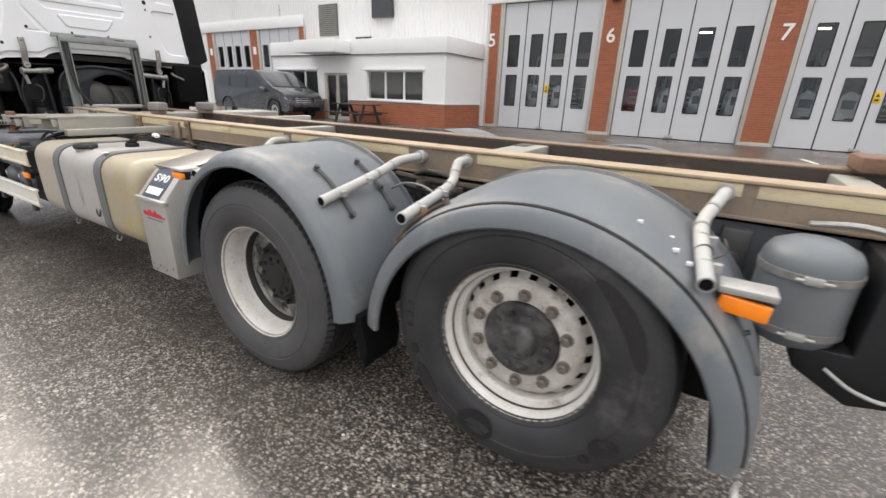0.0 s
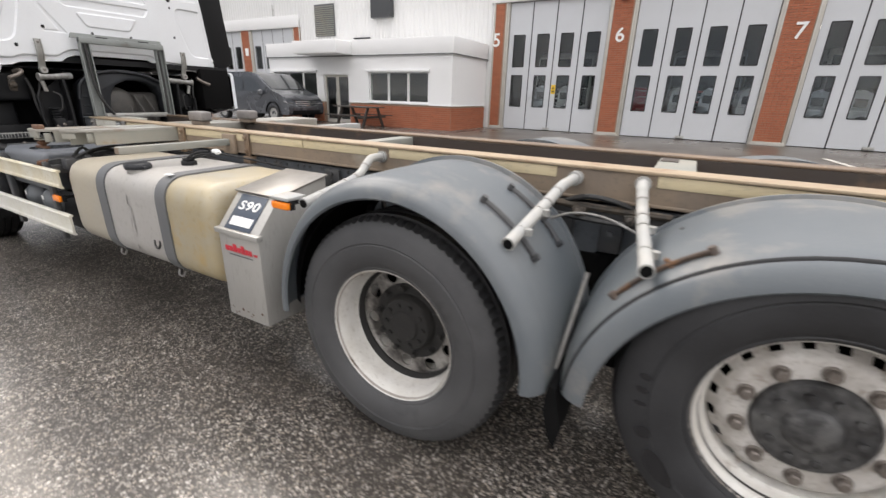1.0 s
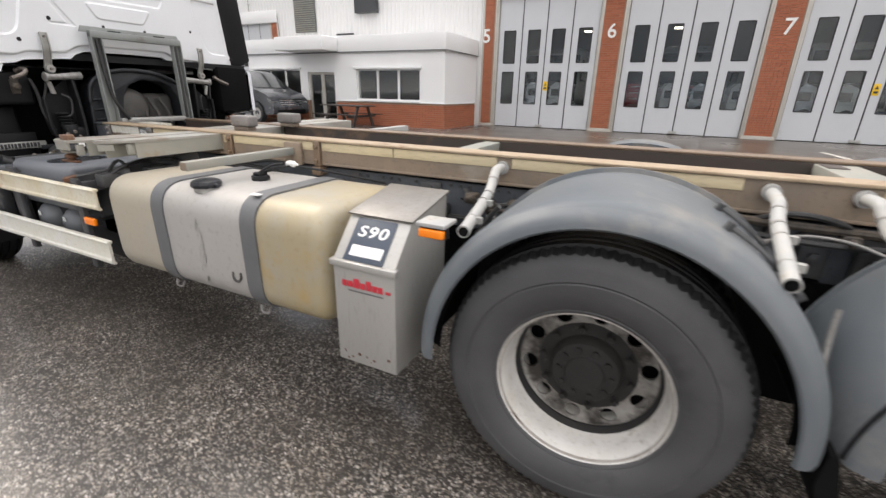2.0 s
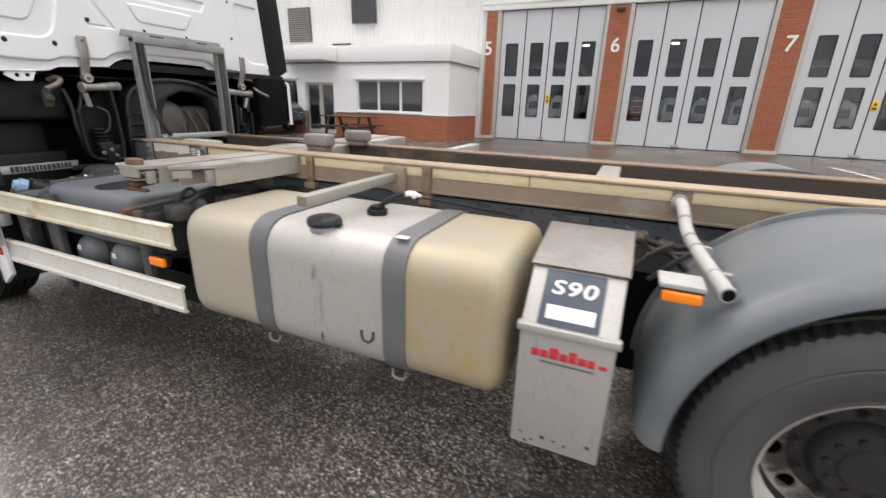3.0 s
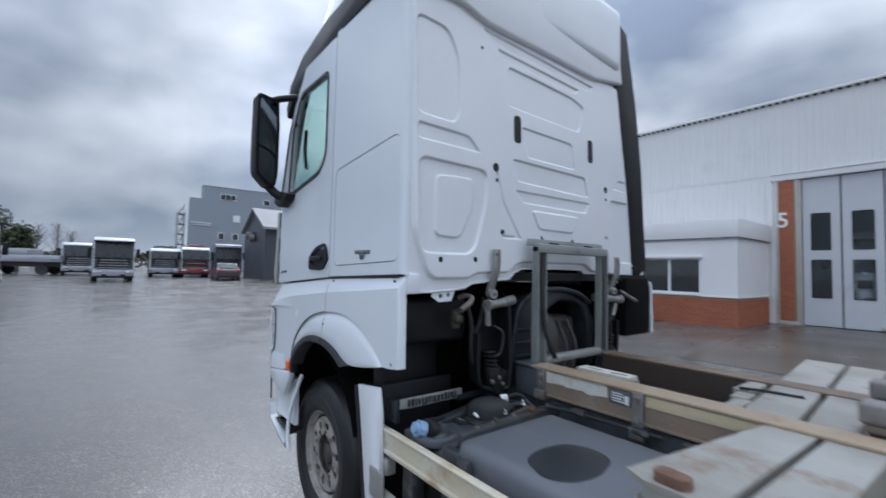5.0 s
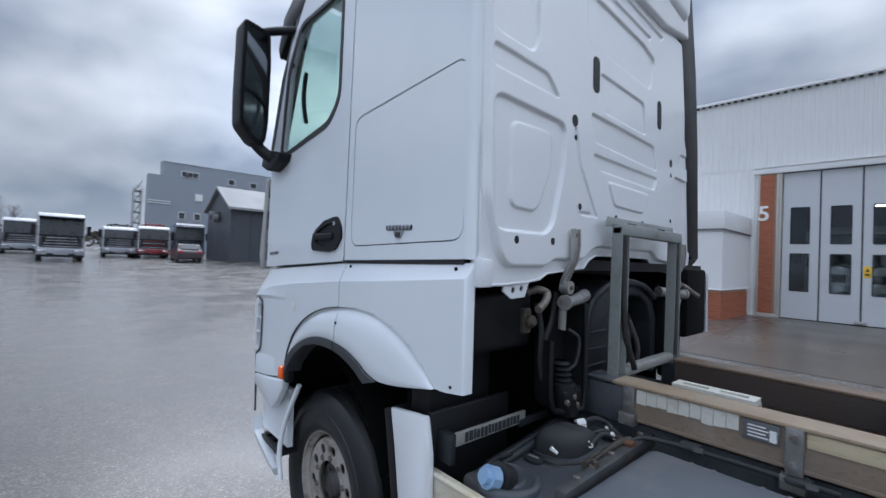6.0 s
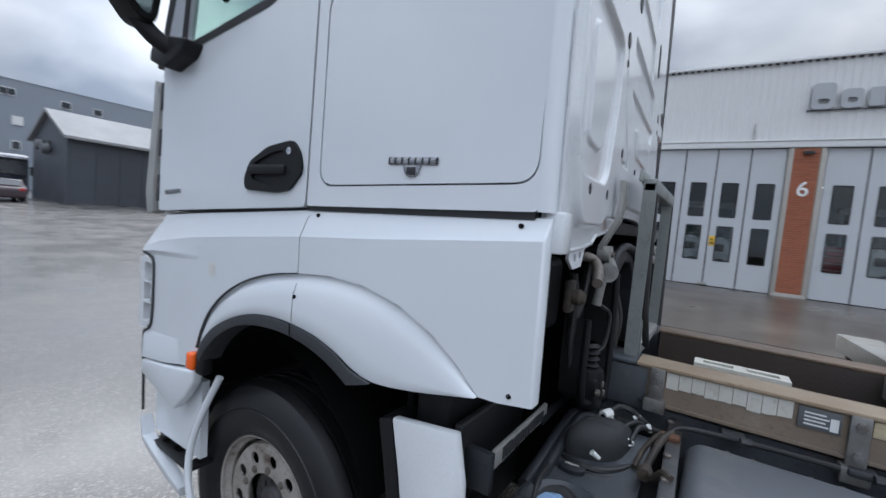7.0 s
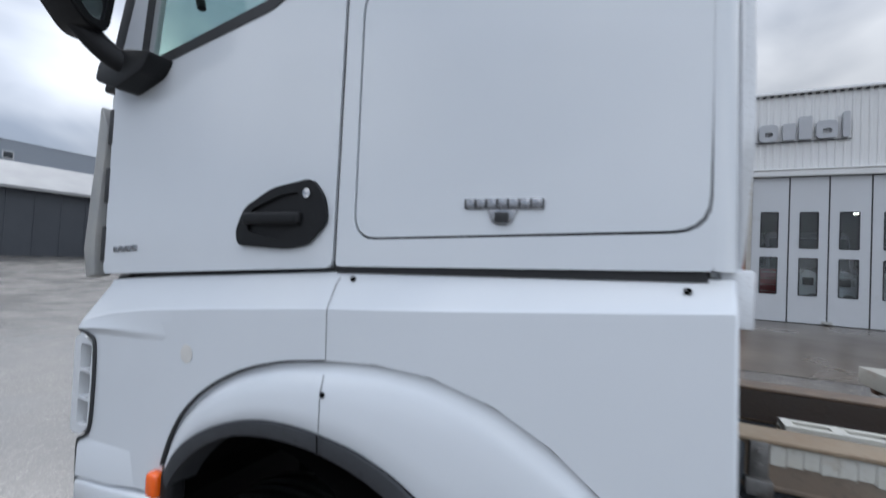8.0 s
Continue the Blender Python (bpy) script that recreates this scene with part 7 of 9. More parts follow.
# badges as plain chrome shapes
bm = B()
for k in range(7):
    bx(bm, -6.425 + 0.0225 * k, -6.407 + 0.0225 * k, YS - 0.004, YS + 0.0035, 1.832, 1.846, 0.001)
bx(bm, -6.427, -6.268, YS - 0.001, YS + 0.0035, 1.828, 1.850, 0.001)
prism(bm, [(-6.378, 1.827), (-6.318, 1.827), (-6.328, 1.803), (-6.338, 1.797), (-6.358, 1.797), (-6.368, 1.803)], "xz", YS - 0.004, YS + 0.0035, 0.001)
skew(bm)
badge = part("badge", bm, BADGE, near_side, "small chrome badge as plain shapes")
bm = B()
bx(bm, -6.362, -6.334, YS - 0.006, YS - 0.0042, 1.802, 1.822, 0.0005)
for k in range(8):
    bx(bm, -6.4272 + 0.0225 * k, -6.4245 + 0.0225 * k, YS - 0.0045, YS + 0.001, 1.830, 1.848)
skew(bm)
part_each("badge_inlay", bm, GASKET, badge)
bm = B()
for k in range(4):
    bx(bm, -7.68 + 0.034 * k, -7.652 + 0.034 * k, YS - 0.004, YS + 0.001, 1.695 + 0.003 * k, 1.713 + 0.003 * k, 0.001)
part("badge", bm, BADGE, near_door, "small chrome badge as plain shapes")
bm = B()
bx(bm, -7.72, -5.99, YS + 0.06, my(YS + 0.06), SEAM, SEAM + 0.05)
part("cab_floor", bm, BLACK, truck)

# rear wall with pressed ribs
def lean_wall(bm):
    """The rear wall stands slightly askew to the frame and tapers forward to the roof."""
    for v in bm.verts:
        v.co.x -= 0.038 * max(0, v.co.y - 1.15) + 0.022 * max(0, v.co.z - 1.75)
    return bm


wall_pts = [(1.145, 1.70), (1.145, 1.633), (1.27, 1.633), (1.42, 1.641), (1.51, 1.652), (1.565, 1.676), (1.70, 1.688), (1.80, 1.696), (1.868, 1.700), (1.915, 1.737), (1.985, 1.762), (2.35, 1.768), (2.63, 1.766), (2.72, 1.710),
            (2.97, 1.690), (3.12, 1.685), (3.24, 1.66), (3.35, 1.69), (3.385, 1.78), (3.335, 2.38), (3.262, 2.83), (3.20, 3.28), (3.11, 3.82), (1.145, 3.82)]
bm = B()
prism(bm, wall_pts, "yz", XR - 0.03, XR)
rear = part("rear_wall", lean_wall(bm), CAB_DULL, truck, "white pressed-steel cab rear wall")
bm = B()
prism(bm, rounded([(-6.16, 1.70), (-6.14, 1.645), (-6.03, 1.624), (XR - 0.031, 1.624), (XR - 0.031, 1.735), (-6.16, 1.735)], 0.01, 2), "xz", YS + 0.064, YS + 0.085, 0.004)
prism(bm, [(1.136, 1.632), (1.20, 1.632), (1.20, 1.73), (1.136, 1.73)], "yz", XR - 0.0315, XR + 0.018, 0.006)
part_each("cab_skirt", bm, CAB_DULL, rear)
bm = B()
for a, b in zip(wall_pts[1:15], wall_pts[2:16]):
    tube(bm, [(XR + 0.001, a[0], a[1] + 0.006), (XR + 0.001, b[0], b[1] + 0.006)], 0.006, 8)
part_each("edge_fold", lean_wall(bm), CAB_DULL, rear, "", 60)


def outside(poly, y, z):
    """Signed distance of the points (y, z) from a closed outline, negative within it."""
    best, inner = np.full(y.shape, 9.0), np.zeros(y.shape, bool)
    for (ay, az), (by, bz) in zip(poly, poly[1:] + poly[:1]):
        ey, ez = by - ay, bz - az
        k = np.clip(((y - ay) * ey + (z - az) * ez) / (ey * ey + ez * ez), 0, 1)
        best = np.minimum(best, np.hypot(y - ay - k * ey, z - az - k * ez))
        if abs(ez) > 1e-9:
            inner ^= ((az > z) != (bz > z)) & (y < ay + (z - az) * ey / ez)
    return np.where(inner, -best, best)


def pressing(poly, y, z, r, w):
    """1 inside an outline with corners of radius r, falling to 0 over the width w."""
    d = np.clip(0.5 - outside(rounded(poly, r, 4), y, z) / w, 0, 1)
    return d * d * (3 - 2 * d)


SHEET = [(1.148, 3.24), (1.152, 2.5), (1.160, 1.95), (1.235, 1.75), (1.285, 1.705), (1.53, 1.708), (1.59, 1.738), (1.85, 1.745), (1.905, 1.785), (1.98, 1.808), (2.66, 1.812), (2.75, 1.765), (3.0, 1.75),
         (3.24, 1.71), (3.32, 1.73), (3.345, 1.80), (3.275, 2.5), (3.19, 3.1), (3.165, 3.24)]
UPPER = [(1.172, 2.535), (1.42, 2.535), (1.45, 2.60), (1.445, 2.90), (1.37, 3.035), (1.158, 3.04)]
STRIP = [(1.178, 2.405), (1.61, 2.41), (1.52, 2.485), (1.175, 2.485)]
LOWER = [(1.20, 1.835), (1.52, 1.838), (1.575, 1.88), (1.655, 2.13), (1.668, 2.315), (1.182, 2.315)]
PADDED = [(1.29, 1.925), (1.46, 1.92), (1.56, 2.10), (1.565, 2.255), (1.295, 2.24)]
PRESSED = [(UPPER, -0.010, 0.05), (STRIP, -0.010, 0.02), (LOWER, -0.014, 0.06), (PADDED, 0.009, 0.045),
           ([(1.835, 2.745), (2.60, 2.75), (2.67, 2.95), (2.50, 2.98), (1.845, 2.985)], -0.011, 0.04),
           ([(2.03, 2.462), (2.54, 2.47), (2.51, 2.645), (1.97, 2.64)], -0.009, 0.03),
           ([(1.93, 2.298), (2.71, 2.295), (2.67, 2.432), (1.885, 2.425)], -0.011, 0.025),
           ([(1.99, 2.172), (2.68, 2.178), (2.72, 2.252), (1.91, 2.238)], -0.010, 0.02),
           ([(2.13, 2.02), (2.50, 2.02), (2.58, 2.135), (2.06, 2.13)], 0.008, 0.03),
           ([(1.63, 3.14), (2.80, 3.14), (2.74, 3.095), (1.72, 3.09)], -0.010, 0.015), ([(1.75, 3.06), (2.60, 3.06), (2.56, 3.022), (1.80, 3.02)], -0.009, 0.012),
           ([(1.735, 2.32), (1.755, 2.32), (1.80, 2.16), (1.96, 1.945), (1.80, 1.945), (1.78, 1.955), (1.90, 1.96), (1.775, 2.16)], -0.007, 0.006)]
PRESSED += [([(my(y), z) for y, z in shape[::-1]], h, r) for shape, h, r in PRESSED[:4] if shape is not PADDED]
ys, zs = np.arange(1.14, 3.40, 0.0052), np.arange(1.69, 3.24, 0.0044)
gy, gz = np.meshgrid(ys, zs)
lift = -0.004 + 0.026 * pressing(SHEET, gy, gz, 0.03, 0.018)
for shape, h, r in PRESSED:
    lift += 1.15 * h * pressing(shape, gy, gz, r, 0.0085)
lift += 0.0016 * np.sin(gy * 3.1 + 0.6) * np.sin(gz * 2.7)
cols = len(ys)
cells = [(j * cols + i, j * cols + i + 1, (j + 1) * cols + i + 1, (j + 1) * cols + i) for j in range(len(zs) - 1) for i in range(cols - 1) if lift[j:j + 2, i:i + 2].max() > -0.0035]
sheet = bpy.data.meshes.new("pressed_panel")
sheet.from_pydata([(XR + h, y, z) for h, y, z in zip(lift.ravel().tolist(), gy.ravel().tolist(), gz.ravel().tolist())], [], cells)
bm = B()
bm.from_mesh(sheet)
bmesh.ops.delete(bm, geom=[v for v in bm.verts if not v.link_faces], context="VERTS")
bpy.data.meshes.remove(sheet)
part("pressed_panel", lean_wall(bm), CAB_DULL, rear, "", 80)
for (y, z), ry, rz_ in (((1.925, 2.615), 0.032, 0.085), ((2.742, 2.64), 0.032, 0.085), ((1.733, 2.348), 0.024, 0.026), ((2.953, 2.386), 0.022, 0.024), ((1.742, 2.275), 0.011, 0.012),
                        ((2.955, 2.31), 0.010, 0.012), ((1.787, 1.978), 0.014, 0.015), ((1.569, 1.812), 0.014, 0.015), ((1.323, 1.804), 0.014, 0.015), ((2.16, 1.965), 0.011, 0.012),
                        ((2.50, 1.965), 0.011, 0.012), ((2.955, 2.02), 0.011, 0.012), ((3.40, 1.80), 0.011, 0.012), ((1.62, 3.02), 0.008, 0.009)):
    out = ring((y, z), ry, 20, rz_) if rz_ < 0.06 else rounded([(y - ry, z - rz_), (y + ry, z - rz_), (y + ry, z + rz_), (y - ry, z + rz_)], 0.03, 5)
    bm = B()
    prism(bm, out, "yz", XR - 0.001, XR + 0.0245)
    part("plug", lean_wall(bm), BLACK, rear, "black rubber plug")
bm = B()
prism(bm, [(1.16, 3.17), (1.45, 3.20), (1.64, 3.16), (2.78, 3.19), (3.10, 3.255), (3.195, 3.27), (3.10, 3.86), (1.16, 3.86)], "yz", XR + 0.001, XR + 0.055, 0.018, 3)
part("roof_step", lean_wall(bm), CAB_DULL, truck, "white upper roof moulding", 50)
bm = B()
plate(bm, [(1.29, 1.615), (1.34, 1.585), (1.42, 1.59), (1.45, 1.655), (1.30, 1.65)], [ring((1.35, 1.617), 0.012, 10), ring((1.40, 1.622), 0.012, 10)], "yz", XR - 0.02, XR - 0.012)
part("lift_eye", bm, CAB_DULL, truck)

# roof, front and inside
bm = B()
prism(bm, [(XR - 0.02, 3.85), (-6.5, 3.93), (-7.05, 3.80), (-7.42, 3.45), (-7.50, 3.27), (XR - 0.02, 3.34)], "xz", YS + 0.09, 3.14, 0.07, 4)
part("cab_roof", bm, CAB, truck, "white high roof", 60)
bm = B()
prism(bm, [(-6.15, 3.275), (-6.50, 3.255), (-6.765, 3.235), (-7.36, 3.155), (-7.575, 3.07), (-7.70, 2.95), (-7.73, 3.02), (-7.66, 3.20), (-7.40, 3.345), (-6.95, 3.43), (-6.5, 3.44), (-6.15, 3.42)], "xz", YS + 0.002, YS + 0.10, 0.006)
part("roof_strip", bm, BLACK, truck, "black roof edge strip")
bm = B()
prism(bm, [(XF, 1.62), (XF - 0.08, 1.62), (XF - 0.10, 2.25), (XF - 0.075, 2.27), (XF + 0.0, 2.27)], "xz", YS + 0.035, my(YS + 0.035), 0.02)
part("cab_front", bm, CAB, truck, "white front panel")
for y0, y1 in ((YS + 0.005, YS + 0.075), (my(YS + 0.075), my(YS + 0.005))):
    bm = B()
    prism(bm, [(XF - 0.09, 2.25), (XF + 0.02, 2.26), (-7.56, 2.72), (-7.47, 2.95), (-7.30, 3.20), (-7.42, 3.22), (-7.66, 2.80)], "xz", y0, y1, 0.01)
    part("windscreen_pillar", bm, BLACK, truck, "dark windscreen pillar")
bm = B()
prism(bm, [(XF - 0.085, 2.27), (XF - 0.075, 2.27), (-7.45, 3.24), (-7.46, 3.25)], "xz", YS + 0.08, my(YS + 0.08))
ws = part("windscreen", bm, CAB_GLASS, truck, "tinted windscreen")
ws.visible_shadow = False
bm = B()
bx(bm, -7.66, -7.30, YS + 0.12, my(YS + 0.12), 1.80, 2.36, 0.08, 4)
part("dashboard", bm, BLACK, truck, "dark dashboard")
for y in (1.42, 2.9):
    bm = B()
    bx(bm, -6.95, -6.78, y, y + 0.46, 1.75, 2.72, 0.06, 3)
    bx(bm, -6.90, -6.80, y + 0.1, y + 0.36, 2.70, 2.92, 0.04, 3)
    part("seat", bm, BLACK, truck, "dark cab seat")
bm = B()
tube(bm, [(-7.42, 1.16, 2.50), (-7.46, 1.155, 2.65), (-7.43, 1.15, 2.80)], 0.014, 8, 6)
part("grab_handle", bm, BLACK, truck)
bm = B()
bx(bm, XR - 0.36, XR - 0.34, YS + 0.04, my(YS + 0.04), 1.75, 3.3)
part("sleeper_wall", bm, BLACK, truck)

# wind deflector on the far side and the far wing's inside
bm = B()
prism(bm, [(3.33, 1.76), (3.55, 1.74), (3.672, 1.80), (3.585, 2.66), (3.505, 3.14), (3.345, 3.76), (3.15, 3.86), (3.05, 3.86), (3.14, 3.30), (3.26, 2.5)], "yz", XR - 0.125, XR - 0.105, 0.008)
part("wind_deflector", bm, BLACK, truck, "black cab wind deflector")

# lower white wing with the wheel arch
FX, FZ = FRONT


ARCH_LINE = [(-7.318, 1.100), (-7.285, 1.185), (-7.238, 1.262), (-7.149, 1.345), (-7.013, 1.415), (-6.885, 1.453), (-6.745, 1.476), (-6.613, 1.487),
             (-6.472, 1.482), (-6.343, 1.447), (-6.225, 1.388), (-6.150, 1.330), (-6.083, 1.266)]
LIP_LINE = [(-7.270, 1.098), (-7.235, 1.160), (-7.174, 1.213), (-7.068, 1.270), (-6.968, 1.302), (-6.873, 1.317), (-6.755, 1.321), (-6.645, 1.304),
            (-6.542, 1.272), (-6.469, 1.239), (-6.417, 1.211), (-6.263, 1.230), (-6.090, 1.262)]
TRIM_LINE = [(-7.255, 1.060), (-7.223, 1.112), (-7.134, 1.196), (-7.031, 1.248), (-6.932, 1.272), (-6.809, 1.281), (-6.725, 1.277), (-6.640, 1.259), (-6.537, 1.224), (-6.487, 1.190)]
for line in (ARCH_LINE, LIP_LINE, TRIM_LINE):       # fair the curves
    for f in (0.5, -0.52, 0.5, -0.52):
        line[1:-1] = [tuple(q + f * ((p + r) / 2 - q) for p, q, r in zip(a, b, c)) for a, b, c in zip(line, line[1:], line[2:])]
YW = YS - 0.019                         # outer face of the wing
XW = -5.960                             # rear edge of the wing


def wing_shape(bm):
    shoulder = [(-7.808, 1.456), (-7.644, 1.495), (-7.411, 1.530), (-7.169, 1.555), (-6.755, 1.595), (-6.464, 1.616), (XW, 1.659)]
    seam = [(-7.700, 1.598), (-7.560, 1.612), (-7.350, 1.630), (-7.140, 1.646), (XB, 1.677), (-6.464, 1.690), (XW, 1.708)]
    arch = [(x, z) for x, z in reversed(ARCH_LINE)]
    front = [(-7.340, 1.010), (-7.765, 0.950), (-7.765, 1.070), (-7.708, 1.122), (-7.706, 1.390), (-7.745, 1.420), (-7.806, 1.432)]
    plate(bm, shoulder + [(XW + 0.007, 1.276), (-6.03, 1.266)] + arch + front, [], "xz", YW, YW + 0.028)
    # the shoulder slopes back to the cab seam, with a short turned-in top
    rows = [[bm.verts.new((x, y, z + dz)) for x, z in line] for y, line, dz in ((YW, shoulder, 0), (YW + 0.006, shoulder, 0.010), (YW + 0.026, seam, -0.016), (YW + 0.034, seam, 0.004),
                                                                             (YW + 0.062, seam, 0.009))]
    for a, b in zip(rows, rows[1:]):
        for j in range(len(a) - 1):
            bm.faces.new((a[j], a[j + 1], b[j + 1], b[j]))
    # the rear edge is folded in round a soft corner
    fold = [[bm.verts.new((x + dx, y + dy, z)) for x, y, z in ((XW, YW + 0.034, 1.712), (XW, YW + 0.026, 1.692), (XW, YW + 0.006, 1.669), (XW, YW, 1.659), (XW + 0.007, YW, 1.276))]
            for dx, dy in ((0.0, 0.0), (0.0035, 0.0015), (0.006, 0.006), (0.006, 0.045))]
    for a, b in zip(fold, fold[1:]):
        for j in range(4):
            bm.faces.new((a[j], b[j], b[j + 1], a[j + 1]))
    # a crease that fades out along the front of the wing, undercut below, and the kick at its foot
    top_edge = [(-7.806, 1.455), (-7.70, 1.480), (-7.55, 1.507), (-7.42, 1.527), (-7.32, 1.538)]
    crease = [(-7.806, 1.433, 0.011), (-7.70, 1.445, 0.010), (-7.55, 1.453, 0.007), (-7.42, 1.458, 0.003), (-7.32, 1.462, -0.001)]
    strip = [[bm.verts.new((x, YW - 0.0006, z)) for x, z in top_edge], [bm.verts.new((x, YW - 0.75 * o, z + 0.006)) for x, z, o in crease], [bm.verts.new((x, YW - o, z)) for x, z, o in crease],
             [bm.verts.new((x, YW - 0.5 * o, z - 0.005)) for x, z, o in crease], [bm.verts.new((x, YW + 0.001, z - 0.024)) for x, z, o in crease]]
    for a, b in zip(strip, strip[1:]):
        for k in range(len(a) - 1):
            bm.faces.new((a[k], a[k + 1], b[k + 1], b[k]))
    foot = [[bm.verts.new((x, y + (0.0, 0.002, max(0.0, YW + 0.002 - y))[k], z)) for k, (x, z) in enumerate(line)] for y, line in ((YW + 0.001, [(-7.764, 1.078), (-7.600, 1.092), (-7.461, 1.107)]), (YW - 0.009, [(-7.766, 1.056), (-7.600, 1.076), (-7.45, 1.100)]),
                                                                       (YW - 0.010, [(-7.766, 0.952), (-7.560, 0.976), (-7.42, 1.000)]), (YW + 0.02, [(-7.766, 0.948), (-7.560, 0.972), (-7.42, 0.996)]))]
    for a, b in zip(foot, foot[1:]):
        for j in range(2):
            bm.faces.new((a[j], a[j + 1], b[j + 1], b[j]))
    skew(bm)


def flare_shape(bm):
    outer, inner = glide([(x, 0, z) for x, z in ARCH_LINE], 4), glide([(x, 0, z) for x, z in LIP_LINE], 4)
    last = len(outer) - 1
    rows = []
    for t, out in ((0.0, -0.011), (0.06, -0.011), (0.11, -0.008), (0.18, 0.001), (0.27, 0.009), (0.40, 0.016), (0.52, 0.020), (0.72, 0.023), (0.97, 0.025), (1.0, 0.021), (1.0, -0.02)):
        row = []
        for k, (a, b) in enumerate(zip(outer, inner)):
            fade = min(1.0, 0.45 + 2.2 * k / last) * min(1.0, 0.30 + 1.5 * (1 - k / last))
            p = a.lerp(b, t)
            row.append(bm.verts.new((p.x, YW - (out * fade if out > 0 else out), p.z)))
        rows.append(row)
    for a, b in zip(rows, rows[1:]):
        for j in range(len(a) - 1):
            bm.faces.new((a[j], a[j + 1], b[j + 1], b[j]))
    skew(bm)


def groove_shape(bm):
    tube(bm, [(x, YW - 0.002, z) for x, z in ARCH_LINE[:7]], 0.0075, 8, 4, 0.0022)
    skew(bm)


def groove_shade_shape(bm):
    # grey bead that stands in for the soft shade of the arch groove
    tube(bm, [(x, YW + 0.0030, z) for x, z in ARCH_LINE[6:]], 0.0030, 6, 4)
    skew(bm)


def liner_shape(bm):
    a_, b_ = glide([(x, 0, z) for x, z in LIP_LINE[:11]], 4), glide([(x, 0, z) for x, z in TRIM_LINE], 5)
    n_ = 40
    rows = []
    for t, y in ((0.0, YW - 0.020), (0.02, YW - 0.029), (0.5, YW - 0.032), (0.96, YW - 0.028), (1.0, YW - 0.020), (1.0, YW + 0.06)):
        row = []
        for k in range(n_ + 1):
            p, q = a_[round(k * (len(a_) - 1) / n_)], b_[round(k * (len(b_) - 1) / n_)]
            m = p.lerp(q, t)
            row.append(bm.verts.new((m.x, y, m.z)))
        rows.append(row)
    for a, b in zip(rows, rows[1:]):
        for j in range(len(a) - 1):
            bm.faces.new((a[j], a[j + 1], b[j + 1], b[j]))
    skew(bm)


wing_n, wing_f = both("wing", wing_shape, CAB, "white wing panel over the front wheel", 40)
both("wheel_arch", flare_shape, CAB, "white flared wheel arch", 60)
both("arch_joint", groove_shape, GASKET)
both("arch_joint", groove_shade_shape, SOFT_LINE)
both("arch_trim", liner_shape, TRIM_GREY, "dark rubber arch trim", 60)
for x, z, y in ((-6.700, 1.668, YW + 0.026), (-6.024, 1.690, YW + 0.047), (-6.004, 1.290, YW + 0.026), (-6.733, 1.406, YW - 0.0195)):
    bm = B()
    lathe(bm, [(0.0062, 0.004), (0.0062, -0.002), (0.0045, -0.003), (0.001, -0.003)], (x, y, z), "y", 12)
    part("wing_bolt", bm, BLACKER, wing_n, "dark bolt hole")
bm = B()
tube(bm, [(-6.745, YW - 0.0003, 1.477), (-6.749, YW - 0.0004, 1.595), (-6.744, YW + 0.022, 1.655), (-6.736, YW + 0.034, 1.676)], 0.0009, 6)
tube(bm, [(-6.743, YW - 0.0045, 1.446), (-6.739, YW - 0.0198, 1.41), (-6.733, YW - 0.0255, 1.325)], 0.0010, 6)
part_each("panel_joint", bm, SOFT_LINE, wing_n)
bm = B()
tube(bm, [(-6.731, YW - 0.0320, 1.322), (-6.727, YW - 0.0325, 1.279)], 0.0015, 6)
part("trim_joint", bm, BLACKER, wing_n)
bm = B()
lathe(bm, [(0.026, -0.0015), (0.001, -0.0016)], (-7.243, YW - 0.0002, 1.424), "y", 20)
part("touch_up", bm, material("touched_up_paint", (0.72, 0.70, 0.66), 0.5, scale=20), wing_n, "round patch of touched-up paint")
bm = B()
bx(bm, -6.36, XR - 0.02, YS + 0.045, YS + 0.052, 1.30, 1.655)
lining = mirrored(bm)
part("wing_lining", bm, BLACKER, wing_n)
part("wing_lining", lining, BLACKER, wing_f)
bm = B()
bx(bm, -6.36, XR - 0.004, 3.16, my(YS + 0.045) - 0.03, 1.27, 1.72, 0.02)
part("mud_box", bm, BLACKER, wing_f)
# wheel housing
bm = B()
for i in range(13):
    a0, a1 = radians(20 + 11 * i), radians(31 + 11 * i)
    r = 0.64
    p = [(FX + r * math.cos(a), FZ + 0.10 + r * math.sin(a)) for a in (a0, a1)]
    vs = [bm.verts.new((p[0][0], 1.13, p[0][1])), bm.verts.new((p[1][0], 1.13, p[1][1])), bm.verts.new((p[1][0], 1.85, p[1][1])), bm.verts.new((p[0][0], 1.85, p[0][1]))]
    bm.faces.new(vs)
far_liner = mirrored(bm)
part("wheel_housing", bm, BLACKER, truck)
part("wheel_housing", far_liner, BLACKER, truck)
# plain near-black sheets closing off the space round the engine
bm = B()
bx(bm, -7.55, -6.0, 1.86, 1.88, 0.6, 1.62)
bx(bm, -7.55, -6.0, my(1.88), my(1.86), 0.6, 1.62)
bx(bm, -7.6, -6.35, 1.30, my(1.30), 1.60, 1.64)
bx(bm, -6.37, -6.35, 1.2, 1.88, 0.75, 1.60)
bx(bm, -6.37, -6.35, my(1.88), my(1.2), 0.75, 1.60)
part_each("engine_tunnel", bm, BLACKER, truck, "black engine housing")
bm = B()
bx(bm, -6.32, -6.06, 1.17, 1.62, 1.36, 1.60, 0.03, 3)
bx(bm, -6.32, -6.20, 1.17, 1.525, 0.92, 1.35, 0.02, 2)
bx(bm, -6.165, -6.14, 1.135, 1.582, 0.80, 1.155, 0.008, 2)
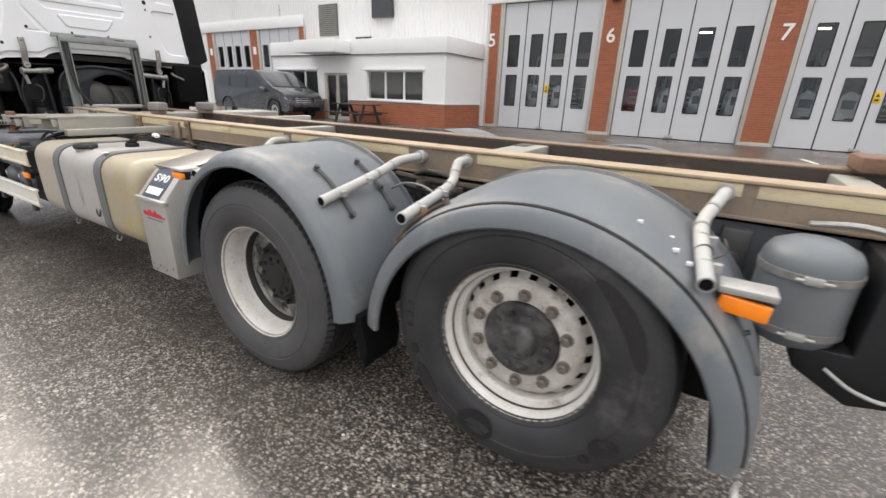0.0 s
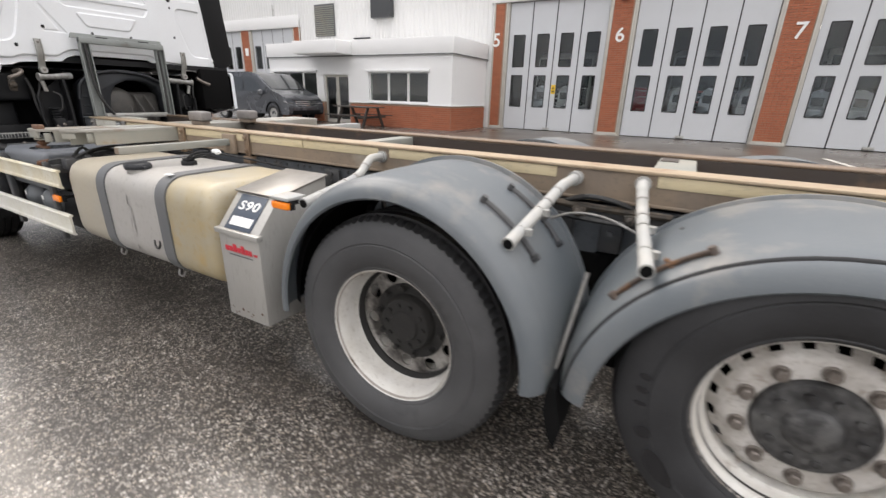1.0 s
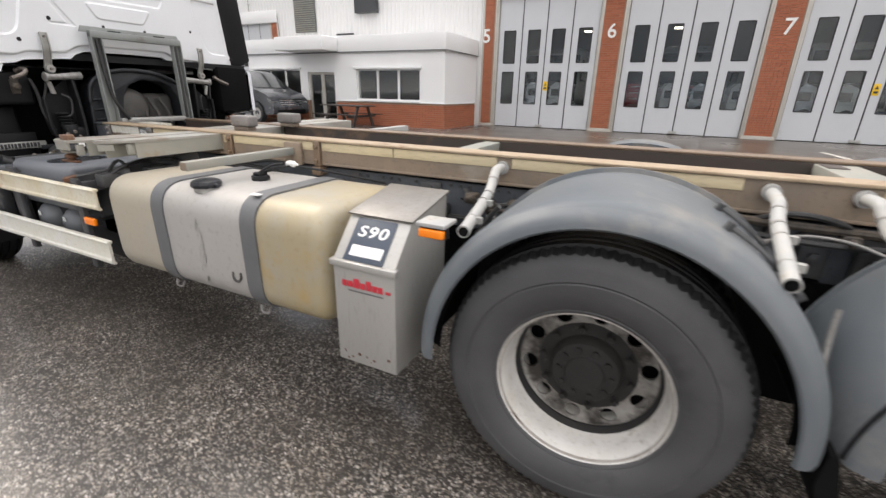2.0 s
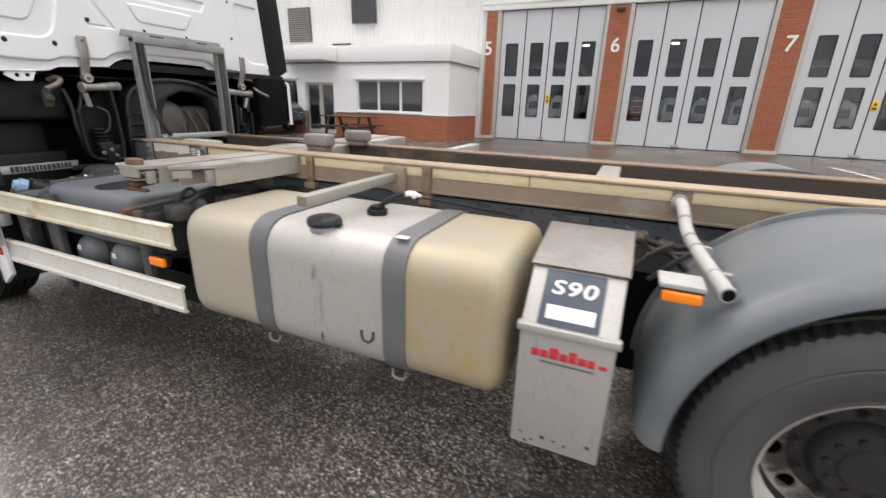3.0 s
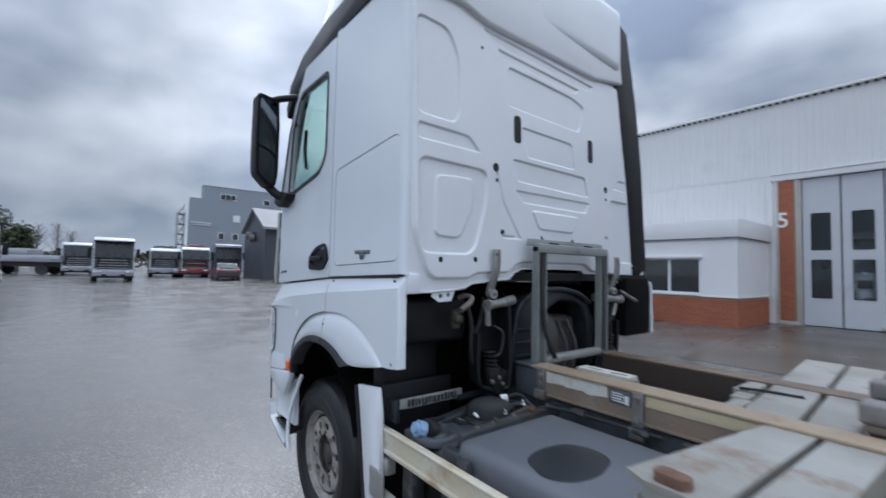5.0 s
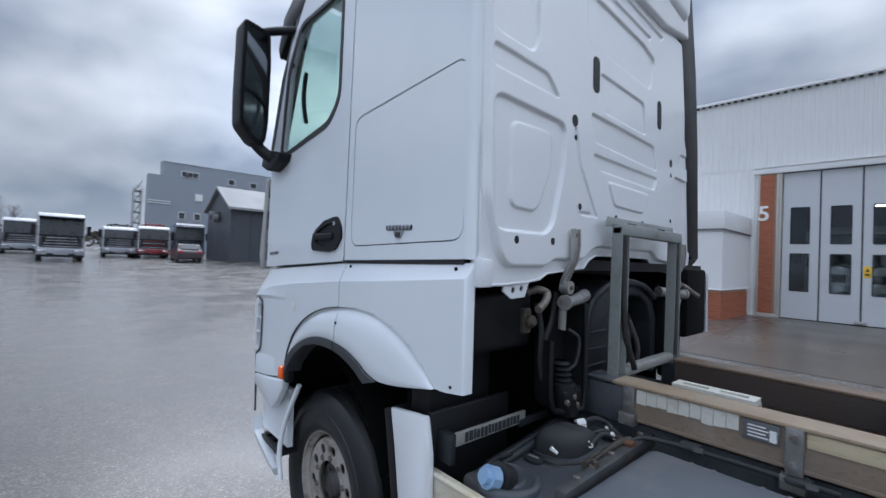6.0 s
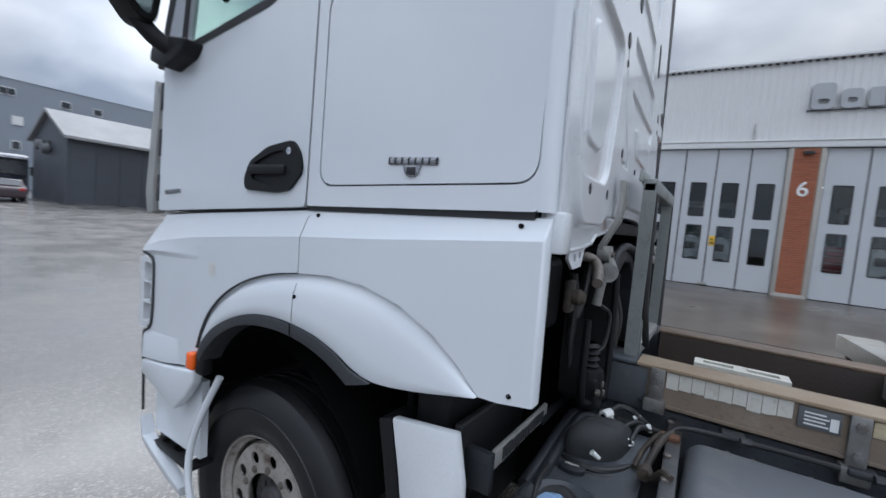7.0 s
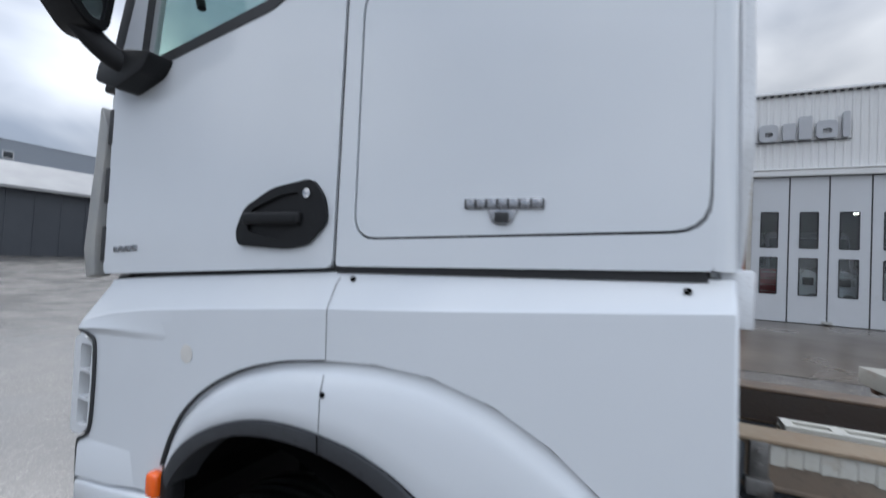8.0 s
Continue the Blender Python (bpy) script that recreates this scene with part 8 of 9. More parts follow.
part_each("rear_housing", bm, BLACK, truck, "black plastic housing behind the wing", 50)

# front corner: bumper, lamp unit, step, mud deflector
def corner_shape(bm):
    prism(bm, [(-7.764, 0.943), (-7.56, 0.966), (-7.312, 1.003), (-7.326, 0.945), (-7.385, 0.872), (-7.465, 0.800), (-7.60, 0.835), (-7.764, 0.880)], "xz", YW - 0.014, YW + 0.03, 0.010, 3)


def lower_shape(bm):
    prism(bm, [(-7.755, 0.93), (-7.36, 0.93), (-7.35, 0.60), (-7.745, 0.60)], "xz", YS + 0.030, YS + 0.060)
    rows = []
    for x, z, r in ((-7.768, 0.66, 0.010), (-7.735, 0.575, 0.013), (-7.62, 0.530, 0.014), (-7.50, 0.490, 0.014), (-7.40, 0.465, 0.012)):
        rows.append([bm.verts.new((x, YS - 0.026 + dy, z + dz)) for dy, dz in ((0, r), (0.05, r), (0.05, -r * 2.4), (0.012, -r * 2.4), (0, -r))])
    for a, b in zip(rows, rows[1:]):
        for j in range(5):
            bm.faces.new((a[j - 1], a[j], b[j], b[j - 1]))
    bm.faces.new(rows[0])
    bm.faces.new(rows[-1][::-1])


def strut_shape(bm):
    tube(bm, [(-7.235, YS + 0.030, 0.985), (-7.290, YS + 0.020, 0.88), (-7.340, YS + 0.006, 0.76), (-7.362, YS - 0.006, 0.65), (-7.355, YS - 0.012, 0.54), (-7.32, YS - 0.012, 0.44)], 0.015, 10, 5, None, 0.8)


def tread_shape(bm):
    plate(bm, [(-7.735, YS + 0.004), (-7.36, YS - 0.012), (-7.36, YS + 0.16), (-7.66, YS + 0.16)],
          [rounded([(-7.665 + 0.095 * k, YS + 0.025), (-7.605 + 0.095 * k, YS + 0.025), (-7.605 + 0.095 * k, YS + 0.12), (-7.665 + 0.095 * k, YS + 0.12)], 0.012, 2) for k in range(3)], "xy", 0.555, 0.572)
    for k in range(6):
        lathe(bm, [(0.012, 0.0), (0.010, 0.007), (0.001, 0.007)], (-7.69 + 0.055 * k, YS + 0.14, 0.571), "z", 8)


both("bumper_corner", corner_shape, CAB, "white bumper corner")
both("bumper_side", lower_shape, CAB)
both("bumper_strut", strut_shape, CAB, "", 60)
both("step_tread", tread_shape, BLACK, "black slotted entry step")
bm = B()
bx(bm, XF - 0.13, XF - 0.06, YS + 0.10, my(YS + 0.10), 0.36, 1.62, 0.03, 3)
part("grille", bm, BLACK, truck, "dark front grille")
bm = B()
outer = rounded([(-7.800, 1.415), (-7.716, 1.385), (-7.712, 1.13), (-7.760, 1.085), (-7.830, 1.085), (-7.835, 1.40)], 0.02, 3)
plate(bm, outer, [rounded([(-7.790, z0), (-7.726, z0), (-7.726, z0 + 0.085), (-7.795, z0 + 0.085)], 0.01, 2) for z0 in (1.115, 1.207, 1.299)], "xz", YW - 0.004, YW + 0.03)
lampu = part("corner_grid", bm, CAB_DULL, truck, "white corner vane with open slots")
bm = B()
tube(bm, [(-7.806, YW - 0.004, 1.428), (-7.745, YW - 0.004, 1.416), (-7.708, YW - 0.004, 1.375), (-7.706, YW - 0.004, 1.14), (-7.740, YW - 0.004, 1.085), (-7.768, YW - 0.006, 1.06), (-7.772, YW + 0.0, 0.90), (-7.768, YW + 0.004, 0.70)], 0.006, 6, 4)
part("corner_seal", bm, GASKET, lampu)
bm = B()
prism(bm, [(XF - 0.10, 1.60), (XF - 0.045, 1.61), (XF - 0.055, 1.72), (XF - 0.02, 2.12), (XF - 0.045, 2.16), (XF - 0.075, 2.20), (XF - 0.085, 2.05), (XF - 0.125, 1.70)], "xz", YS - 0.006, YS + 0.05, 0.008)
part("corner_deflector", bm, PIPE, truck, "grey-white corner air deflector")
bm = B()
for k in range(3):
    bx(bm, XF - 0.022, XF + 0.004, YS - 0.002, YS + 0.034, 1.66 + 0.20 * k, 1.78 + 0.20 * k, 0.004)
part_each("hinge", bm, GASKET, truck)
bm = B()
bx(bm, -7.348, -7.300, YS - 0.052, YS - 0.016, 1.012, 1.082, 0.012, 3)
sl = part("turn_signal", bm, SIGNAL, truck, "amber turn signal", 50)
bm = B()
bx(bm, -7.301, -7.250, YS - 0.038, YS + 0.01, 1.000, 1.092, 0.012, 3)
part("lamp_base", bm, BLACK, sl)

# white mudguard behind the front wheel, with its dark edge and reflector
bm = B()
prism(bm, [(-6.345, 1.125), (-6.135, 1.150), (-6.105, 1.02), (-6.075, 0.42), (-6.195, 0.335), (-6.20, 0.42), (-6.255, 0.70), (-6.31, 0.98)], "xz", 1.095, 1.125, 0.008)
mg = part("mudguard", bm, CAB_DULL, truck, "white mudguard behind the front wheel")
bm = B()
prism(bm, [(-6.395, 1.105), (-6.35, 1.12), (-6.315, 0.97), (-6.26, 0.69), (-6.205, 0.42), (-6.20, 0.335), (-6.235, 0.35), (-6.29, 0.62), (-6.36, 0.95)], "xz", 1.10, 1.62, 0.005)
part("mud_shield", bm, BLACK, mg)
bm = B()
bx(bm, -6.18, -6.06, 1.118, 1.175, 0.735, 0.815, 0.008)
part("guard_clip", bm, ZINC, mg)
bm = B()
bx(bm, -6.165, -6.035, 1.0825, 1.0945, 0.625, 0.765, 0.003)
for i in range(5):
    for j in range(5):
        bx(bm, -6.150 + i * 0.0235, -6.140 + i * 0.0235, 1.0805, 1.083, 0.640 + j * 0.025, 0.650 + j * 0.025)
part("chequer_plate", bm, ZINC, mg, "small grey chequer plate")
bm = B()
bx(bm, -6.125, -6.085, 1.086, 1.095, 0.555, 0.61, 0.003)
part("red_marker", bm, RED_LENS, mg, "small red marker")

# mirror, turned in towards the driver
def toe_in(bm):
    for v in bm.verts:
        v.co.x -= 0.42 * (v.co.y - 0.90)


bm = B()
prism(bm, rounded([(0.812, 3.04), (0.985, 3.04), (1.00, 2.85), (1.00, 2.48), (0.985, 2.36), (0.915, 2.352), (0.815, 2.44), (0.808, 2.62)], 0.03, 4), "yz", -7.70, -7.56, 0.022, 3)
toe_in(bm)
mirror_ob = part("mirror_housing", bm, BLACK, truck, "tall black mirror housing", 50)
bm = B()
plate(bm, rounded([(0.814, 3.035), (0.984, 3.035), (0.998, 2.85), (0.998, 2.48), (0.982, 2.364), (0.915, 2.358), (0.818, 2.443), (0.811, 2.62)], 0.03, 4),
      [rounded([(0.836, 3.015), (0.967, 3.015), (0.980, 2.85), (0.980, 2.60), (0.90, 2.645), (0.832, 2.65)], 0.02, 3),
       rounded([(0.833, 2.635), (0.90, 2.63), (0.980, 2.585), (0.980, 2.49), (0.966, 2.385), (0.922, 2.378), (0.836, 2.452)], 0.02, 3)], "yz", -7.566, -7.550)
toe_in(bm)
part("mirror_rim", bm, BLACK, mirror_ob)
bm = B()
plate(bm, [(0.830, 3.02), (0.972, 3.02), (0.985, 2.85), (0.985, 2.595), (0.90, 2.642), (0.828, 2.648)], [], "yz", -7.5595, -7.556)
plate(bm, [(0.828, 2.638), (0.90, 2.633), (0.985, 2.59), (0.985, 2.48), (0.970, 2.378), (0.918, 2.371), (0.830, 2.446)], [], "yz", -7.5595, -7.558)
toe_in(bm)
part_each("mirror_glass", bm, MIRROR, mirror_ob, "mirror face")
bm = B()
tube(bm, [(-7.64, 0.93, 2.38), (-7.61, 0.98, 2.32), (-7.58, 1.03, 2.285), (-7.55, 1.08, 2.275)], 0.034, 12, 5, None, 0.8)
prism(bm, rounded([(-7.72, 2.25), (-7.60, 2.205), (-7.46, 2.245), (-7.42, 2.295), (-7.56, 2.325), (-7.70, 2.31)], 0.02, 3), "xz", 1.015, 1.10, 0.014, 2)
tube(bm, [(-7.63, 0.93, 3.03), (-7.58, 1.02, 3.06), (-7.47, 1.12, 3.06)], 0.026, 10, 5)
part_each("mirror_arm", bm, BLACK, mirror_ob, "black mirror arm", 50)

# -- behind the cab --
goal = None
for y, s_ in ((1.992, 1), (2.735, -1)):
    bm = B()
    prism(bm, [(y, -5.900), (y + s_ * 0.080, -5.900), (y + s_ * 0.080, -5.852), (y + s_ * 0.072, -5.852), (y + s_ * 0.072, -5.892), (y + s_ * 0.008, -5.892),
               (y + s_ * 0.008, -5.852), (y, -5.852)], "xy", 0, 1)
    for v in bm.verts:
        v.co = Vector((v.co.y, v.co.x, 1.19 + v.co.z * 0.71))
    if goal is None:
        goal = part("headboard_frame", bm, ARM_DARK, truck, "grey channel-steel headboard frame")
    else:
        part("headboard_post", bm, ARM_DARK, goal)
bm = B()
bx(bm, -5.902, -5.850, 1.992, 2.735, 1.866, 1.920, 0.008)
prism(bm, [(1.94, 1.905), (2.755, 1.905), (2.74, 1.955), (1.96, 1.950)], "yz", -5.912, -5.903, 0.003)
part_each("headboard_top", bm, ARM_DARK, goal)
bm = B()
for y in (2.15, 2.52):
    prism(bm, rounded([(y, 1.926), (y + 0.10, 1.926), (y + 0.10, 1.934), (y, 1.934)], 0.004, 2), "yz", -5.9028, -5.9005)
part_each("headboard_slot", bm, BLACKER, goal)
bm = B()
bx(bm, -5.905, -5.850, 2.08, 2.66, 1.205, 1.250, 0.010)
part("headboard_foot", bm, ZINC, goal)
bm = B()
tube(bm, [(-5.86, 2.03, 1.86), (-5.855, 2.035, 1.6), (-5.85, 2.06, 1.4), (-5.84, 2.14, 1.24)], 0.014, 8, 5)
tube(bm, [(-5.86, 2.67, 1.86), (-5.855, 2.675, 1.5), (-5.85, 2.67, 1.24)], 0.014, 8, 5)
part_each("hose", bm, HOSE, truck)
bm = B()
bx(bm, -5.965, -5.795, 1.925, 1.99, 1.045, 1.205, 0.012)
bx(bm, -5.965, -5.842, 1.917, 2.05, RZ - 0.016, RZ - 0.002, 0.004)
bx(bm, -5.93, -5.80, 2.70, 2.90, 1.06, 1.20, 0.012)
part_each("headboard_console", bm, RAIL_GREY, truck, "slate-grey steel console")
for y, s in ((1.712, 1), (my(1.712), -1)):
    bm = B()
    tube(bm, [(-5.985, y, 1.12), (-5.985, y, 1.225)], 0.034, 14)
    lathe(bm, [(0.001, 0.20), (0.030, 0.20), (0.050, 0.192), (0.054, 0.18), (0.054, 0.055), (0.050, 0.045), (0.030, 0.04)], (-5.975, y, 1.255), "z", 20, -1)
    for k in range(4):
        lathe(bm, [(0.030, -0.011), (0.045, 0.0), (0.030, 0.011)], (-5.981, y, 1.222 + 0.024 * k), "z", 18)
    bx(bm, -6.02, -5.93, y - 0.05, y + 0.09, 1.10, 1.19, 0.02, 3)
    strut = part("cab_damper", bm, BLACK, truck, "black cab suspension strut", 50)
    bm = B()
    for dy, z in ((0.000, 1.157), (0.020, 1.118), (-0.055, 1.14)):
        lathe(bm, [(0.014, 0.0), (0.014, 0.010), (0.009, 0.014), (0.001, 0.014)], (-5.931, y + dy * s, z), "x", 8)
    part_each("strut_bolt", bm, NUT, strut)
    bm = B()
    tube(bm, [(-5.962, y, 1.445), (-5.950, y, 1.530)], 0.0165, 12)
    part("strut_rod", bm, ZINC, strut, "bright strut rod")
    bm = B()
    tube(bm, [(-5.926, y - 0.062 * s, 1.563), (-5.928, y - 0.046 * s, 1.563)], 0.032, 16)
    tube(bm, [(-5.928, y - 0.048 * s, 1.563), (-5.935, y + 0.015 * s, 1.565)], 0.023, 14)
    tube(bm, [(-5.935, y + 0.010 * s, 1.565), (-5.955, y + 0.10 * s, 1.572), (-5.985, y + 0.20 * s, 1.580)], 0.022, 10, 4, 0.030)
    part_each("strut_joint", bm, EYE_ZINC, strut, "cast strut eye and arm")
    bm = B()
    arm_path = [(-5.912, 1.872), (-5.908, 1.80), (-5.915, 1.74), (-5.940, 1.690), (-5.958, 1.650), (-5.962, 1.610)]
    for sx in (-0.024, 0.016):
        prism(bm, [(x, z) for x, z in arm_path] + [(x - 0.010, z) for x, z in arm_path[::-1]], "xz", y + sx, y + sx + 0.008)
    prism(bm, [(x - 0.010, z) for x, z in arm_path] + [(x - 0.017, z) for x, z in arm_path[::-1]], "xz", y - 0.024, y + 0.024)
    tube(bm, [(-5.975, y, 1.622), (-5.935, y, 1.622)], 0.028, 14)
    part_each("strut_bracket", bm, ZINC, strut, "grey cast bracket")
    bm = B()
    lathe(bm, [(0.010, 0.0), (0.010, 0.010), (0.001, 0.011)], (-5.934, y, 1.622), "x", 8)
    lathe(bm, [(0.009, 0.0), (0.009, 0.010), (0.001, 0.011)], (-5.925, y, 1.845), "x", 8)
    part_each("bracket_bolt", bm, NUT, strut)
    bm = B()
    tube(bm, [(-6.02, y - 0.19 * s, 1.600), (-5.985, y - 0.165 * s, 1.614), (-5.950, y - 0.155 * s, 1.602), (-5.930, y - 0.19 * s, 1.575), (-5.912, y - 0.262 * s, 1.545)], 0.0155, 12, 5)
    part("bent_pipe", bm, NUT, strut, "bent steel pipe end")
    bm = B()
    tube(bm, [(-5.99, y - 0.03 * s, 1.60), (-5.996, y - 0.025 * s, 1.556), (-5.999, y - 0.05 * s, 1.459), (-6.01, y - 0.07 * s, 1.40)], 0.011, 8, 5)
    tube(bm, [(-6.02, y - 0.12 * s, 1.55), (-6.01, y - 0.10 * s, 1.45), (-6.015, y - 0.09 * s, 1.30), (-6.01, y - 0.05 * s, 1.16)], 0.013, 8, 5)
    tube(bm, [(-5.96, y + 0.03 * s, 1.44), (-5.93, y + 0.07 * s, 1.40), (-5.935, y + 0.06 * s, 1.30), (-5.95, y + 0.03 * s, 1.27)], 0.008, 8, 5)
    part_each("hose", bm, HOSE, strut)
    bm = B()
    lathe(bm, [(0.024, 0.0), (0.026, 0.02), (0.014, 0.034), (0.001, 0.036)], (-5.985, y - 0.225 * s, 1.49), "x", 12)
    bx(bm, -6.01, -5.985, y - 0.25 * s if s > 0 else y + 0.20, y - 0.20 * s if s > 0 else y + 0.25, 1.44, 1.54, 0.008)
    part_each("air_valve", bm, GRIMY, strut, "small grimy air valve")
    for ob_ in (strut, *strut.children):
        if ob_.name.split(".")[0] in ("cab_damper", "strut_rod", "strut_bolt"):
            for v in ob_.data.vertices:
                v.co.y -= 0.20 * s * (v.co.z - 1.36)
    # dished black shield behind the strut, with a rolled rim
    bm = B()
    rim_yz = [(-0.085, 1.40), (-0.085, 1.24), (-0.070, 1.135), (-0.025, 1.098), (0.085, 1.088), (0.122, 1.125), (0.122, 1.37), (0.112, 1.55)]
    prism(bm, [(y + a * s, z) for a, z in rim_yz], "yz", -6.045, -6.032)
    tube(bm, [(-5.965 + 0.28 * max(0, a + 0.02), y + a * s, z) for a, z in rim_yz], 0.012, 8, 4)
    rows_ = [[bm.verts.new((x, y + a * s, z)) for a, z in rim_yz] for x in (-6.034, -5.965)]
    for j, (a, z) in enumerate(rim_yz):
        rows_[1][j].co.x += 0.28 * max(0, a + 0.02)
    for j in range(len(rim_yz) - 1):
        bm.faces.new((rows_[0][j], rows_[0][j + 1], rows_[1][j + 1], rows_[1][j]))
    part("strut_shield", bm, BLACK, truck, "black moulded shield behind the strut", 60)
# ribbed hoop over the gearbox, seen through the headboard frame
bm = B()
arch_out = [(1.925, 1.08), (1.931, 1.21), (1.943, 1.38), (1.975, 1.514), (2.077, 1.597), (2.242, 1.638), (2.42, 1.636), (2.582, 1.607), (2.72, 1.545), (2.79, 1.42), (2.80, 1.10)]
arch_in = [(2.73, 1.10), (2.715, 1.40), (2.655, 1.51), (2.56, 1.555), (2.40, 1.565), (2.28, 1.515), (2.22, 1.42), (2.19, 1.254), (2.185, 1.08)]
prism(bm, arch_out + arch_in, "yz", -6.16, -6.0, 0.012, 2)
tube(bm, [(-5.99, y, z) for y, z in arch_out[2:9]], 0.018, 8, 4)
for k in range(4):
    bx(bm, -6.002, -5.988, 1.96, 2.15, 1.15 + 0.08 * k, 1.165 + 0.08 * k, 0.004)
part("intake_hoop", bm, SLATE_BLACK, truck, "black moulded arch over the gearbox", 60)
bm = B()
bx(bm, -6.30, -6.10, 1.95, 2.73, 1.0, 1.45, 0.06, 3)
lathe(bm, [(0.18, -0.10), (0.17, 0.0), (0.12, 0.05), (0.05, 0.06), (0.001, 0.06)], (-6.08, 2.30, 1.32), "x", 24)
for k in range(6):
    tube(bm, [(-6.04, 2.05 + 0.11 * k, 1.10), (-6.03, 2.07 + 0.11 * k, 1.25), (-6.06, 2.05 + 0.10 * k, 1.42)], 0.014, 8, 4)
part("gearbox", bm, material("sooty_casting", (0.06, 0.058, 0.055), 0.6, second=(0.10, 0.09, 0.08), scale=12, bump=0.4), truck, "sooty gearbox casting", 50)
# unseen near-black blocks along the underbody, added to stop light passing beneath
bm = B()
bx(bm, -7.4, -5.98, 1.97, 2.71, 0.55, 1.05, 0.05)
bx(bm, -5.98, -0.2, 2.28, 2.40, 0.66, 0.78, 0.03)
part_each("driveline", bm, BLACKER, truck)
# coachbuilder's plate as plain bars on its bracket
bm = B()
bx(bm, -6.075, -6.062, 1.19, 1.60, 1.042, 1.092, 0.003)
bp_ob = part("maker_plate", bm, ZINC, truck, "grey maker's plate with dark bars")
bm = B()
y = 1.235
random.seed(5)
while y < 1.56:
    w = 0.010 + 0.010 * random.random()
    bx(bm, -6.0618, -6.0595, y, y + w, 1.047 + 0.004 * random.random(), 1.082 + 0.005 * random.random())
    y += w + 0.006
part("plate_print", bm, GASKET, bp_ob)
bm = B()
bx(bm, -6.076, -6.060, 1.56, 1.90, 1.025, 1.060, 0.005)
part("plate_carrier", bm, SLATE_BLACK, truck)
bm = B()
bx(bm, -6.14, -6.062, 1.165, 1.19, 0.98, 1.090, 0.004)
part("plate_carrier", bm, SLATE_BLACK, truck)

# ---- things in the yard ----
def van_thing():
    """A dark people-carrier van, nose towards +x, built about its own middle on the ground."""
    v = thing("van", "dark grey passenger van parked before the office", "van")
    L, W = 5.0, 1.9
    prof = rounded([(-2.48, 0.32), (-2.50, 1.0), (-2.42, 1.72), (-2.28, 1.84), (0.30, 1.86), (0.66, 1.79), (1.56, 1.20), (2.08, 1.05), (2.36, 0.88), (2.50, 0.60), (2.46, 0.30)], 0.12, 5)
    bm = B()
    plate(bm, prof, [], "xz", -W / 2, W / 2)
    for q in bm.verts:                       # tumblehome
        if q.co.z > 1.0:
            q.co.y *= 1 - 0.13 * (q.co.z - 1.0)
        if q.co.x > 1.9:
            q.co.y *= 1 - 0.12 * (q.co.x - 1.9)
    body = part("body", bm, VAN, v, "", 40)
    def lean(z):
        return 1 - 0.13 * max(0, z - 1.0)
    for s in (-1, 1):
        for pts in ([(-2.28, 1.22), (-1.30, 1.19), (-1.32, 1.66), (-2.18, 1.64)], [(-1.22, 1.19), (-0.10, 1.15), (-0.12, 1.68), (-1.24, 1.66)],
                    [(0.0, 1.15), (1.22, 1.10), (0.78, 1.46), (0.48, 1.66), (-0.02, 1.68)]):
            bm = B()
            out = rounded(pts, 0.05, 3)
            a = [bm.verts.new((x, s * (W / 2 * lean(z) + 0.006), z)) for x, z in out]
            b = [bm.verts.new((x, s * (W / 2 * lean(z) - 0.02), z)) for x, z in out]
            bm.faces.new(a)
            for j in range(len(a)):
                bm.faces.new((a[j - 1], a[j], b[j], b[j - 1]))
            part("side_window", bm, VAN_GLASS, v, "dark tinted window")
        bm = B()
        bx(bm, 0.95, 1.20, s * 0.98 - 0.09, s * 0.98 + 0.09, 1.02, 1.20, 0.04, 3)
        part("mirror", bm, VAN, v)
        bm = B()
        prism(bm, rounded([(1.98, 0.90), (2.30, 0.84), (2.42, 0.72), (2.06, 0.76)], 0.03, 2), "xz", s * 0.62, s * 0.91) if s > 0 else prism(bm, rounded([(1.98, 0.90), (2.30, 0.84), (2.42, 0.72), (2.06, 0.76)], 0.03, 2), "xz", -0.91, -0.62)
        for q in bm.verts:
            q.co.x += 0.035
        part("headlight", bm, CHROME, v, "clear headlight")
        for x in (-1.55, 1.62):
            bm = B()
            lathe(bm, [(0.21, 0.02), (0.30, 0.0), (0.325, 0.03), (0.33, 0.10), (0.33, 0.20), (0.2, 0.22)], (x, s * (W / 2 - 0.005), 0.33), "y", 28, -s)
            wheel_ = part("wheel", bm, RUBBER, v)
            bm = B()
            lathe(bm, [(0.215, 0.03), (0.20, 0.02), (0.06, 0.045), (0.001, 0.03)], (x, s * (W / 2 - 0.005), 0.33), "y", 28, -s)
            part("hubcap", bm, ZINC, wheel_)
            bm = B()
            pts = [(x + 0.40 * math.cos(radians(a)), 0.36 + 0.40 * math.sin(radians(a))) for a in range(-8, 190, 11)]
            tube(bm, [(px, s * (W / 2 - 0.004), pz) for px, pz in pts], 0.022, 6)
            part("arch_lip", bm, BLACKER, v)
    bm = B()
    prism(bm, [(0.46, 1.80), (0.70, 1.735), (1.50, 1.215), (1.47, 1.20), (0.68, 1.71), (0.44, 1.77)], "xz", -0.80, 0.80)
    for q in bm.verts:
        q.co.x += 0.03
        q.co.z += 0.03
    part("windscreen", bm, VAN_GLASS, v, "dark windscreen")
    bm = B()
    for k in range(3):
        bx(bm, 2.425 - 0.04 * k, 2.485 - 0.035 * k, -0.52, 0.52, 0.63 + 0.075 * k, 0.665 + 0.075 * k, 0.008)
    part("grille", bm, CHROME, v, "bright grille bars")
    bm = B()
    bx(bm, 2.30, 2.40, -0.60, 0.60, 0.58, 0.84, 0.02)
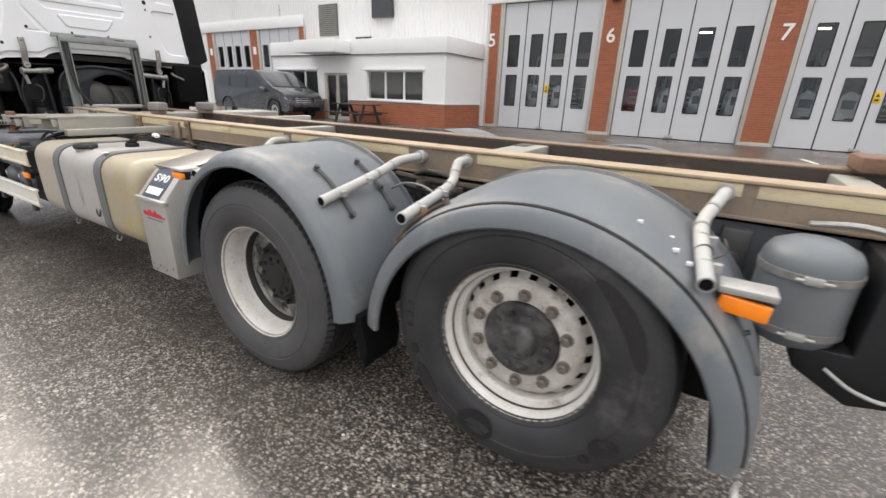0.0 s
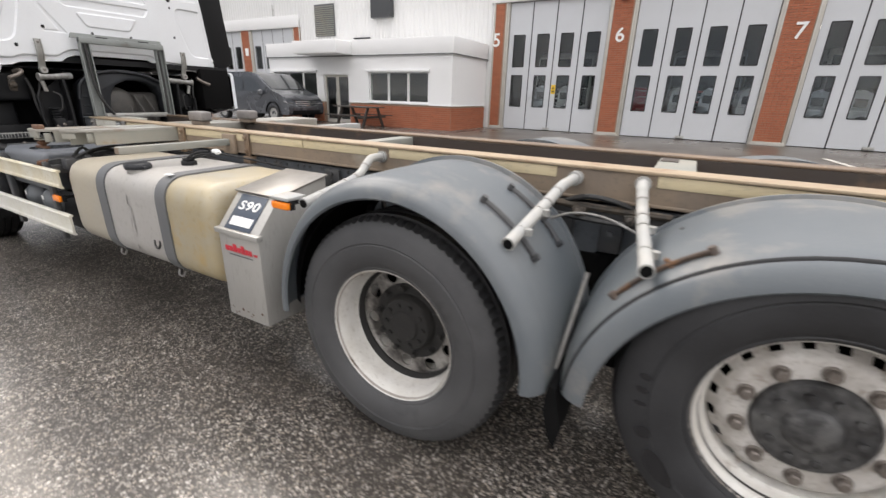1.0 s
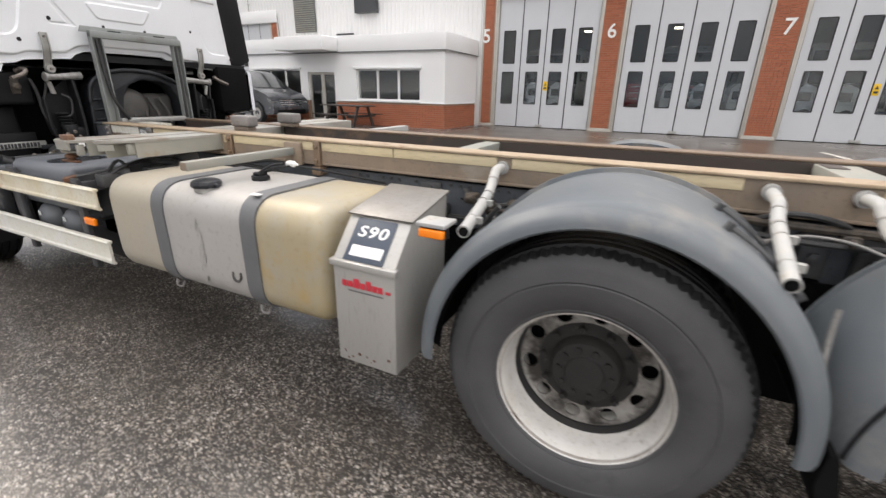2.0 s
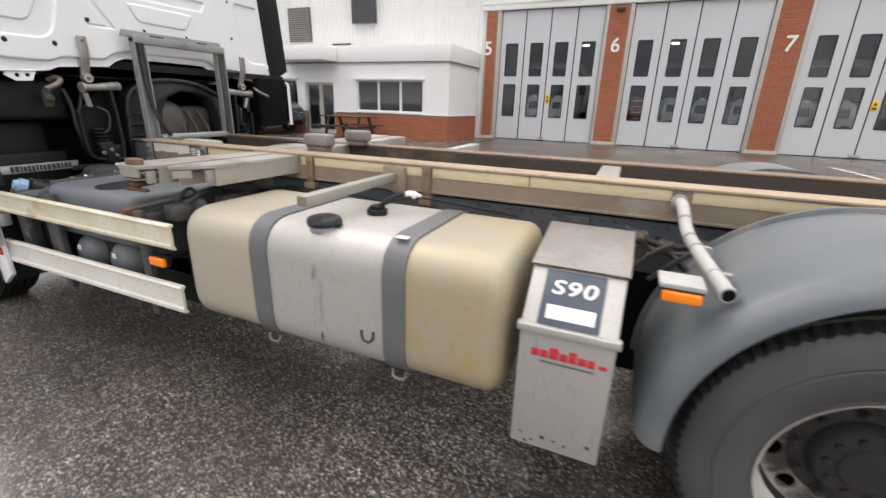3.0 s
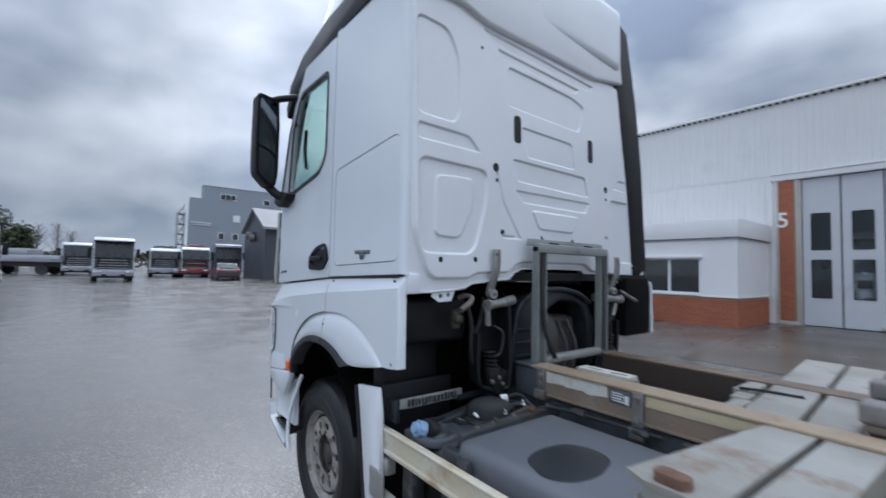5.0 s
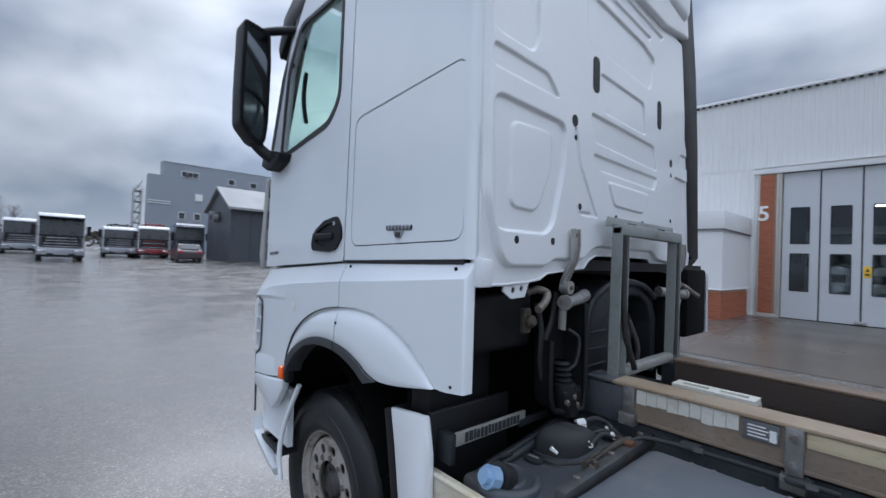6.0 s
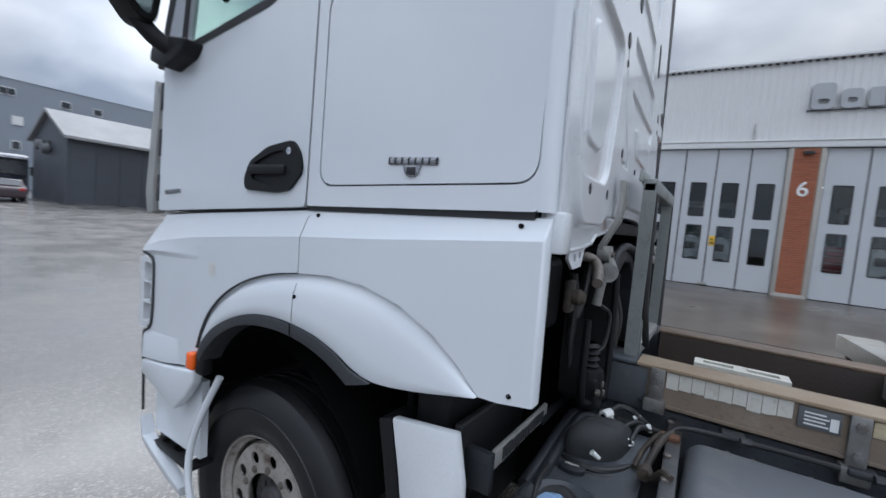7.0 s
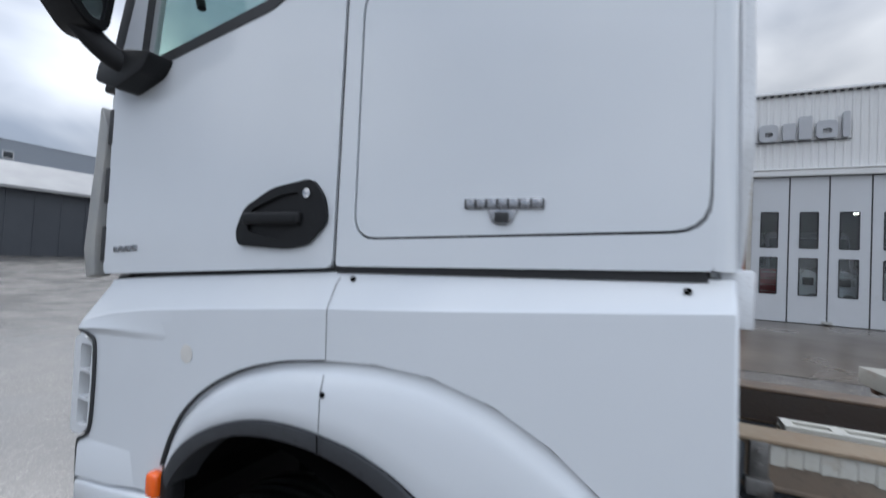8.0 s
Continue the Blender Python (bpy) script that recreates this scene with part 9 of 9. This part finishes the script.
    bx(bm, 2.40, 2.49, -0.70, 0.70, 0.30, 0.48, 0.03)
    part("lower_grille", bm, BLACKER, v)
    return v


van = van_thing()
van.matrix_basis = pose(-16.9, 12.75, ground_z(-16.9, 12.75), 0, 0, -1)


def picnic_table():
    t = thing("picnic_table", "dark weathered wooden picnic table with benches", "picnic table")
    for k in range(5):
        bm = B()
        bx(bm, -1.0, 1.0, -0.36 + 0.147 * k, -0.36 + 0.147 * k + 0.135, 0.71, 0.75, 0.005)
        part("table_board", bm, WOOD, t)
    for y in (-0.78, 0.64):
        for k in range(2):
            bm = B()
            bx(bm, -1.0, 1.0, y + 0.073 * k, y + 0.073 * k + 0.068, 0.42, 0.455, 0.005)
            part("bench_board", bm, WOOD, t)
    for x in (-0.70, 0.62):
        bm = B()
        bx(bm, x, x + 0.06, -0.74, 0.74, 0.34, 0.42, 0.005)
        part_each("cross_beam", bm, WOOD, t)
        for s in (-1, 1):
            bm = B()
            prism(bm, [(s * 0.62, 0.0), (s * 0.50, 0.0), (s * 0.20, 0.71), (s * 0.31, 0.71)], "yz", x + 0.062, x + 0.11)
            part("leg", bm, WOOD, t)
    return t


pt = picnic_table()
pt.matrix_basis = pose(-12.05, 13.05, ground_z(-12.05, 13.05), 0, 0, -4)


def parked_truck(name, label, paint, lower, height, body, visor=None, load=None):
    """A truck seen head-on from far: cab, screen, grille, lamps, mirrors, wheels and the body behind. It faces +x."""
    t = thing(name, label, "truck", group="parked trucks")
    bm = B()
    prism(bm, [(0, 0.62), (-2.0, 0.62), (-2.0, height), (-0.60, height), (-0.24, height - 0.20), (-0.02, 1.80)], "xz", -1.22, 1.22, 0.09, 4)
    part("cab", bm, paint, t, "", 50)
    bm = B()
    prism(bm, [(0.012, 1.74), (-0.01, 1.72), (-0.235, height - 0.30), (-0.215, height - 0.28)], "xz", -1.14, 1.14)
    for q in bm.verts:
        q.co.x += 0.012
    screen = part("windscreen", bm, SCREEN, t, "dark windscreen")
    for s in (-1, 1):
        bm = B()
        tube(bm, [(0.03, s * 0.12, 1.76), (0.0, s * 0.55, 1.80), (-0.02, s * 0.80, 2.05)], 0.014, 6)
        part("wiper", bm, BLACK, screen)
    bm = B()
    bx(bm, -0.20, 0.10, -1.25, 1.25, 0.32, 0.86, 0.06, 3)
    bumper = part("bumper", bm, lower, t)
    for s in (-1, 1):
        bm = B()
        bx(bm, 0.075, 0.115, s * 0.93 - 0.22, s * 0.93 + 0.22, 0.60, 0.76, 0.02)
        part("headlight", bm, CHROME, bumper)
        bm = B()
        bx(bm, 0.06, 0.108, s * 0.55 - 0.16, s * 0.55 + 0.16, 0.40, 0.52, 0.015)
        part("air_inlet", bm, BLACK, bumper)
        bm = B()
        bx(bm, -0.20, 0.0, s * 1.42 - 0.11, s * 1.42 + 0.11, 1.75, 2.45, 0.04, 3)
        bx(bm, -0.14, -0.08, min(s * 1.2, s * 1.42), max(s * 1.2, s * 1.42), 2.30, 2.35)
        part("mirror", bm, BLACK, t)
        for x in (-1.1, -5.0):
            bm = B()
            lathe(bm, [(0.001, 0.06), (0.27, 0.04), (0.33, 0.0), (0.48, 0.01), (0.5, 0.06), (0.5, 0.30)], (x, s * 1.22, 0.5), "y", 24, -s)
            part("wheel", bm, RUBBER, t)
    for k in range(4):
        bm = B()
        bx(bm, 0.0, 0.05, -0.95 + 0.06 * k, 0.95 - 0.06 * k, 0.96 + 0.19 * k, 1.02 + 0.19 * k, 0.015)
        part("grille_slat", bm, lower if k % 2 else PAINT_SILVER, t)
    bm = B()
    bx(bm, 0.004, 0.03, -1.0, 1.0, 0.90, 1.62)
    part("grille", bm, BLACK, t)
    bm = B()
    bx(bm, -0.16, 0.104, -1.21, 1.21, 0.26, 0.44, 0.03, 2)
    part("lower_bumper", bm, BLACK, bumper, "black lower bumper")
    bm = B()
    bx(bm, -0.02, 0.034, -1.16, 1.16, 1.63, 1.72, 0.01)
    part("screen_sill", bm, BLACK, t)
    for s in (-1, 1):
        bm = B()
        prism(bm, [(-0.25, 1.75), (-0.95, 1.75), (-0.95, height - 0.45), (-0.42, height - 0.45)], "xz", min(s * 1.2, s * 1.228), max(s * 1.2, s * 1.228))
        part("side_window", bm, SCREEN, t)
        bm = B()
        bx(bm, 0.0, 0.03, s * 1.06 - 0.07, s * 1.06 + 0.07, 0.95, 1.60, 0.01)
        part("corner_vane", bm, SHED, t)
    if visor:
        bm = B()
        bx(bm, -0.25, 0.18, -1.18, 1.18, height - 0.36, height - 0.27, 0.02)
        part("sun_visor", bm, visor, t)
    bm = B()
    bx(bm, -7.5, -2.15, -1.24, 1.24, body[0], body[1], 0.03)
    part("load_body", bm, body[2], t)
    bm = B()
    bx(bm, -7.4, -2.0, -0.45, 0.45, 0.72, body[0] - 0.001)
    part("chassis", bm, CHASSIS, t)
    if load:
        bm = B()
        for k in range(7):
            tube(bm, [(-2.3 - 0.1 * k, -0.9 + 0.3 * k, height - 0.05), (-2.0 - 0.1 * k, -0.8 + 0.28 * k, height + 0.18 + 0.06 * (k % 3)), (-2.4, -0.5 + 0.25 * k, height + 0.22)], 0.06, 8, 3)
        part("crane", bm, load, t)
    return t


yard_trucks = [
    (parked_truck("parked_truck", "white truck with a grey grille parked far off", PAINT_WHITE, PAINT_SILVER, 3.05, (1.0, 2.9, PAINT_WHITE)), -55.7, -2.2, 4),
    (parked_truck("parked_truck", "white truck with a dark sun visor parked far off", PAINT_WHITE, PAINT_SILVER, 3.25, (1.0, 3.2, PAINT_SILVER), visor=BLACK), -43.8, 0.26, 2),
    (parked_truck("parked_truck", "white tipper truck parked far off", PAINT_WHITE, PAINT_SILVER, 2.75, (1.0, 2.6, SHED), load=BLACK), -52.8, 4.2, -2),
    (parked_truck("parked_truck", "white and red crane truck parked far off", PAINT_WHITE, PAINT_RED, 2.95, (1.0, 2.3, PAINT_RED), load=PAINT_RED), -52.0, 6.65, -4),
    (parked_truck("parked_truck", "navy blue truck with a bright visor parked far off", PAINT_BLUE, PAINT_BLUE, 3.3, (1.0, 3.2, PAINT_BLUE), visor=PAINT_SILVER), -51.5, 9.45, -6),
]
for t, x, y, turn in yard_trucks:
    t.matrix_basis = pose(x, y, ground_z(x, y), 0, 0, turn)
for x, paint_, lower_, tone_ in ((-6.4, PAINT_WHITE, PAINT_SILVER, PAINT_WHITE), (-0.9, PAINT_SILVER, PAINT_RED, SHED), (3.9, PAINT_WHITE, PAINT_BLUE, PAINT_BLUE)):
    t = parked_truck("parked_truck", "truck standing inside the hall behind the glazed doors", paint_, lower_, 3.1, (1.0, 2.9, tone_))
    t.matrix_basis = pose(x, 20.2, 0.33, 0, 0, -90)
side_truck = parked_truck("parked_truck", "white high-roof truck parked side-on at the yard's edge", PAINT_WHITE, PAINT_WHITE, 3.6, (1.0, 2.4, SHED))
side_truck.matrix_basis = pose(-36.5, -5.6, ground_z(-36.5, -5.6), 0, 0, 38)


def small_car():
    c = thing("car", "dull maroon-grey hatchback parked before the navy truck", "car")
    bm = B()
    plate(bm, rounded([(-2.1, 0.25), (-2.12, 0.85), (-1.75, 1.05), (-1.35, 1.42), (0.15, 1.45), (0.95, 0.98), (1.95, 0.85), (2.1, 0.6), (2.08, 0.25)], 0.12, 4), [], "xz", -0.88, 0.88)
    for q in bm.verts:
        if q.co.z > 0.9:
            q.co.y *= 1 - 0.3 * (q.co.z - 0.9)
    part("body", bm, material("parked_maroon_paint", (0.075, 0.052, 0.058), 0.3, 0.3, scale=1, coat=0.4), c, "", 40)
    bm = B()
    prism(bm, [(0.22, 1.42), (1.02, 0.98), (0.98, 0.97), (0.18, 1.39)], "xz", -0.66, 0.66)
    part("windscreen", bm, DARK_GLASS, c)
    bm = B()
    prism(bm, [(-1.38, 1.38), (-1.80, 1.04), (-1.84, 1.06), (-1.42, 1.41)], "xz", -0.62, 0.62)
    part("rear_window", bm, DARK_GLASS, c)
    for s in (-1, 1):
        bm = B()
        bx(bm, -2.13, -2.06, s * 0.66 - 0.16, s * 0.66 + 0.16, 0.74, 0.90, 0.02)
        part("tail_light", bm, RED_LENS, c)
        bm = B()
        bx(bm, 1.98, 2.09, s * 0.62 - 0.18, s * 0.62 + 0.18, 0.62, 0.76, 0.02)
        part("headlight", bm, CHROME, c)
        for x in (-1.3, 1.3):
            bm = B()
            lathe(bm, [(0.001, 0.03), (0.2, 0.02), (0.30, 0.0), (0.32, 0.05), (0.32, 0.2)], (x, s * 0.89, 0.32), "y", 20, -s)
            part("wheel", bm, RUBBER, c)
    return c


car = small_car()
car.matrix_basis = pose(-45.7, 8.05, ground_z(-45.7, 8.05), 0, 0, 177)


def flat_trailer():
    t = thing("trailer", "low flatbed trailer with a pale sheeted load", "trailer")
    bm = B()
    bx(bm, -3.6, 3.6, -1.24, 1.24, 1.15, 1.75, 0.03)
    part("drop_side", bm, PAINT_SILVER, t)
    bm = B()
    bx(bm, -3.5, 3.5, -0.5, 0.5, 0.7, 1.149)
    part("frame", bm, CHASSIS, t)
    bm = B()
    bx(bm, -3.55, 1.2, -1.20, 1.20, 1.752, 2.30, 0.05)
    part("load_cover", bm, PAINT_SILVER, t, "pale sheeted load")
    for x in (-2.4, -1.2, 2.2):
        for s in (-1, 1):
            bm = B()
            lathe(bm, [(0.001, 0.05), (0.28, 0.03), (0.46, 0.0), (0.48, 0.05), (0.48, 0.3)], (x, s * 1.2, 0.48), "y", 20, -s)
            part("wheel", bm, RUBBER, t)
    return t


tr = flat_trailer()
tr.matrix_basis = pose(-57.5, -6.4, ground_z(-57.5, -6.4), 0, 0, 70)


# ---- buildings at the far end ----
def office_block():
    b = thing("office_block", "slate-blue office block with few windows", "building", (-80, 20, 0.6))
    bm = B()
    bx(bm, -81.0, -79.0, 11.0, 48, 0.4, 14.0)
    wall_ = part("wall", bm, SLATE, b, "slate-blue sheet cladding")
    bm = B()
    bx(bm, -80.6, -78.95, 9.3, 10.998, 0.4, 12.0)
    part("stair_block", bm, SLATE, b)
    bm = B()
    bx(bm, -81.1, -78.94, 10.95, 48.1, 14.0, 14.12)
    part("roof", bm, SLATE, b)
    for y, z, w, h, m in ((13.75, 12.55, 0.62, 0.72, 0), (14.5, 12.55, 0.62, 0.72, 0), (15.25, 12.55, 0.62, 0.72, 0), (20.4, 12.3, 0.9, 0.75, 0), (23.8, 12.2, 0.9, 0.75, 0), (15.85, 9.22, 0.85, 0.9, 1), (13.7, 6.28, 0.72, 0.9, 0), (15.75, 6.25, 0.72, 0.9, 0)):
        bm = B()
        bx(bm, -78.99, -78.90, y - w / 2 - 0.1, y + w / 2 + 0.1, z - h / 2 - 0.1, z + h / 2 + 0.1)
        f = part("window", bm, PLASTER, b)
        bm = B()
        bx(bm, -78.895, -78.86, y - w / 2, y + w / 2, z - h / 2, z + h / 2)
        part("pane", bm, DARK_GLASS if not m else SIGN_WHITE, f)
    bm = B()
    bx(bm, -78.93, -78.85, 9.3, 12.2, 8.15, 8.25)
    bx(bm, -78.93, -78.85, 9.3, 12.2, 7.80, 7.90)
    part("sign_bars", bm, SIGN_WHITE, b, "pale sign bars")
    return b


office_block()
tower = thing("stair_tower", "open galvanised steel escape stair beside the block", "stairs", (-84, 8.4, 0.6))
for y in (8.15, 9.05):
    for x in (-84.5, -82.5):
        bm = B()
        bx(bm, x - 0.06, x + 0.06, y - 0.06, y + 0.06, 0.4, 10.1)
        part("post", bm, ZINC, tower)
for z in (1.6, 3.2, 4.8, 6.4, 8.0, 9.6):
    bm = B()
    bx(bm, -84.4, -82.6, 8.2, 9.0, z, z + 0.14)
    part("landing", bm, STRAP, tower)
    bm = B()
    bx(bm, -82.56, -82.48, 8.2, 9.0, z + 0.75, z + 0.83)
    part("rail", bm, ZINC, tower)
    bm = B()
    tube(bm, [(-82.5, 8.2, z), (-82.5, 9.0, z + 1.6)], 0.06, 6)
    part("stair_flight", bm, STRAP, tower)

shed = thing("shed", "dark grey gabled store with a pale roof", "shed", (-43, 18, 0.6))
bm = B()
prism(bm, [(-43.4, 0.3), (-50.6, 0.3), (-50.6, 5.2), (-47.0, 7.0), (-43.4, 5.2)], "xz", 10.7, 34)
part("wall", bm, SHED, shed, "dark sheet walls")
for x0, x1 in ((-42.9, -47.0), (-51.1, -47.0)):
    bm = B()
    d = 1 if x0 > x1 else -1
    prism(bm, [(x0, 4.97), (x1, 7.02), (x1, 7.22), (x0, 5.17)], "xz", 10.4, 34.3)
    part("roof", bm, SHED_ROOF, shed, "pale roof sheets")
for k in range(16):
    bm = B()
    bx(bm, -43.40, -43.36, 10.9 + 1.45 * k, 11.0 + 1.45 * k, 0.3, 5.1)
    part("sheet_rib", bm, SHED, shed)
for x in (-47.9, -46.6):
    bm = B()
    lathe(bm, [(0.001, -0.5), (0.32, -0.45), (0.40, -0.1), (0.30, 0.0)], (x, 10.6, 4.3 + 0.3 * (x < -47)), "y", 18)
    bx(bm, x - 0.05, x + 0.05, 10.45, 10.7, 4.2, 4.9)
    part("flood_lamp", bm, STRAP, shed)


# ---- trees at the yard's edge ----
def leafy_tree(x, y, h, r, seed, label):
    random.seed(seed)
    z0 = ground_z(x, y)
    t = thing("tree", label, "tree", (x, y, z0), "trees at the yard's edge")
    bm = B()
    tube(bm, [(x, y, z0 - 0.1), (x + 0.1, y, z0 + h * 0.35), (x - 0.1, y + 0.1, z0 + h * 0.8)], 0.22, 8, 4, 0.05)
    for k in range(7):
        a, zz = random.uniform(0, 6.28), z0 + h * random.uniform(0.25, 0.7)
        tube(bm, [(x, y, zz), (x + r * 0.4 * math.cos(a), y + r * 0.4 * math.sin(a), zz + h * 0.1), (x + r * 0.8 * math.cos(a), y + r * 0.8 * math.sin(a), zz + h * 0.16)], 0.08, 6, 3, 0.02)
    part("trunk", bm, TWIG, t)
    bm = B()
    for k in range(2600):
        d = Vector((random.gauss(0, 1), random.gauss(0, 1), random.gauss(0, 1))).normalized() * random.random() ** 0.4
        lump = 0.75 + 0.45 * noise.noise(d * 2.2 + Vector((seed, 0, 0)))
        p = Vector((x + d.x * r * lump, y + d.y * r * lump, z0 + h * 0.60 + d.z * h * 0.42 * lump))
        s, u = random.uniform(0.10, 0.22), Vector((random.gauss(0, 1), random.gauss(0, 1), random.gauss(0, 1))).normalized()
        w = u.orthogonal().normalized()
        q = u.cross(w)
        bm.faces.new([bm.verts.new(p + w * s), bm.verts.new(p + q * s * 0.6), bm.verts.new(p - w * s), bm.verts.new(p - q * s * 0.6)])
    part("crown", bm, LEAF, t)
    return t


leafy_tree(-66, -10.5, 7.5, 3.2, 3, "dark evergreen tree behind parked trucks")
leafy_tree(-70, -14.5, 9.5, 4.0, 5, "tall dark evergreen tree behind parked trucks")
leafy_tree(-64, -7.3, 5.2, 1.8, 8, "small dark evergreen tree behind parked trucks")
for x, y, h, sd in ((-92, -6.5, 7.0, 1), (-95, -5.0, 6.0, 2), (-90, -8.5, 6.5, 6)):
    random.seed(sd)
    z0 = ground_z(x, y)
    t = thing("tree", "bare thin tree far beyond the yard", "tree", (x, y, z0), "bare trees")
    bm = B()
    tube(bm, [(x, y, z0 - 0.1), (x, y + 0.1, z0 + h)], 0.11, 6, 0, 0.02)
    part("trunk", bm, TWIG, t)
    bm = B()
    for k in range(60):
        zz, a = z0 + h * random.uniform(0.25, 0.95), random.uniform(0, 6.28)
        ln = 0.4 + (z0 + h - zz) * 0.35
        tube(bm, [(x, y, zz), (x + ln * 0.5 * math.cos(a), y + ln * 0.5 * math.sin(a), zz + ln * 0.6), (x + ln * math.cos(a), y + ln * math.sin(a), zz + ln * 1.3)], 0.03, 4, 0, 0.008)
    part("branches", bm, TWIG, t)
random.seed(21)
bm = B()
for k in range(5200):
    y = random.uniform(-75, 7)
    x = -99 + random.uniform(-3, 3)
    top = 2.6 + 1.1 * noise.noise(Vector((y * 0.25, 0, 4))) + 0.8 * noise.noise(Vector((y * 0.9, 2, 4)))
    p = Vector((x, y, 0.6 + top * random.random() ** 0.6))
    s, u = random.uniform(0.2, 0.42), Vector((random.gauss(0, 1), random.gauss(0, 1), random.gauss(0, 1))).normalized()
    w = u.orthogonal().normalized()
    q = u.cross(w)
    bm.faces.new([bm.verts.new(p + w * s), bm.verts.new(p + q * s * 0.7), bm.verts.new(p - w * s), bm.verts.new(p - q * s * 0.7)])
solid("far_hedge", bm, material("brown_hedge", (0.085, 0.075, 0.055), 0.8, second=(0.06, 0.065, 0.04), scale=0.4), "brown-green far scrub along the yard", "hedge", kind="stuff")

# ---- bricks, last of all ----
BR_L, BR_H, JOINT = 0.228, 0.058, 0.014
brick_mesh = None


def brick_proto():
    bm = B()
    bx(bm, -BR_L / 2, BR_L / 2, -0.02, 0.02, -BR_H / 2, BR_H / 2)
    return mesh_of("brick", bm, BRICK)


brick_mesh = brick_proto()
half_bm = B()
bx(half_bm, -BR_L / 4 + JOINT / 4, BR_L / 4 - JOINT / 4, -0.02, 0.02, -BR_H / 2, BR_H / 2)
half_mesh = mesh_of("brick", half_bm, BRICK)


def lay_bricks(host, a, b, z0, z1, place, limit):
    """Courses of bricks from a to b along a wall; place(u, z) gives the pose. Past the limit they are one joined part."""
    rows = int((z1 - z0) / (BR_H + JOINT))
    pieces = []
    for k in range(rows):
        z = z0 + (k + 0.5) * (BR_H + JOINT)
        u = a + JOINT / 2
        if k % 2:
            pieces.append((u + BR_L / 4 - JOINT / 4, z, half_mesh))
            u += BR_L / 2 + JOINT / 2
        while u + BR_L / 2 - JOINT / 2 <= b + 1e-6:
            if u + BR_L <= b:
                pieces.append((u + BR_L / 2, z, brick_mesh))
                u += BR_L + JOINT
            else:
                pieces.append((u + BR_L / 4 - JOINT / 4, z, half_mesh))
                u += BR_L / 2 + JOINT / 2
    near = pieces[-limit:] if limit else []
    for u, z, me in near:
        ob = new("brick", me)
        ob.parent = host
        if host.type == "EMPTY":
            ob.matrix_parent_inverse = Matrix.Translation(-host.matrix_basis.translation)
        ob.matrix_basis = place(u, z)
    rest = pieces[:len(pieces) - len(near)]
    if rest:
        verts, faces = [], []
        for u, z, me in rest:
            m, o = place(u, z), len(verts)
            verts += [m @ v.co for v in me.vertices]
            faces += [[o + i for i in p.vertices] for p in me.polygons]
        me = bpy.data.meshes.new("bricks")
        me.from_pydata(verts, [], faces)
        me.materials.append(BRICK)
        ob = new("bricks", me)
        ob.parent = host
        if host.type == "EMPTY":
            ob.matrix_parent_inverse = Matrix.Translation(-host.matrix_basis.translation)
        tagged(ob, kind="stuff")


random.seed(9)
for key, (x0, x1) in PILLARS.items():
    lay_bricks(pillar_of[key], x0 + 0.05, x1 - 0.05, BASE + 0.11, HEAD - 0.01, lambda u, z: pose(u, WALL - 0.043 + random.uniform(-0.002, 0.002), z), 300 if key in "567" else 0)
lay_bricks(office_base, ENT[1] + 0.02, OX1, 0.20, 1.125, lambda u, z: pose(u, OY0 + 0.022 + random.uniform(-0.002, 0.002), z), 250)
lay_bricks(office_base, OY0 + 0.04, WALL - 0.05, 0.20, 1.125, lambda u, z: pose(OX1 - 0.022 + random.uniform(-0.002, 0.002), u, z, 0, 0, 90), 0)
lay_bricks(office_base, OX0, ENT[0] - 0.02, 0.20, 1.125, lambda u, z: pose(u, OY0 + 0.022, z), 0)
